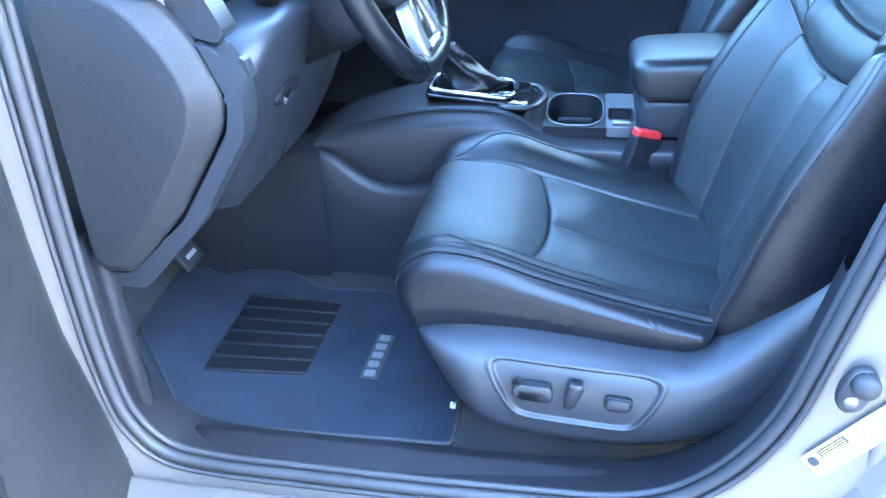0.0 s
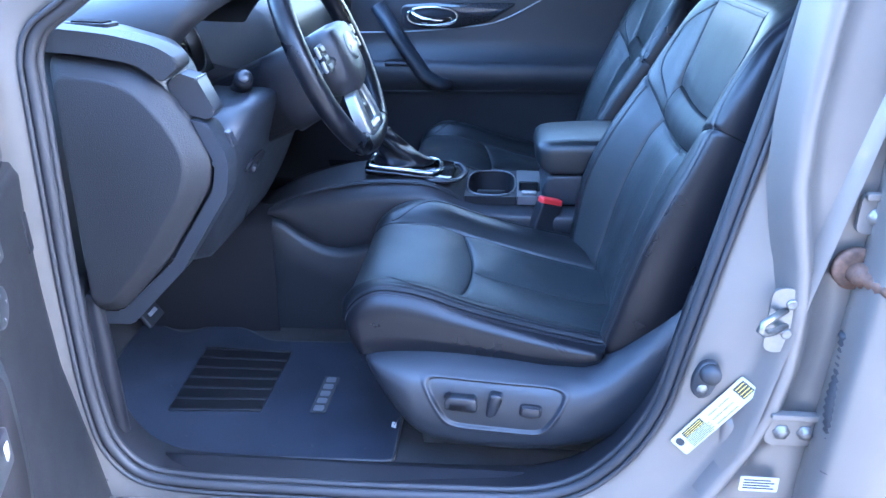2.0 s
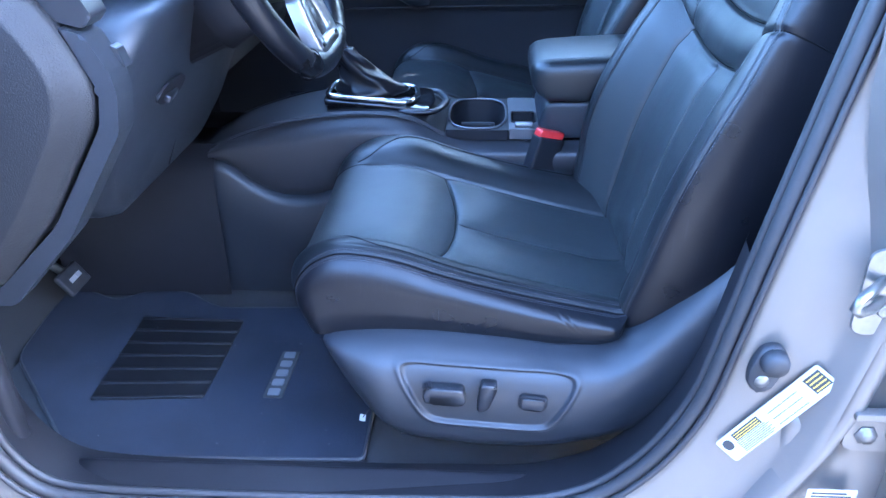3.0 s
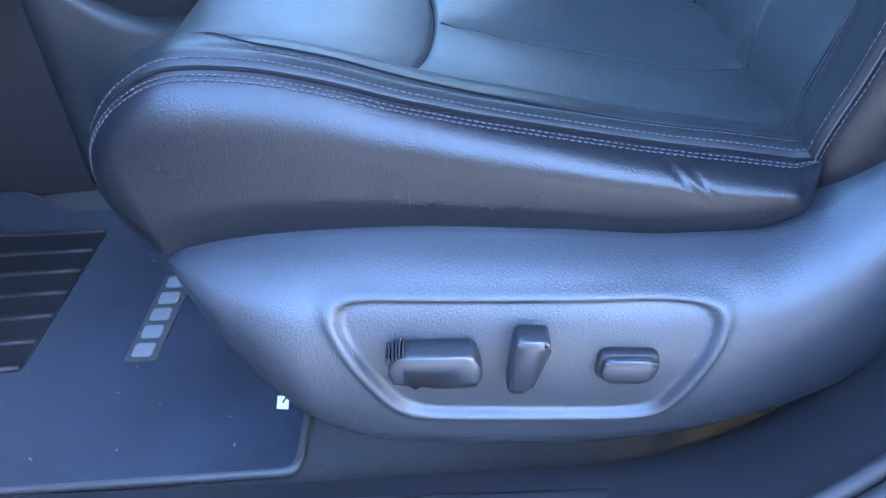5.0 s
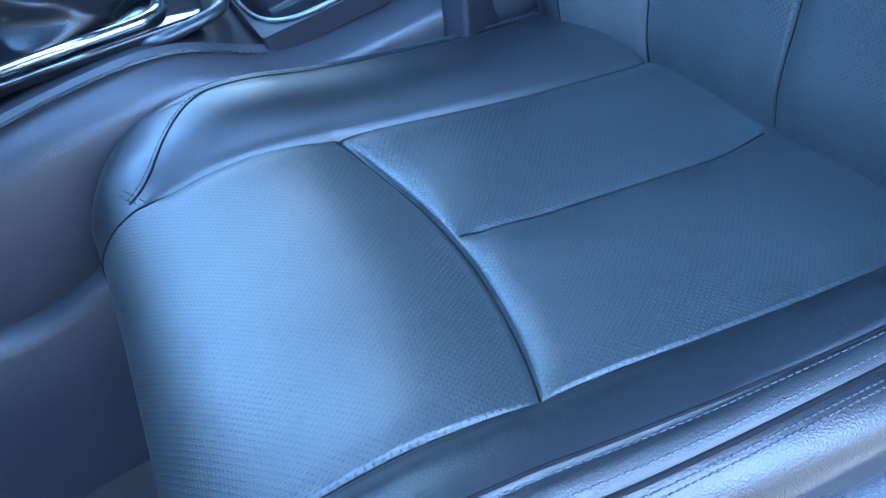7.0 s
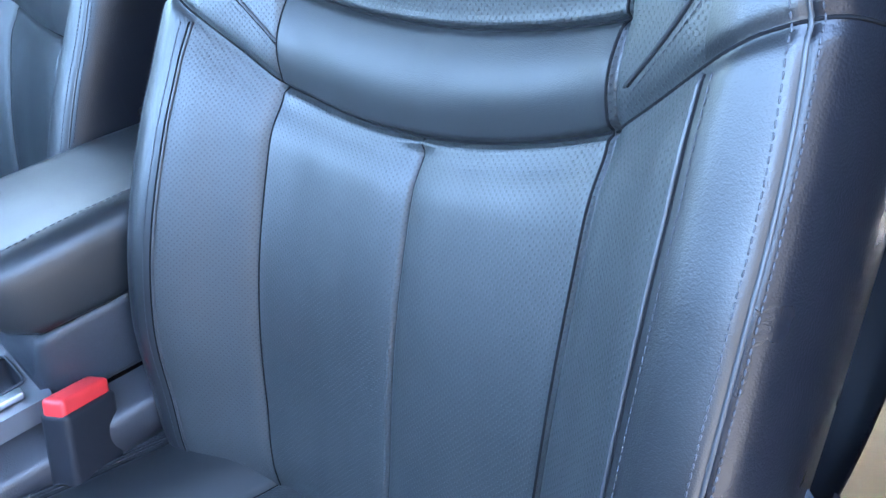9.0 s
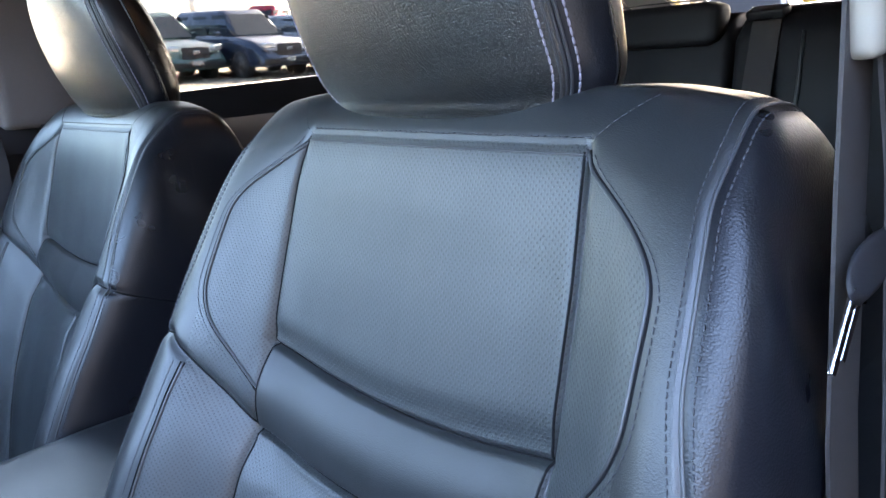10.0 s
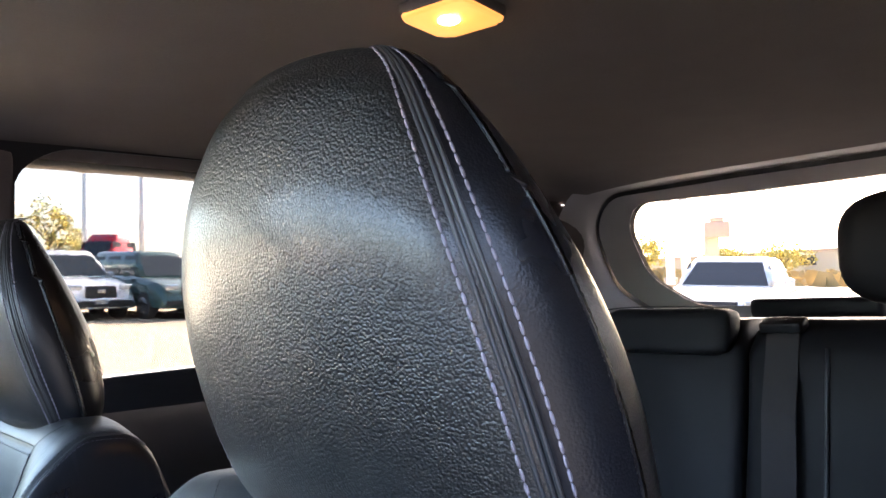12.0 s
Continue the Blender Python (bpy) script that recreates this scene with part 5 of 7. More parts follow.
for i in range(2):
    part("pad_mark", moved(rounded_box((0.002, 0.018, 0.010), 0.0005), pose(-0.553, -0.245 + i * 0.02, 0.505 - 0.0, 0, -35, 0)), ICON, pedal, "pale bar")

# ---- centre console ----
console = thing("centre_console", "dark grey centre console with padded sides and cup holders", "console")
topz = spline([-0.34, -0.28, -0.21, -0.06, 0.05, 0.12, 0.20, 0.30, 0.40, 0.60], [0.70, 0.735, 0.765, 0.802, 0.808, 0.800, 0.762, 0.752, 0.752, 0.75])
lowz = spline([-0.34, -0.259, -0.20, -0.153, -0.10, -0.055, 0.05, 0.20, 0.60], [0.72, 0.712, 0.668, 0.642, 0.636, 0.645, 0.672, 0.69, 0.69])
xs = np.linspace(-0.28, 0.60, 80)


def pad_surface(sgn):
    rows = []
    for x in xs:
        t, l = float(topz(x)), float(lowz(x))
        l = min(l, t - 0.004)
        ring = []
        for q in np.linspace(0, 1, 16):
            b = 0.014 * math.sin(min(1, q * 1.0) * math.pi) ** 0.6
            ring.append((x, sgn * (0.092 + 0.024 * soft(0.0, 0.25, q) + b), t + (l - t) * q))
        rows.append(ring)
    return rows


for sgn in (-1, 1):
    loft("knee_pad", pad_surface(sgn), VINYL, console, "padded vinyl console side", True, False, False)
    st = [(x, sgn * 0.104, float(topz(x)) - 0.0005 - 0.002) for x in np.linspace(-0.25, 0.19, 90)]
    stitching("stitching", st, THREAD, console, 0.006, 0.004, 0.0005)
    rows = []
    for x in np.linspace(-0.30, 0.60, 50):
        l = float(lowz(x))
        rows.append([(x, sgn * (0.118 + a), l + b) for a, b in ((-0.02, 0.01), (0.0, 0.002), (0.012, -0.006), (0.018, -0.02), (0.016, -0.10), (0.020, l * -1 + 0.42))])
    loft("lower_side", rows, PLASTIC, console, "grey lower console side", True, False, False)
    # trim towards the bulkhead
    rows = []
    for x in np.linspace(-0.62, -0.268, 16):
        h = 0.72 - 0.02 * (x + 0.30)
        rows.append([(x, sgn * 0.10, h + 0.02), (x, sgn * 0.130, h), (x, sgn * 0.150, h - 0.03), (x, sgn * (0.158 + 0.05 * (-0.30 - x)), 0.42)])
    loft("front_side", rows, PLASTIC_DARK, console, "", True, False, False)
rows = []
for x in np.linspace(-0.62, 0.19, 60):
    z = float(topz(max(x, -0.33))) - 0.004
    rows.append([(x, y, z) for y in (-0.105, -0.06, 0.06, 0.105)])
loft("top_face", rows, PLASTIC_DARK, console, "", True, False, False)
# selector plate, chrome frame and boot
plate = rounded_outline([(-0.055, -0.062), (0.155, -0.072), (0.165, 0.0), (0.155, 0.072), (-0.055, 0.062)], 0.015, 4)
part("selector_plate", moved(plate_bm(plate, 0.010, 0.003), pose(0, 0, 0.806, 0, 4, 0)), PIANO, console, "gloss black selector plate", True)
loop = rounded_outline([(-0.048, -0.050), (0.118, -0.056), (0.132, 0.0), (0.118, 0.056), (-0.048, 0.050)], 0.02, 6)
tube("chrome_frame", [(x, y, 0.822 - 0.07 * x) for x, y in loop], 0.0065, CHROME, console, "chrome selector frame", 10, True, 0.8)
ring = rounded_outline([(0.10, -0.074), (0.170, -0.070), (0.190, 0.0), (0.170, 0.070), (0.10, 0.074)], 0.02, 5)
tube("rear_hoop", [(x, y, 0.800) for x, y in ring], 0.008, PLASTIC_SMOOTH, console, "", 10, True, 0.7)
lever = thing("gear_selector", "gear lever in a black gathered leather boot", "gear lever")
rows = []
n = 60
boot_r = spline([0, 0.008, 0.022, 0.036, 0.05, 0.066, 0.078, 0.09], [0.046, 0.050, 0.042, 0.038, 0.030, 0.025, 0.021, 0.019])
boot_x = spline([0, 0.022, 0.05, 0.09], [0.040, 0.028, 0.008, -0.018])
for h, r, cx in [(h_, float(boot_r(h_)), float(boot_x(h_))) for h_ in np.linspace(0, 0.09, 28)]:
    rows.append([(cx + r * (1.35 - h * 3) * math.cos(a) * (1 + (0.16 + 0.9 * h) * math.sin(4 * a + h * 85) * math.cos(h * 40)), r * math.sin(a) * (1 + (0.16 + 0.9 * h) * math.cos(3 * a + h * 70)), 0.818 + h) for a in np.linspace(0, 2 * math.pi, n, endpoint=False)])
loft("boot", rows, LEATHER_SIDE, lever, "gathered glossy black leather boot")
tube("shaft", [(-0.018, 0, 0.90), (-0.026, 0, 0.935)], 0.011, SATIN, lever, "", 14)
loft("knob", [disc_ring((-0.026 - 0.003 * i, 0, 0.930 + h), (-0.1, 0, 1), r, 20, r * 0.8) for i, (h, r) in enumerate(((0, 0.012), (0.01, 0.020), (0.03, 0.026), (0.055, 0.029), (0.072, 0.026), (0.082, 0.016), (0.085, 0.002)))], LEATHER, lever, "black leather knob")
for i in range(4):
    box("gate_mark", (-0.030 + i * 0.016, -0.036, 0.8215 - i * 0.001), (0.006, 0.007, 0.001), ICON, lever, "pale mark", 0.0)
# cup holders and small tray: a plate with three openings and wells below
def well(name, outline, z, depth, mat, label=""):
    o = np.asarray(outline)
    c = o.mean(0)
    rows = [[(x, y, z) for x, y in o], [(x, y, z - depth * 0.5) for x, y in c + (o - c) * 0.94], [(x, y, z - depth) for x, y in c + (o - c) * 0.88], [(x, y, z - depth) for x, y in c + (o - c) * 0.02]]
    return loft(name, rows, mat, console, label, True, True, False)


def holed(name, outer, hole, z, mat, label=""):
    o, h = np.asarray(outer), np.asarray(hole)
    n = len(o)
    v = [(x, y, z) for x, y in o] + [(x, y, z) for x, y in h] + [(x, y, z - 0.02) for x, y in o]
    f = []
    for k in range(n):
        j = (k + 1) % n
        f += [(k, j, n + j, n + k), (k, 2 * n + k, 2 * n + j, j)]
    return link(name, v, f, mat, console, label, False)


sq = oval(0.252, 0, 0.062, 0.100, 48, 40)
holed("cup_deck", sq, oval(0.252, 0, 0.056, 0.092, 48, 3.0), 0.774, PLASTIC_DARK, "dark deck round the cup holders")
tube("cup_rim", [(x, y, 0.7755) for x, y in oval(0.252, 0, 0.0575, 0.0935, 60, 3.0)], 0.0022, DECK, console, "satin grey rim round the cup holders", 8, True)
well("cup_well", oval(0.252, 0, 0.056, 0.092, 48, 3.0), 0.772, 0.08, PLASTIC_DARK, "black cup holder wells")
box("cup_divider", (0.252, 0.0, 0.735), (0.07, 0.012, 0.04), PLASTIC_DARK, console, "", 0.004)
sq = oval(0.346, 0, 0.032, 0.100, 48, 40)
holed("tray_deck", sq, oval(0.343, -0.03, 0.024, 0.032, 48, 8), 0.776, DECK, "satin grey deck with a small tray")
well("tray_well", oval(0.343, -0.03, 0.024, 0.032, 48, 8), 0.774, 0.035, PLASTIC_DARK)
tube("tray_rim", [(x, y, 0.778) for x, y in oval(0.343, -0.03, 0.0245, 0.0325, 40, 8)], 0.0016, PLASTIC_SMOOTH, console, "", 6, True)
box("deck_switch", (0.343, -0.080, 0.780), (0.034, 0.012, 0.007), SATIN, console, "", 0.002)
# armrest box
arm = thing("armrest_box", "padded armrest box with leather lid behind the console", "storage box")
rows = []
for x, z0, z1, w in ((0.372, 0.772, 0.79, 0.085), (0.385, 0.762, 0.824, 0.094), (0.40, 0.755, 0.830, 0.096), (0.60, 0.75, 0.836, 0.096), (0.70, 0.75, 0.84, 0.096)):
    rows.append([(x, a, b) for a, b in rounded_outline([(-w, z0), (w, z0), (w, z1), (-w, z1)], 0.012, 4)])
loft("box", rows, PLASTIC, arm)
rows = []
for x, z0, z1, w in ((0.352, 0.874, 0.884, 0.060), (0.356, 0.856, 0.896, 0.086), (0.368, 0.842, 0.904, 0.100), (0.39, 0.832, 0.908, 0.106), (0.45, 0.832, 0.912, 0.108), (0.55, 0.836, 0.916, 0.108), (0.66, 0.84, 0.916, 0.106), (0.69, 0.85, 0.90, 0.09)):
    rows.append([(x, a, b) for a, b in rounded_outline([(-w, z0), (w, z0), (w, z1), (-w, z1)], [0.012, 0.012, 0.03, 0.03], 5)])
loft("lid", rows, LEATHER, arm, "padded black leather lid with stitched edge")
stitching("stitching", [(x, -0.082, float(spline([0.37, 0.45, 0.66], [0.9055, 0.9125, 0.9165])(x))) for x in np.linspace(0.375, 0.66, 80)], THREAD, arm)
# seat belt buckles
def buckle(y, x, z, label):
    b = thing("belt_buckle", label, "belt buckle", "seat belt buckles")
    M = pose(x, y, z, 0, 18, 30)
    part("body", moved(rounded_box((0.060, 0.030, 0.095), 0.006, 3), M @ pose(0, 0, -0.045)), PLASTIC_DARK, b, "", True)
    part("button", moved(rounded_box((0.056, 0.024, 0.018), 0.005, 3), M @ pose(-0.001, 0, 0.006)), RED, b, "red release button", True)
    part("stem", moved(rounded_box((0.030, 0.012, 0.12), 0.003), M @ pose(0.0, 0, -0.13)), PLASTIC_DARK, b)
    return settle(b, (x, y, z - 0.1))


buckle(-0.118, 0.390, 0.766, "black belt buckle with red button beside the driver's seat")
buckle(0.118, 0.405, 0.790, "black belt buckle with red button beside the passenger seat")
box_ = thing("belt_tongue", "pale metal anchor strap at the seat hinge", "belt anchor")
part("strap", moved(rounded_box((0.012, 0.03, 0.035), 0.002), pose(0.468, -0.146, 0.668, 0, 40, 0)), STEEL, box_)

# ---- floor mat ----
mat = thing("floor_mat", "dark blue-grey carpet floor mat with ribbed heel pad", "floor mat")
MAT_OUT = rounded_outline([(-0.63, -0.14), (-0.495, -0.205), (-0.455, -0.165), (-0.365, -0.160), (-0.275, -0.222), (0.085, -0.205), (0.087, -0.635), (-0.375, -0.650), (-0.60, -0.40)], [0.02, 0.03, 0.03, 0.03, 0.03, 0.02, 0.012, 0.03, 0.03], 6)
part("carpet_mat", moved(plate_bm(MAT_OUT, 0.010, 0.003), pose(0, 0, 0.4185)), MAT, mat)
tube("bound_edge", [(x, y, 0.4245) for x, y in MAT_OUT], 0.0045, RUBBER, mat, "stitched dark edge binding", 8, True)
PAD = np.array([(-0.414, -0.269), (-0.207, -0.272), (-0.210, -0.503), (-0.406, -0.516)])
pad_o = rounded_outline(PAD, 0.006, 3)
part("heel_pad", moved(plate_bm(pad_o, 0.003, 0.001), pose(0, 0, 0.4275)), PAD_RUBBER, mat, "black rubber heel pad")
for i in range(7):
    t = i / 6
    a, b = PAD[0] * (1 - t) + PAD[3] * t, PAD[1] * (1 - t) + PAD[2] * t
    tube("pad_rib", [(a[0] + (b[0] - a[0]) * k, a[1] + (b[1] - a[1]) * k, 0.431) for k in np.linspace(0.01, 0.99, 6)], 0.0034, PAD_RUBBER, mat, "", 8)
part("badge_field", moved(plate_bm(rounded_outline([(-0.104, -0.366), (-0.070, -0.366), (-0.074, -0.500), (-0.108, -0.500)], 0.003, 2), 0.003, 0.001), pose(0, 0, 0.4275)), RUBBER, mat, "black badge field")
for i in range(5):
    y = -0.380 - i * 0.0265
    ring = rounded_outline([(-0.098 - i * 0.0008, y + 0.009), (-0.077 - i * 0.0008, y + 0.009), (-0.077 - i * 0.0008, y - 0.009), (-0.098 - i * 0.0008, y - 0.009)], 0.004, 3)
    part("badge_bar", moved(plate_bm(ring, 0.0018, 0.0004), pose(0, 0, 0.4305)), BADGE, mat, "plain grey bar")
lint_rng = random.Random(5)
lint = []
for k in range(45):
    lx, ly, la = lint_rng.uniform(-0.45, 0.07), lint_rng.uniform(-0.62, -0.24), lint_rng.uniform(0, 3.1)
    ll, lw = lint_rng.uniform(0.0006, 0.0022), lint_rng.uniform(0.0004, 0.0008)
    ca, sa = math.cos(la), math.sin(la)
    lint.append(([(lx - ca * ll, ly - sa * ll, 0.4305), (lx + sa * lw, ly - ca * lw, 0.4305), (lx + ca * ll, ly + sa * ll, 0.4310), (lx - sa * lw, ly + ca * lw, 0.4310)], [(0, 1, 2, 3)]))
tagged(joined("lint", lint, BADGE, mat, "scattered pale lint", False), kind="stuff")
tag = part("paper_tag", moved(rounded_box((0.009, 0.010, 0.001), 0.0), pose(0.092, -0.632, 0.508, 35, 20, 12)), PAPER)
tagged(tag, "small white tag under the seat edge", "tag")
tube("tag_cord", [(0.092, -0.632, 0.508), (0.115, -0.61, 0.53)], 0.0007, RUBBER, None)
bpy.data.objects["tag_cord"].parent = tag

# ---- fittings on the pillar ----
striker = thing("door_striker", "bright steel door striker bolted to the pillar", "striker")
part("plate", moved(plate_bm(rounded_outline([(-0.016, -0.048), (0.012, -0.052), (0.024, -0.03), (0.024, 0.03), (0.012, 0.052), (-0.016, 0.048)], 0.012, 4), 0.004, 0.001), side_plane(-0.8285) @ pose(0.668, 0.868, 0)), STEEL, striker)
tube("loop", [(0.674, -0.830, 0.884), (0.648, -0.856, 0.884), (0.634, -0.868, 0.882), (0.629, -0.872, 0.874), (0.638, -0.866, 0.866), (0.654, -0.854, 0.862), (0.678, -0.830, 0.860)], 0.0052, STEEL, striker, "", 10)
for dz in (-0.022, 0.024):
    turned("bolt", (0.680, -0.832, 0.870 + dz), (0, -1, 0), [(0, 0.0075), (0.003, 0.0075), (0.004, 0.005), (0.0030, 0.004), (0.0030, 0.001)], STEEL, striker, "", 12)
plug = thing("rubber_buffer", "black rubber door buffer on the pillar", "buffer")
side_plate("base", rounded_outline([(0.573, 0.722), (0.594, 0.716), (0.604, 0.738), (0.612, 0.764), (0.602, 0.782), (0.582, 0.780), (0.570, 0.750)], 0.012, 4), -0.797, 0.012, RUBBER, plug, "", 0.004, True)
turned("cup", (0.594, -0.806, 0.764), (0, -1, 0), [(0, 0.016), (0.012, 0.015), (0.018, 0.012), (0.019, 0.001)], RUBBER, plug, "", 20)
turned("screw", (0.586, -0.806, 0.735), (0, -1, 0), [(0, 0.009), (0.004, 0.008), (0.0045, 0.001)], STEEL, plug, "", 14)
# tyre label: paper with printed bars, slanting along the pillar
label = thing("tyre_label", "white paper label with black, yellow and pink print", "label")
A, B = np.array((0.554, 0.630)), np.array((0.640, 0.762))
ln = np.linalg.norm(B - A)
e1 = (B - A) / ln
e2 = np.array((e1[1], -e1[0]))
LY = -0.796


def lab(a0, a1, b0, b1):
    return [tuple(A + e1 * a + e2 * b) for a, b in ((a0, b0), (a1, b0), (a1, b1), (a0, b1))]


def lplate(nm, o, mat_, depth, y, lb=""):
    m = side_plane(y)
    # follow the slope of the painted panel
    gx, gz = -0.088 * e1[0] - 0.45 * e2[0], -0.088 * e1[1] - 0.45 * e2[1]
    m[1][0], m[1][1] = gx, gz
    m[1][3] = y - gx * A[0] - gz * A[1]
    return part(nm, moved(plate_bm(o, depth), m), mat_, label, lb)


W = 0.029
lplate("paper", rounded_outline(lab(0, ln, 0, W), 0.004, 3), PAPER, 0.0012, LY)
lplate("print_black", lab(ln - 0.026, ln - 0.004, 0.004, W - 0.006), INK, 0.0004, LY - 0.0012)
for i in range(4):
    lplate("print_yellow", lab(ln - 0.024, ln - 0.006, 0.0065 + i * 0.0045, 0.0078 + i * 0.0045), INK_YELLOW, 0.0003, LY - 0.0016)
lplate("print_black", lab(0.022, 0.062, 0.003, 0.012), INK, 0.0004, LY - 0.0012)
for i in range(3):
    lplate("print_yellow", lab(0.024, 0.060, 0.0047 + i * 0.0026, 0.0055 + i * 0.0026), INK_YELLOW, 0.0003, LY - 0.0016)
lplate("print_disc", rounded_outline(lab(0.004, 0.016, 0.004, 0.016), 0.006, 4), INK, 0.0004, LY - 0.0012)
for i in range(7):
    lplate("print_line", lab(0.020, 0.064 + 0.004 * (i % 2), 0.0130 + i * 0.0021, 0.0140 + i * 0.0021), BADGE, 0.0003, LY - 0.0012)
for i in range(6):
    lplate("print_line", lab(0.074, 0.118, 0.004 + i * 0.004, 0.0052 + i * 0.004), INK_PINK if i % 2 == 0 else BADGE, 0.0003, LY - 0.0012)
for a in (0.072, 0.095, 0.120):
    lplate("print_rule", lab(a, a + 0.0007, 0.004, W - 0.004), INK_PINK, 0.0003, LY - 0.0012)
# lower plate with small print on the sill side
lab2 = thing("data_label", "small white printed label low on the pillar", "label")
side_plate("paper", rounded_outline([(0.655, 0.575), (0.712, 0.575), (0.712, 0.602), (0.655, 0.602)], 0.002, 2), -0.8375, 0.0012, PAPER, lab2, "", 0.0)
for i in range(4):
    side_plate("print_line", [(0.660, 0.580 + i * 0.005), (0.706 - 0.006 * (i % 2), 0.580 + i * 0.005), (0.706 - 0.006 * (i % 2), 0.5825 + i * 0.005), (0.660, 0.5825 + i * 0.005)], -0.8387, 0.0003, INK, lab2, "", 0.0)
# rear door hinges and check strap
for z, x in ((0.690, 0.700), (1.030, 0.760)):
    h = thing("hinge_bracket", "silver painted hinge bracket with two bolts", "bracket", "rear door brackets")
    side_plate("leaf", rounded_outline([(x - 0.022, z - 0.028), (x + 0.075, z - 0.028), (x + 0.075, z + 0.028), (x - 0.022, z + 0.028)], 0.012, 4), -0.8285, 0.008, SILVER, h, "", 0.002)
    side_plate("rim", rounded_outline([(x - 0.020, z + 0.020), (x + 0.075, z + 0.020), (x + 0.075, z + 0.030), (x - 0.020, z + 0.030)], 0.004, 3), -0.8365, 0.008, SILVER, h, "", 0.002)
    for dx in (0.0, 0.034):
        turned("bolt", (x + dx, -0.8365, z - 0.004), (0, -1, 0), [(0, 0.013), (0.002, 0.013), (0.0025, 0.0085), (0.008, 0.0085), (0.0085, 0.001)], SILVER, h, "", 6)
    settle(h, (x, -0.83, z))
check = thing("door_check", "rusty steel door check strap on the pillar", "door check")
turned("flange", (0.750, -0.829, 0.952), (0, -1, 0), [(0, 0.030), (0.008, 0.030), (0.010, 0.024), (0.012, 0.012)], RUST, check, "", 20)
turned("sleeve", (0.750, -0.835, 0.949), (0.45, -1, -0.1), [(0, 0.016), (0.020, 0.016), (0.022, 0.011), (0.032, 0.012), (0.036, 0.009), (0.044, 0.012), (0.05, 0.009), (0.08, 0.010)], RUST, check, "", 16)
cable = thing("door_cable", "black rubber cable gaiter between pillar and rear door", "cable")
tube("gaiter", [(0.757 + 0.004 * math.sin(t * 3), -0.84 - 0.012 * t, 0.86 - 0.07 * t) for t in np.linspace(0, 3.0, 40)], [0.010 + 0.003 * (i % 2) for i in range(40)], RUBBER, cable, "", 10)

# ---- rear door, closed, seen at its leading edge ----
rear_door = thing("rear_door", "silver rear passenger door, closed behind the pillar", "car door")
DH = np.array([0.750, -0.865])
dd = np.array([1.0, 0.0])
dn = np.array([0.0, -1.0])  # outwards


def dpt(a, b, z):
    q = DH + dd * a + dn * b
    return (q[0], q[1], z)


rows = []
for z, lead in ((0.36, 0.02), (0.42, -0.004), (0.60, -0.006), (0.80, 0.004), (1.00, 0.012), (1.12, 0.010), (1.20, 0.002), (1.28, 0.0), (1.36, 0.01)):
    prof = rounded_outline([(lead + 0.002, -0.055), (lead - 0.006, -0.02), (lead, 0.020), (lead + 0.05, 0.040), (1.04, 0.036), (1.04, -0.060)], [0.012, 0.006, 0.014, 0.03, 0.02, 0.02], 4)
    rows.append([dpt(a, b, z) for a, b in prof])
loft("outer_skin", rows, SILVER, rear_door)
rows = [[dpt(a, b, z) for a, b in rounded_outline([(0.09, -0.13), (0.09, -0.064), (1.02, -0.064), (1.02, -0.13)], 0.01, 3)] for z in (0.42, 0.8, 1.27)]
loft("inner_trim", rows, PLASTIC_DARK, rear_door, "dark inner door trim")
# window frame and glass above the door's waist
frame_d = rounded_outline([(0.0, 1.30), (1.04, 1.30), (1.04, 1.57), (0.80, 1.66), (0.02, 1.66)], [0.02, 0.02, 0.05, 0.05, 0.04], 5)
glass_d = rounded_outline([(0.05, 1.34), (0.98, 1.34), (0.96, 1.53), (0.76, 1.61), (0.07, 1.61)], [0.02, 0.02, 0.05, 0.05, 0.03], 5)
loft("window_frame", [[dpt(a, b, z) for a, z in o_] for o_, b in ((frame_d, -0.045), (frame_d, -0.015), (glass_d, -0.015), (glass_d, -0.045), (frame_d, -0.045))], PLASTIC_DARK, rear_door, "dark window frame", False, True, False)
loft("window_glass", [[dpt(a, b, z) for a, z in glass_d] for b in (-0.032, -0.028)], TINTED, rear_door, "tinted door glass", False)
tube("edge_seal", [dpt(-0.004, -0.055, z) for z in np.linspace(0.42, 1.2, 16)], 0.006, RUBBER, rear_door, "", 8)

# ---- front door, open, seen at its hinge end ----
front_door = thing("front_door", "open front door with dark grey trim, window switches and pocket", "car door")
FH = np.array([-0.456, -0.762])
fd = np.array([math.cos(radians(-70)), math.sin(radians(-70))])
fn_ = np.array([-fd[1], fd[0]])  # towards the cabin


def fpt(a, b, z):
    q = FH + fd * a + fn_ * b
    return (q[0], q[1], z)


def fbox(nm, a0, a1, b0, b1, z0, z1, mat_, lb="", bevel=0.008, par=None):
    c = fpt((a0 + a1) / 2, (b0 + b1) / 2, (z0 + z1) / 2)
    return part(nm, moved(rounded_box((a1 - a0, b1 - b0, z1 - z0), bevel, 3), pose(*c, 0, 0, -70)), mat_, par or front_door, lb, True)


fbox("outer_skin", 0.0, 1.0, -0.16, -0.07, 0.36, 1.16, SILVER, "silver door skin", 0.03)
rows = []
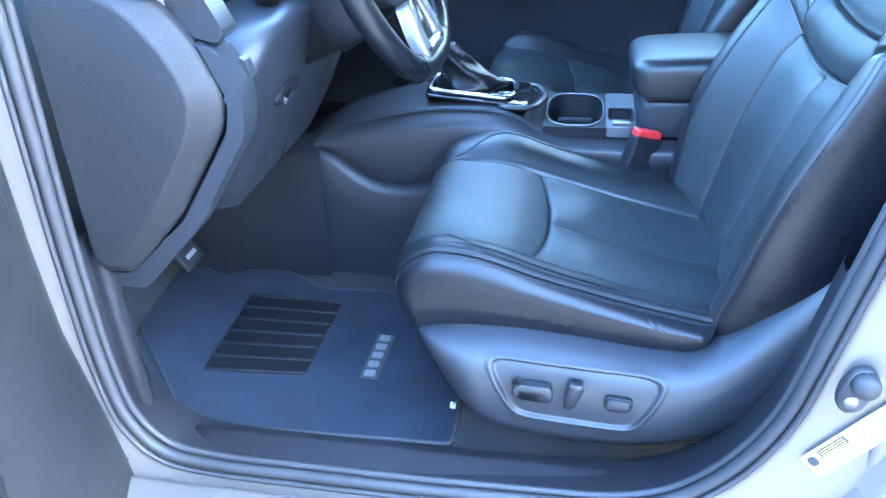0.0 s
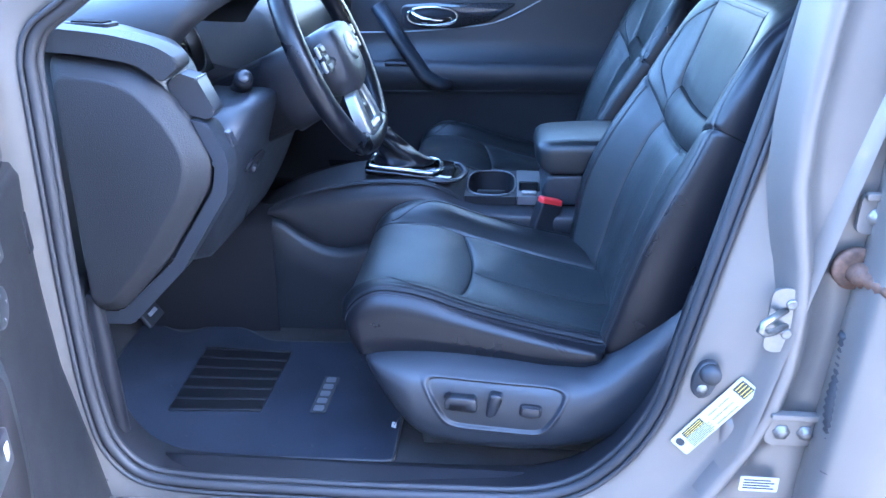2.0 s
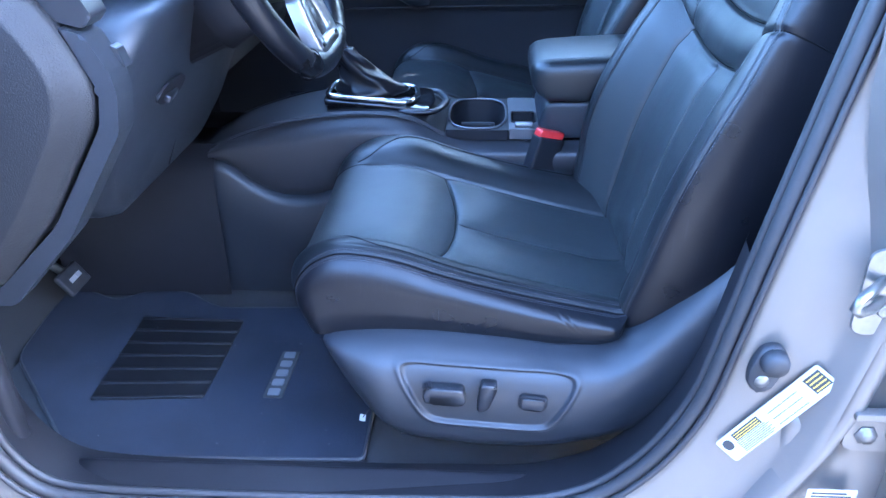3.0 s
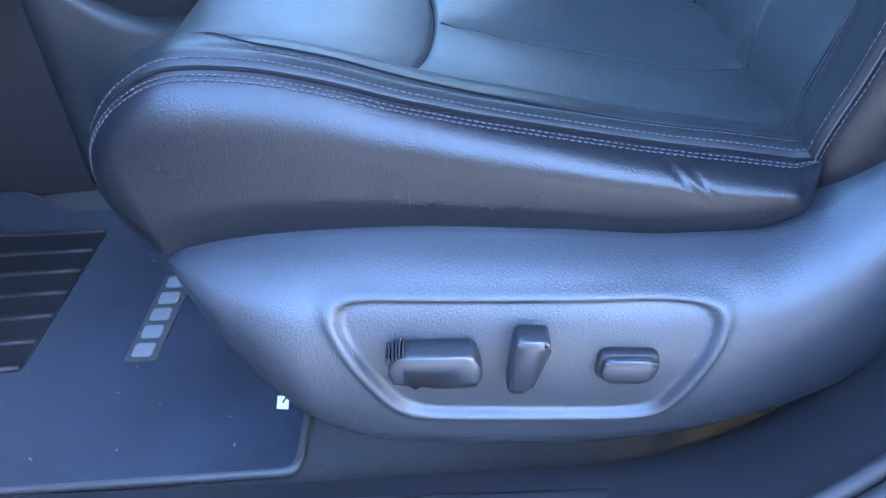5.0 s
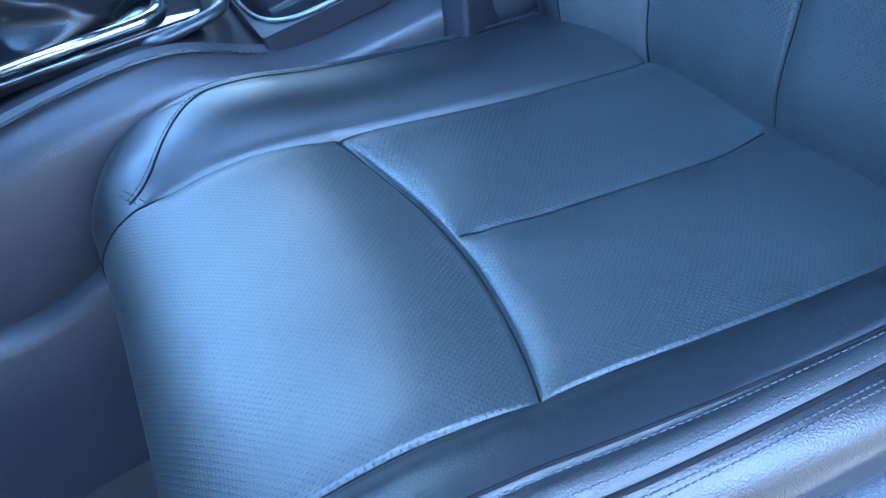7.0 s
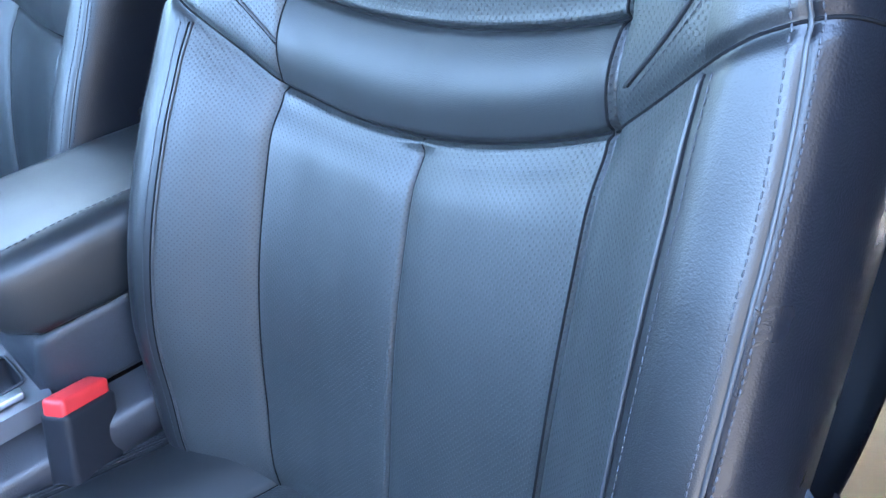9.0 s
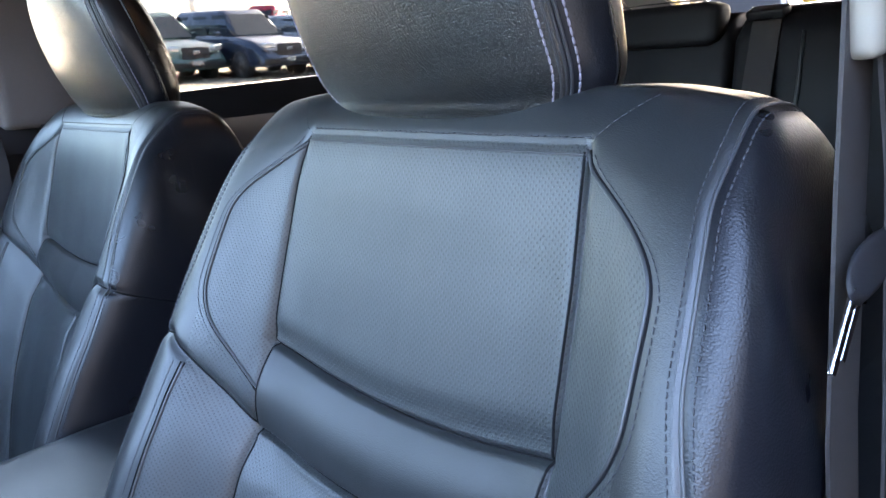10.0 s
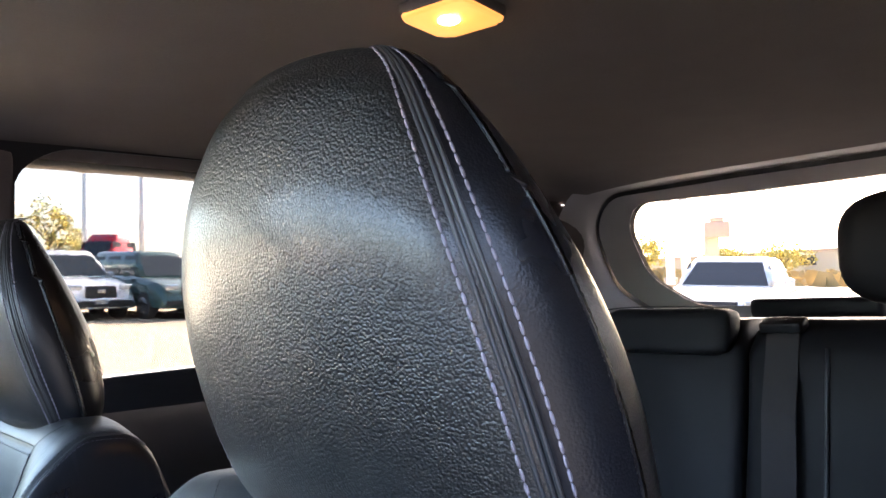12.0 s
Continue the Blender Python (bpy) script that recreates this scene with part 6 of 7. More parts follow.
for z, b in ((0.33, 0.02), (0.37, 0.045), (0.44, 0.058), (0.60, 0.040), (0.72, 0.026), (0.86, 0.024), (0.98, 0.026), (1.04, 0.030), (1.058, 0.022)):
    prof = rounded_outline([(0.01, -0.075), (0.004, max(-0.006, b - 0.025)), (0.05, b), (0.95, b + 0.02), (0.96, -0.075)], [0.005, 0.02, 0.03, 0.02, 0.005], 5)
    rows.append([fpt(a, c, z) for a, c in prof])
trim = loft("trim_panel", rows, DOOR_TRIM, front_door, "dark grey moulded door trim")
rows = [[fpt(a, c, z) for a, c in rounded_outline([(0.02, -0.075), (0.02, b - 0.02), (0.06, b), (0.95, b + 0.02), (0.96, -0.075)], [0.005, 0.02, 0.03, 0.02, 0.005], 5)] for z, b in ((1.060, 0.014), (1.075, 0.018), (1.125, 0.018), (1.132, 0.012))]
loft("gloss_strip", rows, WEAVE, front_door, "gloss dark patterned strip")
rows = [[fpt(a, c, z) for a, c in rounded_outline([(0.015, -0.075), (0.015, b - 0.025), (0.06, b), (0.95, b + 0.02), (0.96, -0.075)], [0.005, 0.02, 0.03, 0.02, 0.005], 5)] for z, b in ((1.133, 0.010), (1.145, 0.030), (1.19, 0.034), (1.215, 0.020), (1.225, -0.02))]
loft("upper_pad", rows, VINYL, front_door, "padded vinyl door top")


def fface(nm, outline, depth, off, mat_, lb="", bevel=0.002, par=None):
    """A plate on the trim's face: outline along the door and up."""
    m = Matrix(((fd[0], 0, fn_[0], FH[0] + fn_[0] * off), (fd[1], 0, fn_[1], FH[1] + fn_[1] * off), (0, 1, 0, 0), (0, 0, 0, 1)))
    return part(nm, moved(plate_bm(outline, depth, bevel), m), mat_, par or front_door, lb, True)


plate_ = fface("mirror_switch", rounded_outline([(0.222, 0.985), (0.34, 0.985), (0.34, 1.012), (0.222, 1.012)], 0.006, 3), 0.008, 0.028, PLASTIC_SMOOTH, "black mirror selector switch")
fface("switch_icon", [(0.236, 0.993), (0.246, 0.998), (0.236, 1.004)], 0.0008, 0.0358, ICON, "pale arrow", 0.0, plate_)
knob = fface("mirror_knob", oval(0.300, 0.952, 0.030, 0.027, 32, 2), 0.016, 0.028, PLASTIC_SMOOTH, "round black mirror knob", 0.005)
for da, dz in ((-0.018, 0), (0.018, 0), (0, 0.016), (0, -0.016)):
    fface("knob_icon", oval(0.300 + da, 0.952 + dz, 0.003, 0.003, 3, 2), 0.0008, 0.0438, ICON, "pale arrow", 0.0, knob)
fface("pull_rim", rounded_outline([(0.315, 0.915), (0.80, 0.915), (0.80, 0.56), (0.40, 0.56), (0.325, 0.74)], [0.05, 0.05, 0.04, 0.05, 0.06], 6), 0.010, 0.026, PLASTIC, "light rim of the pull cup", 0.006)
fface("pull_cup", rounded_outline([(0.335, 0.895), (0.78, 0.895), (0.78, 0.58), (0.415, 0.58), (0.345, 0.74)], [0.045, 0.05, 0.04, 0.05, 0.05], 6), 0.004, 0.0345, PLASTIC_DARK, "dark pull cup", 0.001)
lk = fface("lock_switch", rounded_outline([(0.395, 0.80), (0.47, 0.80), (0.47, 0.85), (0.395, 0.85)], 0.008, 3), 0.010, 0.037, PLASTIC_SMOOTH, "black lock switch", 0.003)
fface("lock_icon", rounded_outline([(0.405, 0.815), (0.42, 0.815), (0.42, 0.835), (0.405, 0.835)], 0.003, 2), 0.0008, 0.0468, ICON, "pale icon", 0.0, lk)
fface("edge_clip", rounded_outline([(0.062, 0.93), (0.085, 0.93), (0.085, 0.99), (0.062, 0.99)], 0.004, 2), 0.006, 0.022, PLASTIC_DARK, "small trim clip", 0.001)
fface("speaker_ring", oval(0.30, 0.50, 0.10, 0.10, 40, 2), 0.008, 0.052, PLASTIC_DARK, "round speaker grille", 0.003)
tube("door_stop", [fpt(0.03, 0.050, z) for z in (0.38, 0.43, 0.48, 0.51)], [0.016, 0.022, 0.020, 0.010], RUBBER, front_door, "black rubber stop", 14)

# ---- passenger door trim ----
pdoor = thing("passenger_door", "dark passenger door trim with chrome handle and pull", "door trim")
xs = np.linspace(-0.55, 0.66, 50)
rows = []
for x in xs:
    swoop = 0.03 * math.sin((x + 0.1) * 2.2)
    rows.append([(x, y, z) for y, z in ((0.735, 0.44), (0.705, 0.46), (0.700, 0.70), (0.690, 0.83 + swoop * 0.3), (0.680, 0.850 + swoop * 0.3), (0.652, 0.875 + swoop * 0.3), (0.648, 0.935), (0.660, 0.948), (0.692, 0.953), (0.700, 1.02), (0.702, 1.10), (0.695, 1.17), (0.705, 1.205), (0.735, 1.215))])
loft("trim_panel", rows, VINYL, pdoor, "", True, False, False)
tube("trim_line", [(x, 0.676, 0.839 + 0.03 * 0.3 * math.sin((x + 0.1) * 2.2) + 0.012) for x in xs], 0.0022, PLASTIC_SMOOTH, pdoor, "", 8)
sw = spline([-0.30, -0.05, 0.10, 0.25, 0.40], [1.045, 1.050, 1.062, 1.085, 1.16])
tube("accent_line", [(x, 0.700, float(sw(x)) - 0.012) for x in np.linspace(-0.25, 0.40, 30)], 0.0022, SATIN, pdoor, "satin silver accent line", 8)
pts = [(-0.06, 1.046), (0.12, 1.050), (0.22, 1.072), (0.31, 1.128), (0.05, 1.128), (-0.06, 1.120)]
part("handle_bezel", moved(plate_bm(rounded_outline(pts, 0.02, 4), 0.010, 0.003), side_plane(0.706)), WEAVE, pdoor, "dark patterned handle surround", True)
tube("handle_ring", [(x, 0.694, z) for x, z in oval(0.040, 1.086, 0.078, 0.028, 48, 2.4)], 0.0055, CHROME, pdoor, "chrome handle ring", 10, True)
part("handle_cup", moved(plate_bm(oval(0.040, 1.086, 0.074, 0.025, 40, 2.4), 0.004, 0.001), side_plane(0.697)), PLASTIC_DARK, pdoor, "dark cup behind the handle", True)
tube("inner_handle", [(-0.028, 0.690, 1.106), (-0.016, 0.680, 1.092), (0.01, 0.674, 1.080), (0.07, 0.672, 1.076), (0.100, 0.680, 1.080)], [0.006, 0.009, 0.010, 0.009, 0.007], CHROME, pdoor, "chrome inner handle", 10)
tube("pull_handle", [(-0.13, 0.680, 1.12), (-0.06, 0.655, 1.02), (0.02, 0.640, 0.91), (0.06, 0.645, 0.885), (0.10, 0.66, 0.88)], [0.034, 0.032, 0.032, 0.030, 0.022], PLASTIC, pdoor, "grey pull handle", 16, False, 0.7)
tube("armrest_seam", [(x, 0.6505, 0.928) for x in np.linspace(0.08, 0.64, 30)], 0.0012, THREAD, pdoor, "stitched armrest edge", 6)
box("window_switch", (-0.06, 0.668, 0.944), (0.10, 0.05, 0.014), PLASTIC_SMOOTH, pdoor, "black window switch plate", 0.004)
box("top_pad", (0.05, 0.712, 1.19), (1.18, 0.045, 0.05), VINYL, pdoor, "padded door top", 0.018, (0, 0, 0), 4)
part("speaker_grille", moved(plate_bm(oval(0.0, 0, 0.08, 0.08, 32, 2), 0.006, 0.002), side_plane(0.708) @ pose(-0.25, 0.62, 0)), PLASTIC_DARK, pdoor, "round speaker grille", True)

# ---- belt at the near pillar ----
belt = thing("seat_belt", "grey-brown seat belt hanging from a beige guide", "seat belt")
def strap(nm, pts, w, mat_, par, lb=""):
    """A flat band through points, w wide along x."""
    rows = []
    for x, y, z in pts:
        rows.append([(x - w / 2, y, z), (x + w / 2, y + 0.004, z), (x + w / 2, y + 0.006, z), (x - w / 2, y + 0.002, z)])
    return loft(nm, rows, mat_, par, lb, False)


strap("webbing", [(0.716, -0.640, 1.305), (0.710, -0.643, 1.22), (0.704, -0.648, 1.10), (0.715, -0.664, 0.80), (0.715, -0.670, 0.60)], 0.046, WEBBING, belt)
strap("return_webbing", [(0.740, -0.644, 1.305), (0.746, -0.652, 1.22), (0.742, -0.660, 1.10), (0.735, -0.676, 0.80), (0.735, -0.680, 0.60)], 0.047, WEBBING, belt, "run of webbing to the retractor")
part("guide", moved(rounded_box((0.028, 0.017, 0.047), 0.0080, 4), pose(0.710, -0.644, 1.300, 0, -8, 0)), BEIGE, belt, "beige plastic belt guide", True)
# the adjuster's slot is not cut: its shade is a thin black plate
side_plate("guide_slot_shade", [(0.717, 1.316), (0.723, 1.316), (0.724, 1.329), (0.752, 1.331), (0.752, 1.334), (0.716, 1.332)], -0.6560, 0.001, GAP_SHADE, belt, "black plate painted as the shade in the height adjuster's slot", 0.0)
side_plate("guide_cover", rounded_outline([(0.690, 1.37), (0.689, 1.339), (0.694, 1.319), (0.701, 1.307), (0.714, 1.303), (0.760, 1.303), (0.770, 1.44), (0.722, 1.45), (0.700, 1.42)], [0.01, 0.02, 0.02, 0.008, 0.01, 0.01, 0.01, 0.02, 0.03], 5), -0.638, 0.018, BEIGE, belt, "beige height adjuster cover", 0.006, True)
side_plate("finger_pad", rounded_outline([(0.706, 1.352), (0.748, 1.352), (0.752, 1.398), (0.714, 1.400)], 0.006, 4), -0.6555, 0.0025, BEIGE, belt, "raised finger pad", 0.001, True)
for za, zb in ((1.339, 1.344), (1.410, 1.412)):
    tube("cover_joint", [(0.691 + (za - 1.339) * 0.1, -0.6560, za), (0.760, -0.6560, zb)], 0.0006, GAP_SHADE, belt, "", 6)
loft("tongue", [[(0.738 + 0.014 * math.cos(k) * r - t * 0.058, -0.654 + 0.004 * math.sin(k) * r, 1.192 - t * 0.010 + 0.012 * math.sin(k + 0.6) * r) for k in np.linspace(0, 2 * math.pi, 14, endpoint=False)] for t, r in ((0.0, 0.35), (0.12, 0.75), (0.4, 0.85), (0.6, 1.0), (0.85, 0.95), (1.0, 0.4))], PLASTIC_DARK, belt, "black belt tongue")
for k in (0, 1):
    part("tongue_blade", moved(rounded_box((0.006, 0.0025, 0.040), 0.001), pose(0.672 + k * 0.010, -0.654, 1.162 + k * 0.003, 0, 32, 0)), CHROME, belt, "bright steel blade")

# ---- rear seats, tailgate ----
rear = thing("rear_bench", "black leather rear bench with folding backrests", "rear seat")
def rear_back(nm, y0, y1, x0=1.58):
    rows = []
    for z, dx, bev in ((0.70, -0.12, 0.0), (0.80, -0.095, 0.0), (1.00, -0.045, 0.0), (1.20, -0.005, 0.0), (1.28, 0.006, 0.0), (1.312, 0.02, 0.006), (1.328, 0.045, 0.016)):
        rows.append([(x0 + dx + a, b, z) for a, b in rounded_outline([(bev, y0 + bev), (0.14 - bev, y0 + bev), (0.14 - bev, y1 - bev), (bev, y1 - bev), (-0.012 + bev, (y0 + y1) / 2)], [0.02, 0.02, 0.02, 0.02, 0.1], 4)])
    return loft(nm, rows, LEATHER_REAR, rear)


for nm, y0, y1 in (("backrest", -0.62, -0.130), ("middle_backrest", -0.126, 0.126), ("backrest", 0.130, 0.62)):
    rear_back(nm, y0, y1)
box("seat_base", (1.30, 0, 0.66), (0.52, 1.26, 0.22), LEATHER_REAR, rear, "", 0.05, (0, -5, 0), 4)
box("ledge", (1.72, 0, 1.27), (0.16, 1.26, 0.08), PLASTIC_DARK, rear, "", 0.02)
for y0, y1 in ((-0.60, -0.28), (0.28, 0.60)):
    for z in (0.95, 1.124):
        tube("seam", [(1.548 + (z - 1.0) * 0.22, y, z + 0.004 * math.sin(y * 40)) for y in np.linspace(y0, y1, 20)], 0.003, PIPING, rear, "", 6)
for y in (-0.250, 0.250):
    tube("seam", [(1.456 + 0.03 + (z - 0.72) * 0.19 - 0.012, y, z) for z in np.linspace(0.74, 1.29, 16)], 0.003, PIPING, rear, "", 6)


def rear_headrest(y, z, w, h, label_):
    t = thing("rear_headrest", label_, "headrest", "rear headrests")
    rows = []
    for q, k in [(0.5 - 0.5 * math.cos(math.pi * i / 20), max(0.05, (1 - abs(2 * (0.5 - 0.5 * math.cos(math.pi * i / 20)) - 1) ** 3.2) ** (1 / 3.2))) for i in range(21)]:
        rows.append([(1.66 + a, y + b, z + h * q) for a, b in rounded_outline([(-0.05 * k, -w * k), (0.05 * k, -w * k), (0.05 * k, w * k), (-0.05 * k, w * k)], 0.045 * k, 8)])
    loft("pillow", rows, LEATHER_REAR, t)
    for s in (-1, 1):
        tube("post", [(1.67, y + s * 0.05, z - 0.06), (1.67, y + s * 0.05, z + 0.02)], 0.006, CHROME, t, "chrome post", 10)
    return settle(t, (1.66, y, z))


rear_headrest(-0.375, 1.345, 0.125, 0.165, "black leather rear headrest on chrome posts")
mid = thing("rear_headrest", "low black leather middle rear headrest", "headrest", "rear headrests")
rows = []
for y, k in ((-0.112, 0.55), (-0.106, 0.85), (-0.09, 1.0), (0.09, 1.0), (0.106, 0.85), (0.112, 0.55)):
    rows.append([(1.585 + a * k, y, 1.313 + b * k) for a, b in rounded_outline([(-0.025, -0.038), (0.04, -0.034), (0.05, 0.034), (-0.012, 0.036)], 0.018, 4)])
loft("pillow", rows, LEATHER_REAR, mid)
tube("seam", [(1.560, y, 1.352 - 0.004 * (y / 0.1) ** 4) for y in np.linspace(-0.098, 0.098, 24)], 0.0014, PIPING, mid, "", 6)
settle(mid, (1.59, 0, 1.28))
for y in (-0.185, 0.20):
    b = thing("rear_belt", "dark rear seat belt across the backrest", "seat belt", "rear belts")
    rows = []
    for x, yy, z in ((1.60, y, 1.318), (1.553, y - 0.005, 1.20), (1.512, y - 0.012, 1.00), (1.47, y - 0.02, 0.80)):
        rows.append([(x, yy - 0.024, z), (x, yy + 0.024, z), (x - 0.003, yy + 0.024, z), (x - 0.003, yy - 0.024, z)])
    loft("webbing", rows, WEBBING, b, "", False)
    part("belt_guide", moved(rounded_box((0.03, 0.062, 0.016), 0.004, 2), pose(1.598, y, 1.322, 0, -20, 0)), PLASTIC_DARK, b, "dark plastic belt guide", True)
    settle(b, (1.55, y, 0.8))

tail = thing("tailgate", "tailgate with large rear window and beige inner trim", "tailgate", "", "structure")


def tail_pt(y, z):
    """The tailgate leans forwards towards its top."""
    return (2.42 - 0.30 * (z - 1.33), y, z)


def mirror_outline(half):
    return np.array([(-y, z) for y, z in half] + [(y, z) for y, z in half[::-1]])


w_in = rounded_outline(mirror_outline([(0.40, 1.335), (0.535, 1.425), (0.570, 1.57), (0.525, 1.632), (0.20, 1.625)]), [0.05, 0.05, 0.05, 0.04, 0.01, 0.01, 0.04, 0.05, 0.05, 0.05], 6)
w_out = rounded_outline(mirror_outline([(0.45, 1.29), (0.62, 1.40), (0.650, 1.57), (0.585, 1.650), (0.20, 1.656)]), [0.05, 0.05, 0.06, 0.05, 0.01, 0.01, 0.05, 0.06, 0.05, 0.05], 6)
w_rim = rounded_outline(mirror_outline([(0.47, 1.27), (0.64, 1.39), (0.675, 1.575), (0.605, 1.664), (0.20, 1.672)]), [0.05, 0.05, 0.06, 0.05, 0.01, 0.01, 0.05, 0.06, 0.05, 0.05], 6)


def tail_ring(nm, o, i, d0, d1, mat_, lb):
    rows = [[(tail_pt(y, z)[0] + d0, y, z) for y, z in o], [(tail_pt(y, z)[0] + d1, y, z) for y, z in i]]
    return loft(nm, rows, mat_, tail, lb, True, True, False)


tail_ring("window_trim", w_out, w_in, -0.03, 0.01, GREY_TRIM, "grey inner window trim")
tail_ring("dark_gap", w_rim, w_out, -0.005, -0.01, RUBBER, "dark gap round the tailgate")
far_o = rounded_outline(mirror_outline([(0.70, 1.20), (0.72, 1.38), (0.705, 1.57), (0.61, 1.668), (0.20, 1.690)]), [0.05] * 10, 6)
tail_ring("roof_end_trim", far_o, w_rim, -0.16, -0.012, GREY_TRIM, "light grey trim round the tailgate opening")
shell_o = rounded_outline(mirror_outline([(0.78, 0.98), (0.80, 1.38), (0.76, 1.60), (0.68, 1.735), (0.20, 1.75)]), [0.05] * 10, 6)
tail_ring("outer_skin", shell_o, w_in, -0.02, 0.035, SILVER, "silver outer skin of the tailgate")
g = link("rear_glass", [(tail_pt(y, z)[0] + 0.012, y, z) for y, z in w_in], [tuple(range(len(w_in)))], REAR_TINT, tail, "tinted rear window glass", False)
box("lower_panel", (2.46, 0, 1.02), (0.06, 1.40, 0.62), PLASTIC_DARK, tail, "", 0.02)
box("cargo_ledge", (2.28, 0.0, 1.285), (0.16, 1.1, 0.03), PLASTIC_DARK, tail, "", 0.01)
lampthing = thing("tail_wiper_motor", "dark cover with pale strips below the rear window", "cover")
box("cover", (2.36, 0.05, 1.33), (0.10, 0.30, 0.05), PLASTIC_DARK, lampthing, "", 0.015)
for sgn in (-1, 1):
    box("rear_side_trim", (2.05, sgn * 0.72, 1.08), (0.75, 0.06, 0.48), PLASTIC_DARK, tail, "", 0.02)

# ---- interior lamp ----
lamp = thing("dome_lamp", "lit amber dome lamp in the headliner", "lamp")
part("bezel_ring", moved(plate_bm(rounded_outline([(-0.044, -0.044), (0.044, -0.044), (0.044, 0.044), (-0.044, 0.044)], 0.015, 5), 0.012, 0.004), pose(1.02, -0.105, 1.683, 180, 0, 10)), HEADLINER, lamp, "", True)
part("lens", moved(plate_bm(rounded_outline([(-0.042, -0.042), (0.042, -0.042), (0.042, 0.042), (-0.042, 0.042)], 0.014, 5), 0.008, 0.004), pose(1.02, -0.105, 1.675, 180, 0, 10)), LENS, lamp, "warm glowing lens", True)
turned("bulb", (1.014, -0.105, 1.668), (0, 0, -1), [(0, 0.010), (0.003, 0.012), (0.005, 0.008), (0.006, 0.001)], BULB, lamp, "bright bulb", 14)
gl = bpy.data.lights.new("dome_lamp_light", "POINT")
gl.energy, gl.color, gl.shadow_soft_size = 0.0018, (1.0, 0.62, 0.30), 0.03
new("dome_lamp_light", gl).location = (1.02, -0.105, 1.635)

# ---- the lot outside ----
GX, GY = 0.0067, 0.0594


def ground_z(x, y):
    return GX * x + GY * y


SLOPE = Matrix.Rotation(math.atan(GY), 4, "X") @ Matrix.Rotation(-math.atan(GX), 4, "Y")
# near ground is out of view; its dark colour stands in for missing bounce
DARK_GROUND = material("dark_near_ground", (0.042, 0.043, 0.047), 0.9, mottle=0.15, mottle_scale=0.5, grain=0.3, grain_scale=60, bump=0.003, bump_scale=80)
CONCRETE = material("lot_concrete", (0.42, 0.32, 0.22), 0.9, mottle=0.12, mottle_scale=0.5, grain=0.15, grain_scale=60, bump=0.002, bump_scale=80)
S = 900.0
ground = link("ground", [(x, y, ground_z(x, y)) for x, y in ((-S, -S), (S, -S), (S, S), (-S, S))], [(0, 1, 2, 3)], DARK_GROUND, None, "", False)
tagged(ground, "unseen ground under the car, coloured dark to cut bounced light", "ground", "", "structure")
apron = link("pavement", [(x, y, ground_z(x, y) + h) for h in (0.02, -0.1) for x, y in ((-60, 1.9), (3.4, 1.9), (30, 0.0), (240, 0.0), (240, 240), (-60, 240))], [tuple(range(6))] + [(i, i + 6, (i + 1) % 6 + 6, (i + 1) % 6) for i in range(6)], CONCRETE, None, "", False)
# added wall, never in view: blocks low sky and bounce on the driver's side
wall_material = material("unseen_wall_dark", (0.022, 0.025, 0.031), 0.85, mottle=0.1, mottle_scale=1.5, bump=0.004, bump_scale=30)
behind = box("unseen_wall", (0.0, -5.6, 1.65), (30.0, 0.3, 3.9), wall_material, None, "", 0.02)
tagged(behind, "added dark wall out of view that blocks low light on the door side", "wall", "", "structure")
tagged(apron, "pale sunlit concrete slab of the car lot", "pavement", "", "structure")
GLASS_DARK = material("car_glass", (0.03, 0.036, 0.042), 0.12, spec=0.25)
TYRE = material("tyre", (0.02, 0.02, 0.02), 0.8)
LAMP_W = material("headlamp", (0.75, 0.78, 0.8), 0.08, metal=0.6, coat=0.5)


def car_paint(name, c):
    return material(name, c, 0.25, metal=0.3, coat=0.8, mottle=0.02)


PAINTS = {"white": car_paint("paint_white", (0.75, 0.74, 0.72)), "green": car_paint("paint_green", (0.05, 0.10, 0.09)), "navy": car_paint("paint_navy", (0.03, 0.045, 0.08)), "red": car_paint("paint_red", (0.60, 0.02, 0.035)), "grey": car_paint("paint_grey", (0.20, 0.21, 0.22)), "silver": car_paint("paint_silver", (0.5, 0.5, 0.5))}


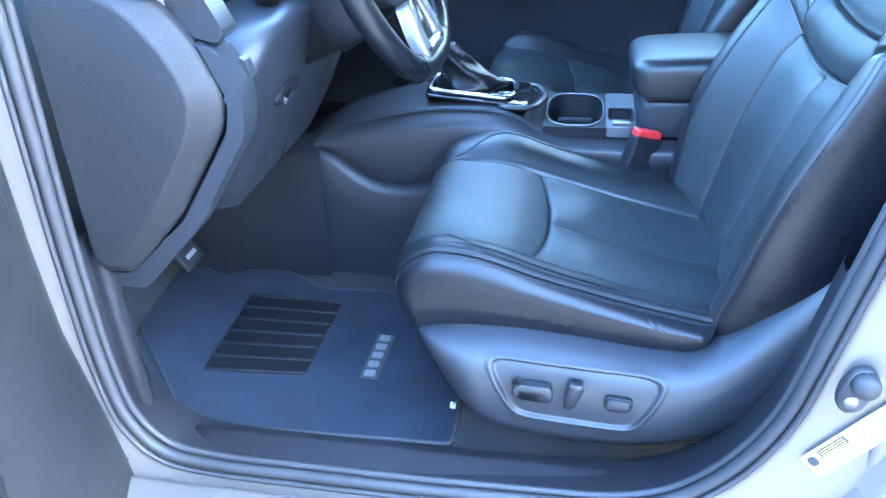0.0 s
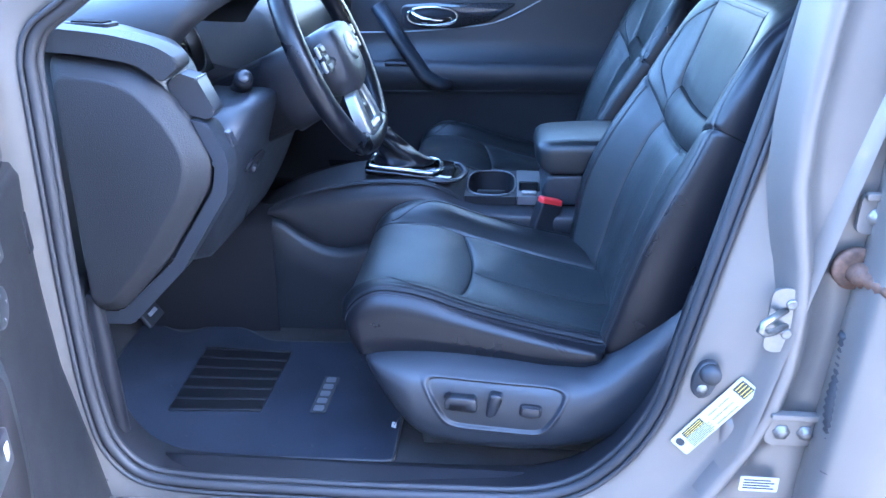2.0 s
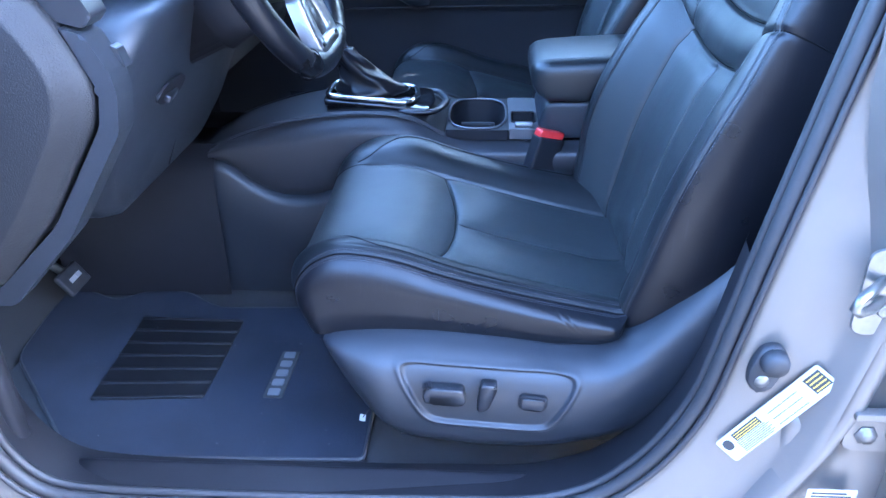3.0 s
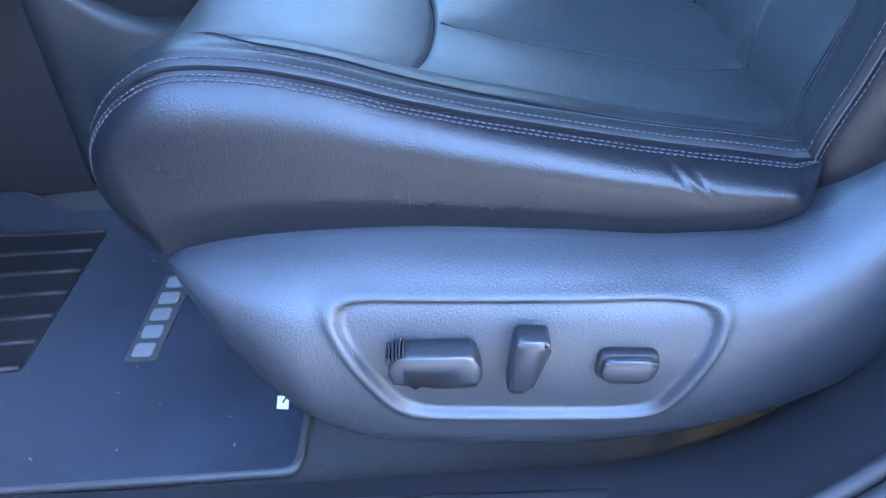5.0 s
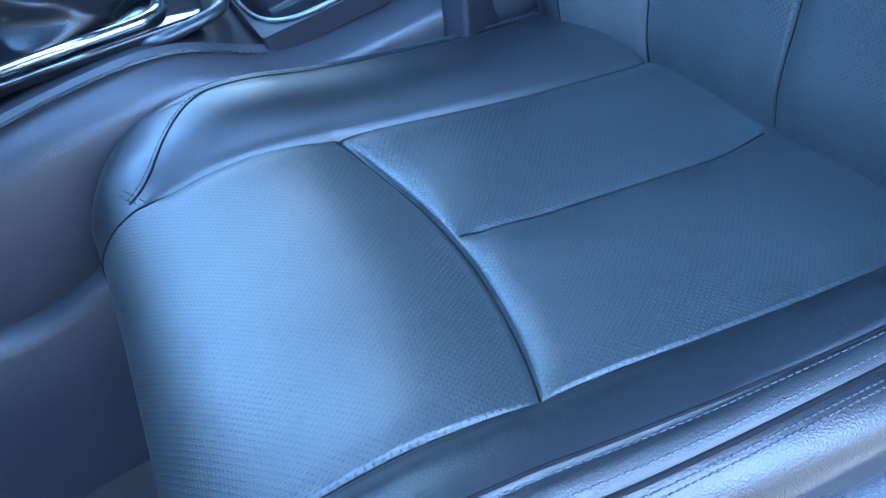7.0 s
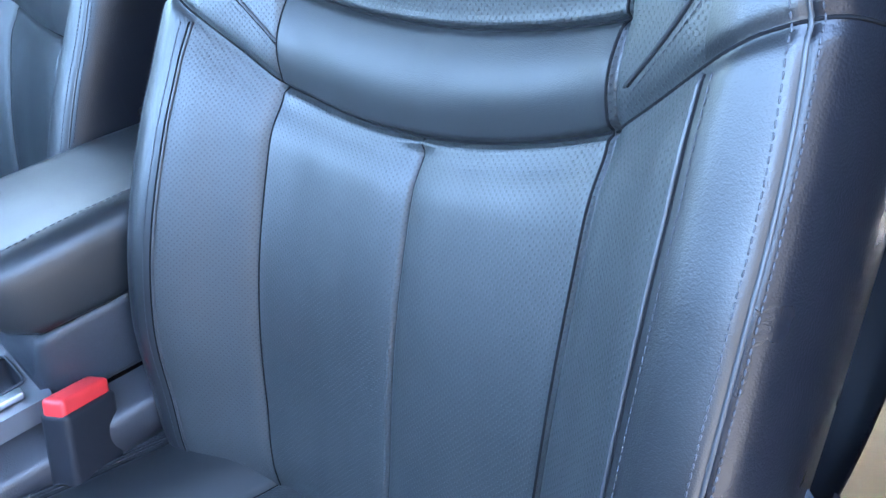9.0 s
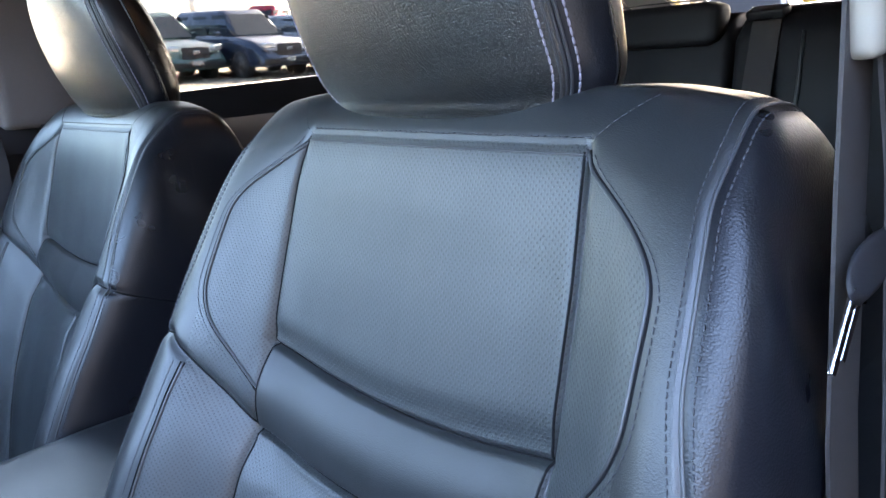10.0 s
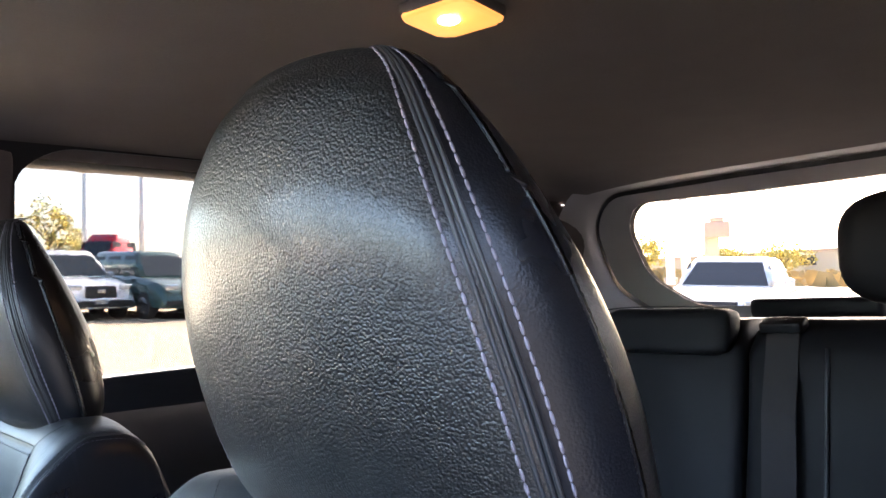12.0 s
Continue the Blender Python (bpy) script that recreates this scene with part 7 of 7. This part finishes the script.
def parked_car(colour, x, y, turn, label_, high=1.72, length=4.6, truck=False):
    """A parked car that faces its own -y, standing on the sloping lot."""
    c = thing("parked_car", label_, "car", "parked cars")
    paint = PAINTS[colour]
    hw = 0.93
    st = spline(np.array([0.0, 0.05, 0.12, 0.28, 0.5, 0.8, 0.93, 1.0]) * length, [0.55, 0.82, 0.95, 1.06, 1.10, 1.10, 1.05, 0.85])
    rows = []
    for a in np.array([0.0, 0.03, 0.08, 0.16, 0.27, 0.4, 0.6, 0.8, 0.92, 0.98, 1.0]) * length:
        k = 1 - 0.10 * (1 - min(1, a / (0.1 * length))) - 0.06 * max(0, (a / length - 0.9) / 0.1)
        z1 = float(st(a))
        rows.append([(b, a, z) for b, z in rounded_outline([(-hw * k, 0.30), (hw * k, 0.30), (hw * k, z1 - 0.12), (hw * k * 0.86, z1), (-hw * k * 0.86, z1), (-hw * k, z1 - 0.12)], 0.06, 3)])
    body = loft("body", rows, paint, c)
    e = 0.62 if truck else 0.97
    rows, glass = [], []
    for q, w0 in ((0.0, 0.80), (0.55, 0.72), (0.9, 0.62), (1.0, 0.54)):
        z = 1.04 + (high - 1.04) * q
        f, r = length * (0.26 + 0.16 * q), length * (e - 0.07 * q)
        rows.append([(b, a, z) for b, a in rounded_outline([(-w0, f), (w0, f), (w0, r), (-w0, r)], 0.12, 4)])
    loft("cabin_roof", rows, paint, c)
    for s in (-1, 1):
        for i, (a0, a1) in enumerate(((0.34, 0.52), (0.54, 0.72), (0.74, 0.90)) if not truck else ((0.34, 0.46), (0.48, 0.60))):
            v = []
            for q, ins in ((0.08, 0.0), (0.80, 0.03)):
                z = 1.04 + (high - 1.04) * q
                w0 = float(np.interp(q, [0, 0.55, 0.9, 1.0], [0.80, 0.72, 0.62, 0.54])) + 0.012
                v += [(s * w0, length * (a0 + ins), z), (s * w0, length * (a1 - ins * 0.4), z)]
            link("side_window", v, [(0, 1, 3, 2)], GLASS_DARK, c, "dark side window", False)
    v = []
    for q in (0.06, 0.82):
        z = 1.04 + (high - 1.04) * q
        w0 = float(np.interp(q, [0, 0.55, 0.9, 1.0], [0.80, 0.72, 0.62, 0.54])) - 0.10
        v += [(-w0, length * (0.26 + 0.16 * q) - 0.012, z), (w0, length * (0.26 + 0.16 * q) - 0.012, z)]
    link("windscreen", v, [(0, 1, 3, 2)], GLASS_DARK, c, "dark windscreen", False)
    part("grille", moved(rounded_box((0.75, 0.05, 0.30), 0.03, 2), pose(0, 0.03, 0.70)), RUBBER, c, "black grille", True)
    part("badge", moved(rounded_box((0.20, 0.03, 0.10), 0.03, 2), pose(0, 0.0, 0.72)), CHROME, c, "plain chrome badge")
    part("bumper", moved(rounded_box((1.6, 0.10, 0.16), 0.04, 2), pose(0, 0.03, 0.42)), TYRE, c, "dark lower bumper", True)
    part("plate_bar", moved(rounded_box((0.30, 0.02, 0.11), 0.005), pose(0, -0.03, 0.47)), PAPER, c, "plain pale bar")
    for s in (-1, 1):
        part("headlight", moved(rounded_box((0.34, 0.12, 0.13), 0.04, 3), pose(s * 0.62, 0.06, 0.82, 0, 0, s * 18)), LAMP_W, c, "bright headlight", True)
        part("mirror", moved(rounded_box((0.16, 0.10, 0.14), 0.04, 2), pose(s * 0.98, length * 0.36, 1.12)), paint, c, "", True)
        for a in (0.19, 0.80):
            w = turned("wheel", (s * 0.80, length * a, 0.35), (s, 0, 0), [(-0.10, 0.33), (-0.08, 0.355), (0.12, 0.355), (0.14, 0.33), (0.15, 0.25)], TYRE, c, "", 24)
            turned("rim", (s * 0.945, length * a, 0.35), (s, 0, 0), [(-0.02, 0.25), (0.0, 0.24), (0.012, 0.20), (0.0, 0.07), (0.012, 0.05), (0.014, 0.002)], SATIN, w, "alloy rim", 16)
    z = ground_z(x, y)
    c.matrix_basis = Matrix.Translation((x, y, z)) @ SLOPE @ Matrix.Rotation(radians(turn), 4, "Z")
    return c


WHITE_PAINT = material("white_paint", (0.85, 0.84, 0.82), 0.5, mottle=0.04, mottle_scale=2)


def lot_pole(x, y, h):
    p = thing("light_pole", "pale tall parking lot light pole on a concrete base", "light pole", "light poles")
    z = ground_z(x, y)
    tube("pole", [(x, y, z), (x, y, z + h)], [0.20, 0.16], WHITE_PAINT, p, "", 10)
    turned("base", (x, y, z - 0.05), (0, 0, 1), [(0, 0.30), (0.9, 0.30), (0.92, 0.28)], CONCRETE, p, "concrete base", 16)
    box("lamp_head", (x, y, z + h), (1.1, 0.3, 0.12), WHITE_PLASTIC, p, "", 0.03)
    return settle(p, (x, y, z))


parked_car("white", 6.9, 18.3, 6, "white parked sport utility car with black grille")
parked_car("green", 8.9, 17.5, 6, "dark green parked sport utility car with bright headlights")
parked_car("navy", 11.0, 16.6, 6, "dark blue parked sport utility car")
parked_car("grey", 13.3, 15.8, 6, "grey parked car in the row", 1.55)
parked_car("silver", 4.6, 19.3, 6, "silver parked sport utility car")
parked_car("navy", 15.6, 15.0, 6, "dark blue parked sport utility car")
parked_car("red", 8.3, 27.0, -60, "red pickup truck parked in the second row", 2.45, 5.4, True)
parked_car("red", 15.0, 27.0, -60, "red pickup truck parked in the second row", 2.05, 5.4, True)
parked_car("grey", 12.6, 29.5, 6, "grey parked car in the second row", 1.75)
parked_car("white", 5.2, 30.5, 6, "white parked car in the second row", 1.75)
parked_car("white", 11.6, 5.2, -72, "white parked car seen through the rear window", 1.56, 4.5)
parked_car("white", 18.5, 3.6, -72, "white parked car seen through the rear window", 1.62, 4.5)
parked_car("silver", 15.5, 12.0, -72, "silver parked car seen through the rear window", 1.60, 4.5)
for x, y, h in ((16.0, 48.0, 7.0), (18.9, 46.5, 8.5), (22.0, 45.0, 8.0), (30.7, 17.0, 9.0), (29.2, 15.4, 9.0), (38.0, 10.0, 9.0)):
    lot_pole(x, y, h)

# a sign board on a pale pylon
sign = thing("pylon_sign", "brown sign board on a pale pylon", "sign")
SIGN_BROWN = material("sign_brown", (0.62, 0.45, 0.33), 0.7, mottle=0.1)
STUCCO = material("pale_stucco", (0.72, 0.60, 0.42), 0.9, mottle=0.08, mottle_scale=0.6, bump=0.002, bump_scale=40)
sx, sy = 27.3, 13.0
sz = ground_z(sx, sy)
box("pylon", (sx + 0.3, sy + 0.4, sz + 1.5), (0.5, 0.5, 3.0), STUCCO, sign, "pale pylon", 0.02, (0, 0, 30))
box("board", (sx, sy, sz + 2.75), (0.25, 0.9, 0.60), SIGN_BROWN, sign, "brown board", 0.04, (0, 0, 28))
box("cap", (sx, sy, sz + 3.13), (0.25, 0.5, 0.16), SIGN_BROWN, sign, "", 0.03, (0, 0, 28))

# low pale building far behind
hall = thing("low_building", "low pale building behind the lot", "building")
for i, (x, y, w, h) in enumerate(((96, 42, 30, 1.6), (104, 20, 34, 1.0))):
    part("wall", moved(rounded_box((10, w, h + 4), 0.05), pose(x, y, ground_z(x, y) + h / 2 - 1, 0, 0, 10)), STUCCO, hall)
    part("roof_edge", moved(rounded_box((10.4, w + 0.4, 0.3), 0.05), pose(x, y, ground_z(x, y) + h + 1.15, 0, 0, 10)), SIGN_BROWN, hall)
    for k in range(6):
        part("window", moved(rounded_box((0.1, 1.8, 1.2), 0.02), pose(x - 5.3 - 0.17 * (k - 2.5) * 0, y - w / 2 + 2.5 + k * (w - 5) / 5, ground_z(x, y) + 1.6, 0, 0, 10)), GLASS_DARK, hall, "dark window")

# trees: trunk, limbs and many small leaf clumps
BARK = material("bark", (0.12, 0.08, 0.05), 0.9, mottle=0.3, mottle_scale=30)
FOLIAGE = material("foliage", (0.55, 0.46, 0.13), 0.8, mottle=0.35, mottle_scale=3, grain=0.3, grain_scale=40)
rng = np.random.default_rng(7)


def tree(x, y, h, w):
    t = thing("tree", "small yellow-green tree beyond the car lot", "tree", "trees")
    z = ground_z(x, y)
    tube("trunk", [(x, y, z), (x + 0.05, y, z + h * 0.3), (x, y + 0.05, z + h * 0.55)], [0.16, 0.12, 0.07], BARK, t, "", 8)
    limbs, leaves = [], []
    for k in range(7):
        a = k * 2.4
        p0 = np.array((x, y, z + h * (0.32 + 0.04 * k)))
        p1 = p0 + np.array((math.cos(a) * w * 0.35, math.sin(a) * w * 0.35, h * 0.25))
        limbs.append(tube_data([p0, (p0 + p1) / 2 + (0, 0, 0.1), p1], [0.06, 0.04, 0.02], 6))
    joined("limbs", limbs, BARK, t)
    for k in range(1800):
        d = rng.normal(size=3)
        d /= np.linalg.norm(d)
        r = rng.uniform(0.35, 1.0) ** 0.5
        c = np.array((x, y, z + h * 0.66)) + d * r * np.array((w / 2, w / 2, h * 0.34)) * (0.82 + 0.3 * math.sin(5 * d[0] + 3 * d[2]))
        e1, e2 = rng.normal(size=3), rng.normal(size=3)
        e1 /= np.linalg.norm(e1)
        e2 = np.cross(e1, e2)
        e2 /= np.linalg.norm(e2)
        s_ = rng.uniform(0.07, 0.15)
        leaves.append(([c - e1 * s_, c + e2 * s_ * 0.5, c + e1 * s_, c - e2 * s_ * 0.5], [(0, 1, 2, 3)]))
    tagged(joined("crown", leaves, FOLIAGE, t, "", False), kind="stuff")
    return settle(t, (x, y, z))


for x, y, h, w in ((14.8, 51.0, 5.6, 4.6), (18.5, 57.0, 4.0, 3.6), (10.0, 54.0, 4.8, 4.0), (44, 26.5, 3.4, 3.4), (52, 21, 3.0, 4.0), (34, 48, 5.0, 4.0), (56, 27, 3.2, 4.2)):
    tree(x, y, h, w)
# a verge of dry brush at the lot's far edge
BRUSH = material("dry_brush", (0.40, 0.30, 0.14), 0.9, mottle=0.3, mottle_scale=1.0)
clumps = []
for k in range(1500):
    a = rng.uniform(math.radians(8), math.radians(85))
    d = rng.uniform(56, 74)
    x, y = d * math.cos(a), d * math.sin(a)
    z = ground_z(x, y)
    w, h = rng.uniform(0.4, 1.2), rng.uniform(0.4, 1.3)
    b = rng.uniform(0, 3.14)
    ca, sa = math.cos(b) * w, math.sin(b) * w
    clumps.append(([(x - ca, y - sa, z), (x + ca, y + sa, z), (x + ca * 0.4, y + sa * 0.4, z + h), (x - ca * 0.5, y - sa * 0.5, z + h * 0.8)], [(0, 1, 2, 3)]))
verge = joined("dry_brush", clumps, BRUSH, None, "", False)
tagged(verge, "dry yellow brush along the edge of the lot", "brush", "", "stuff")
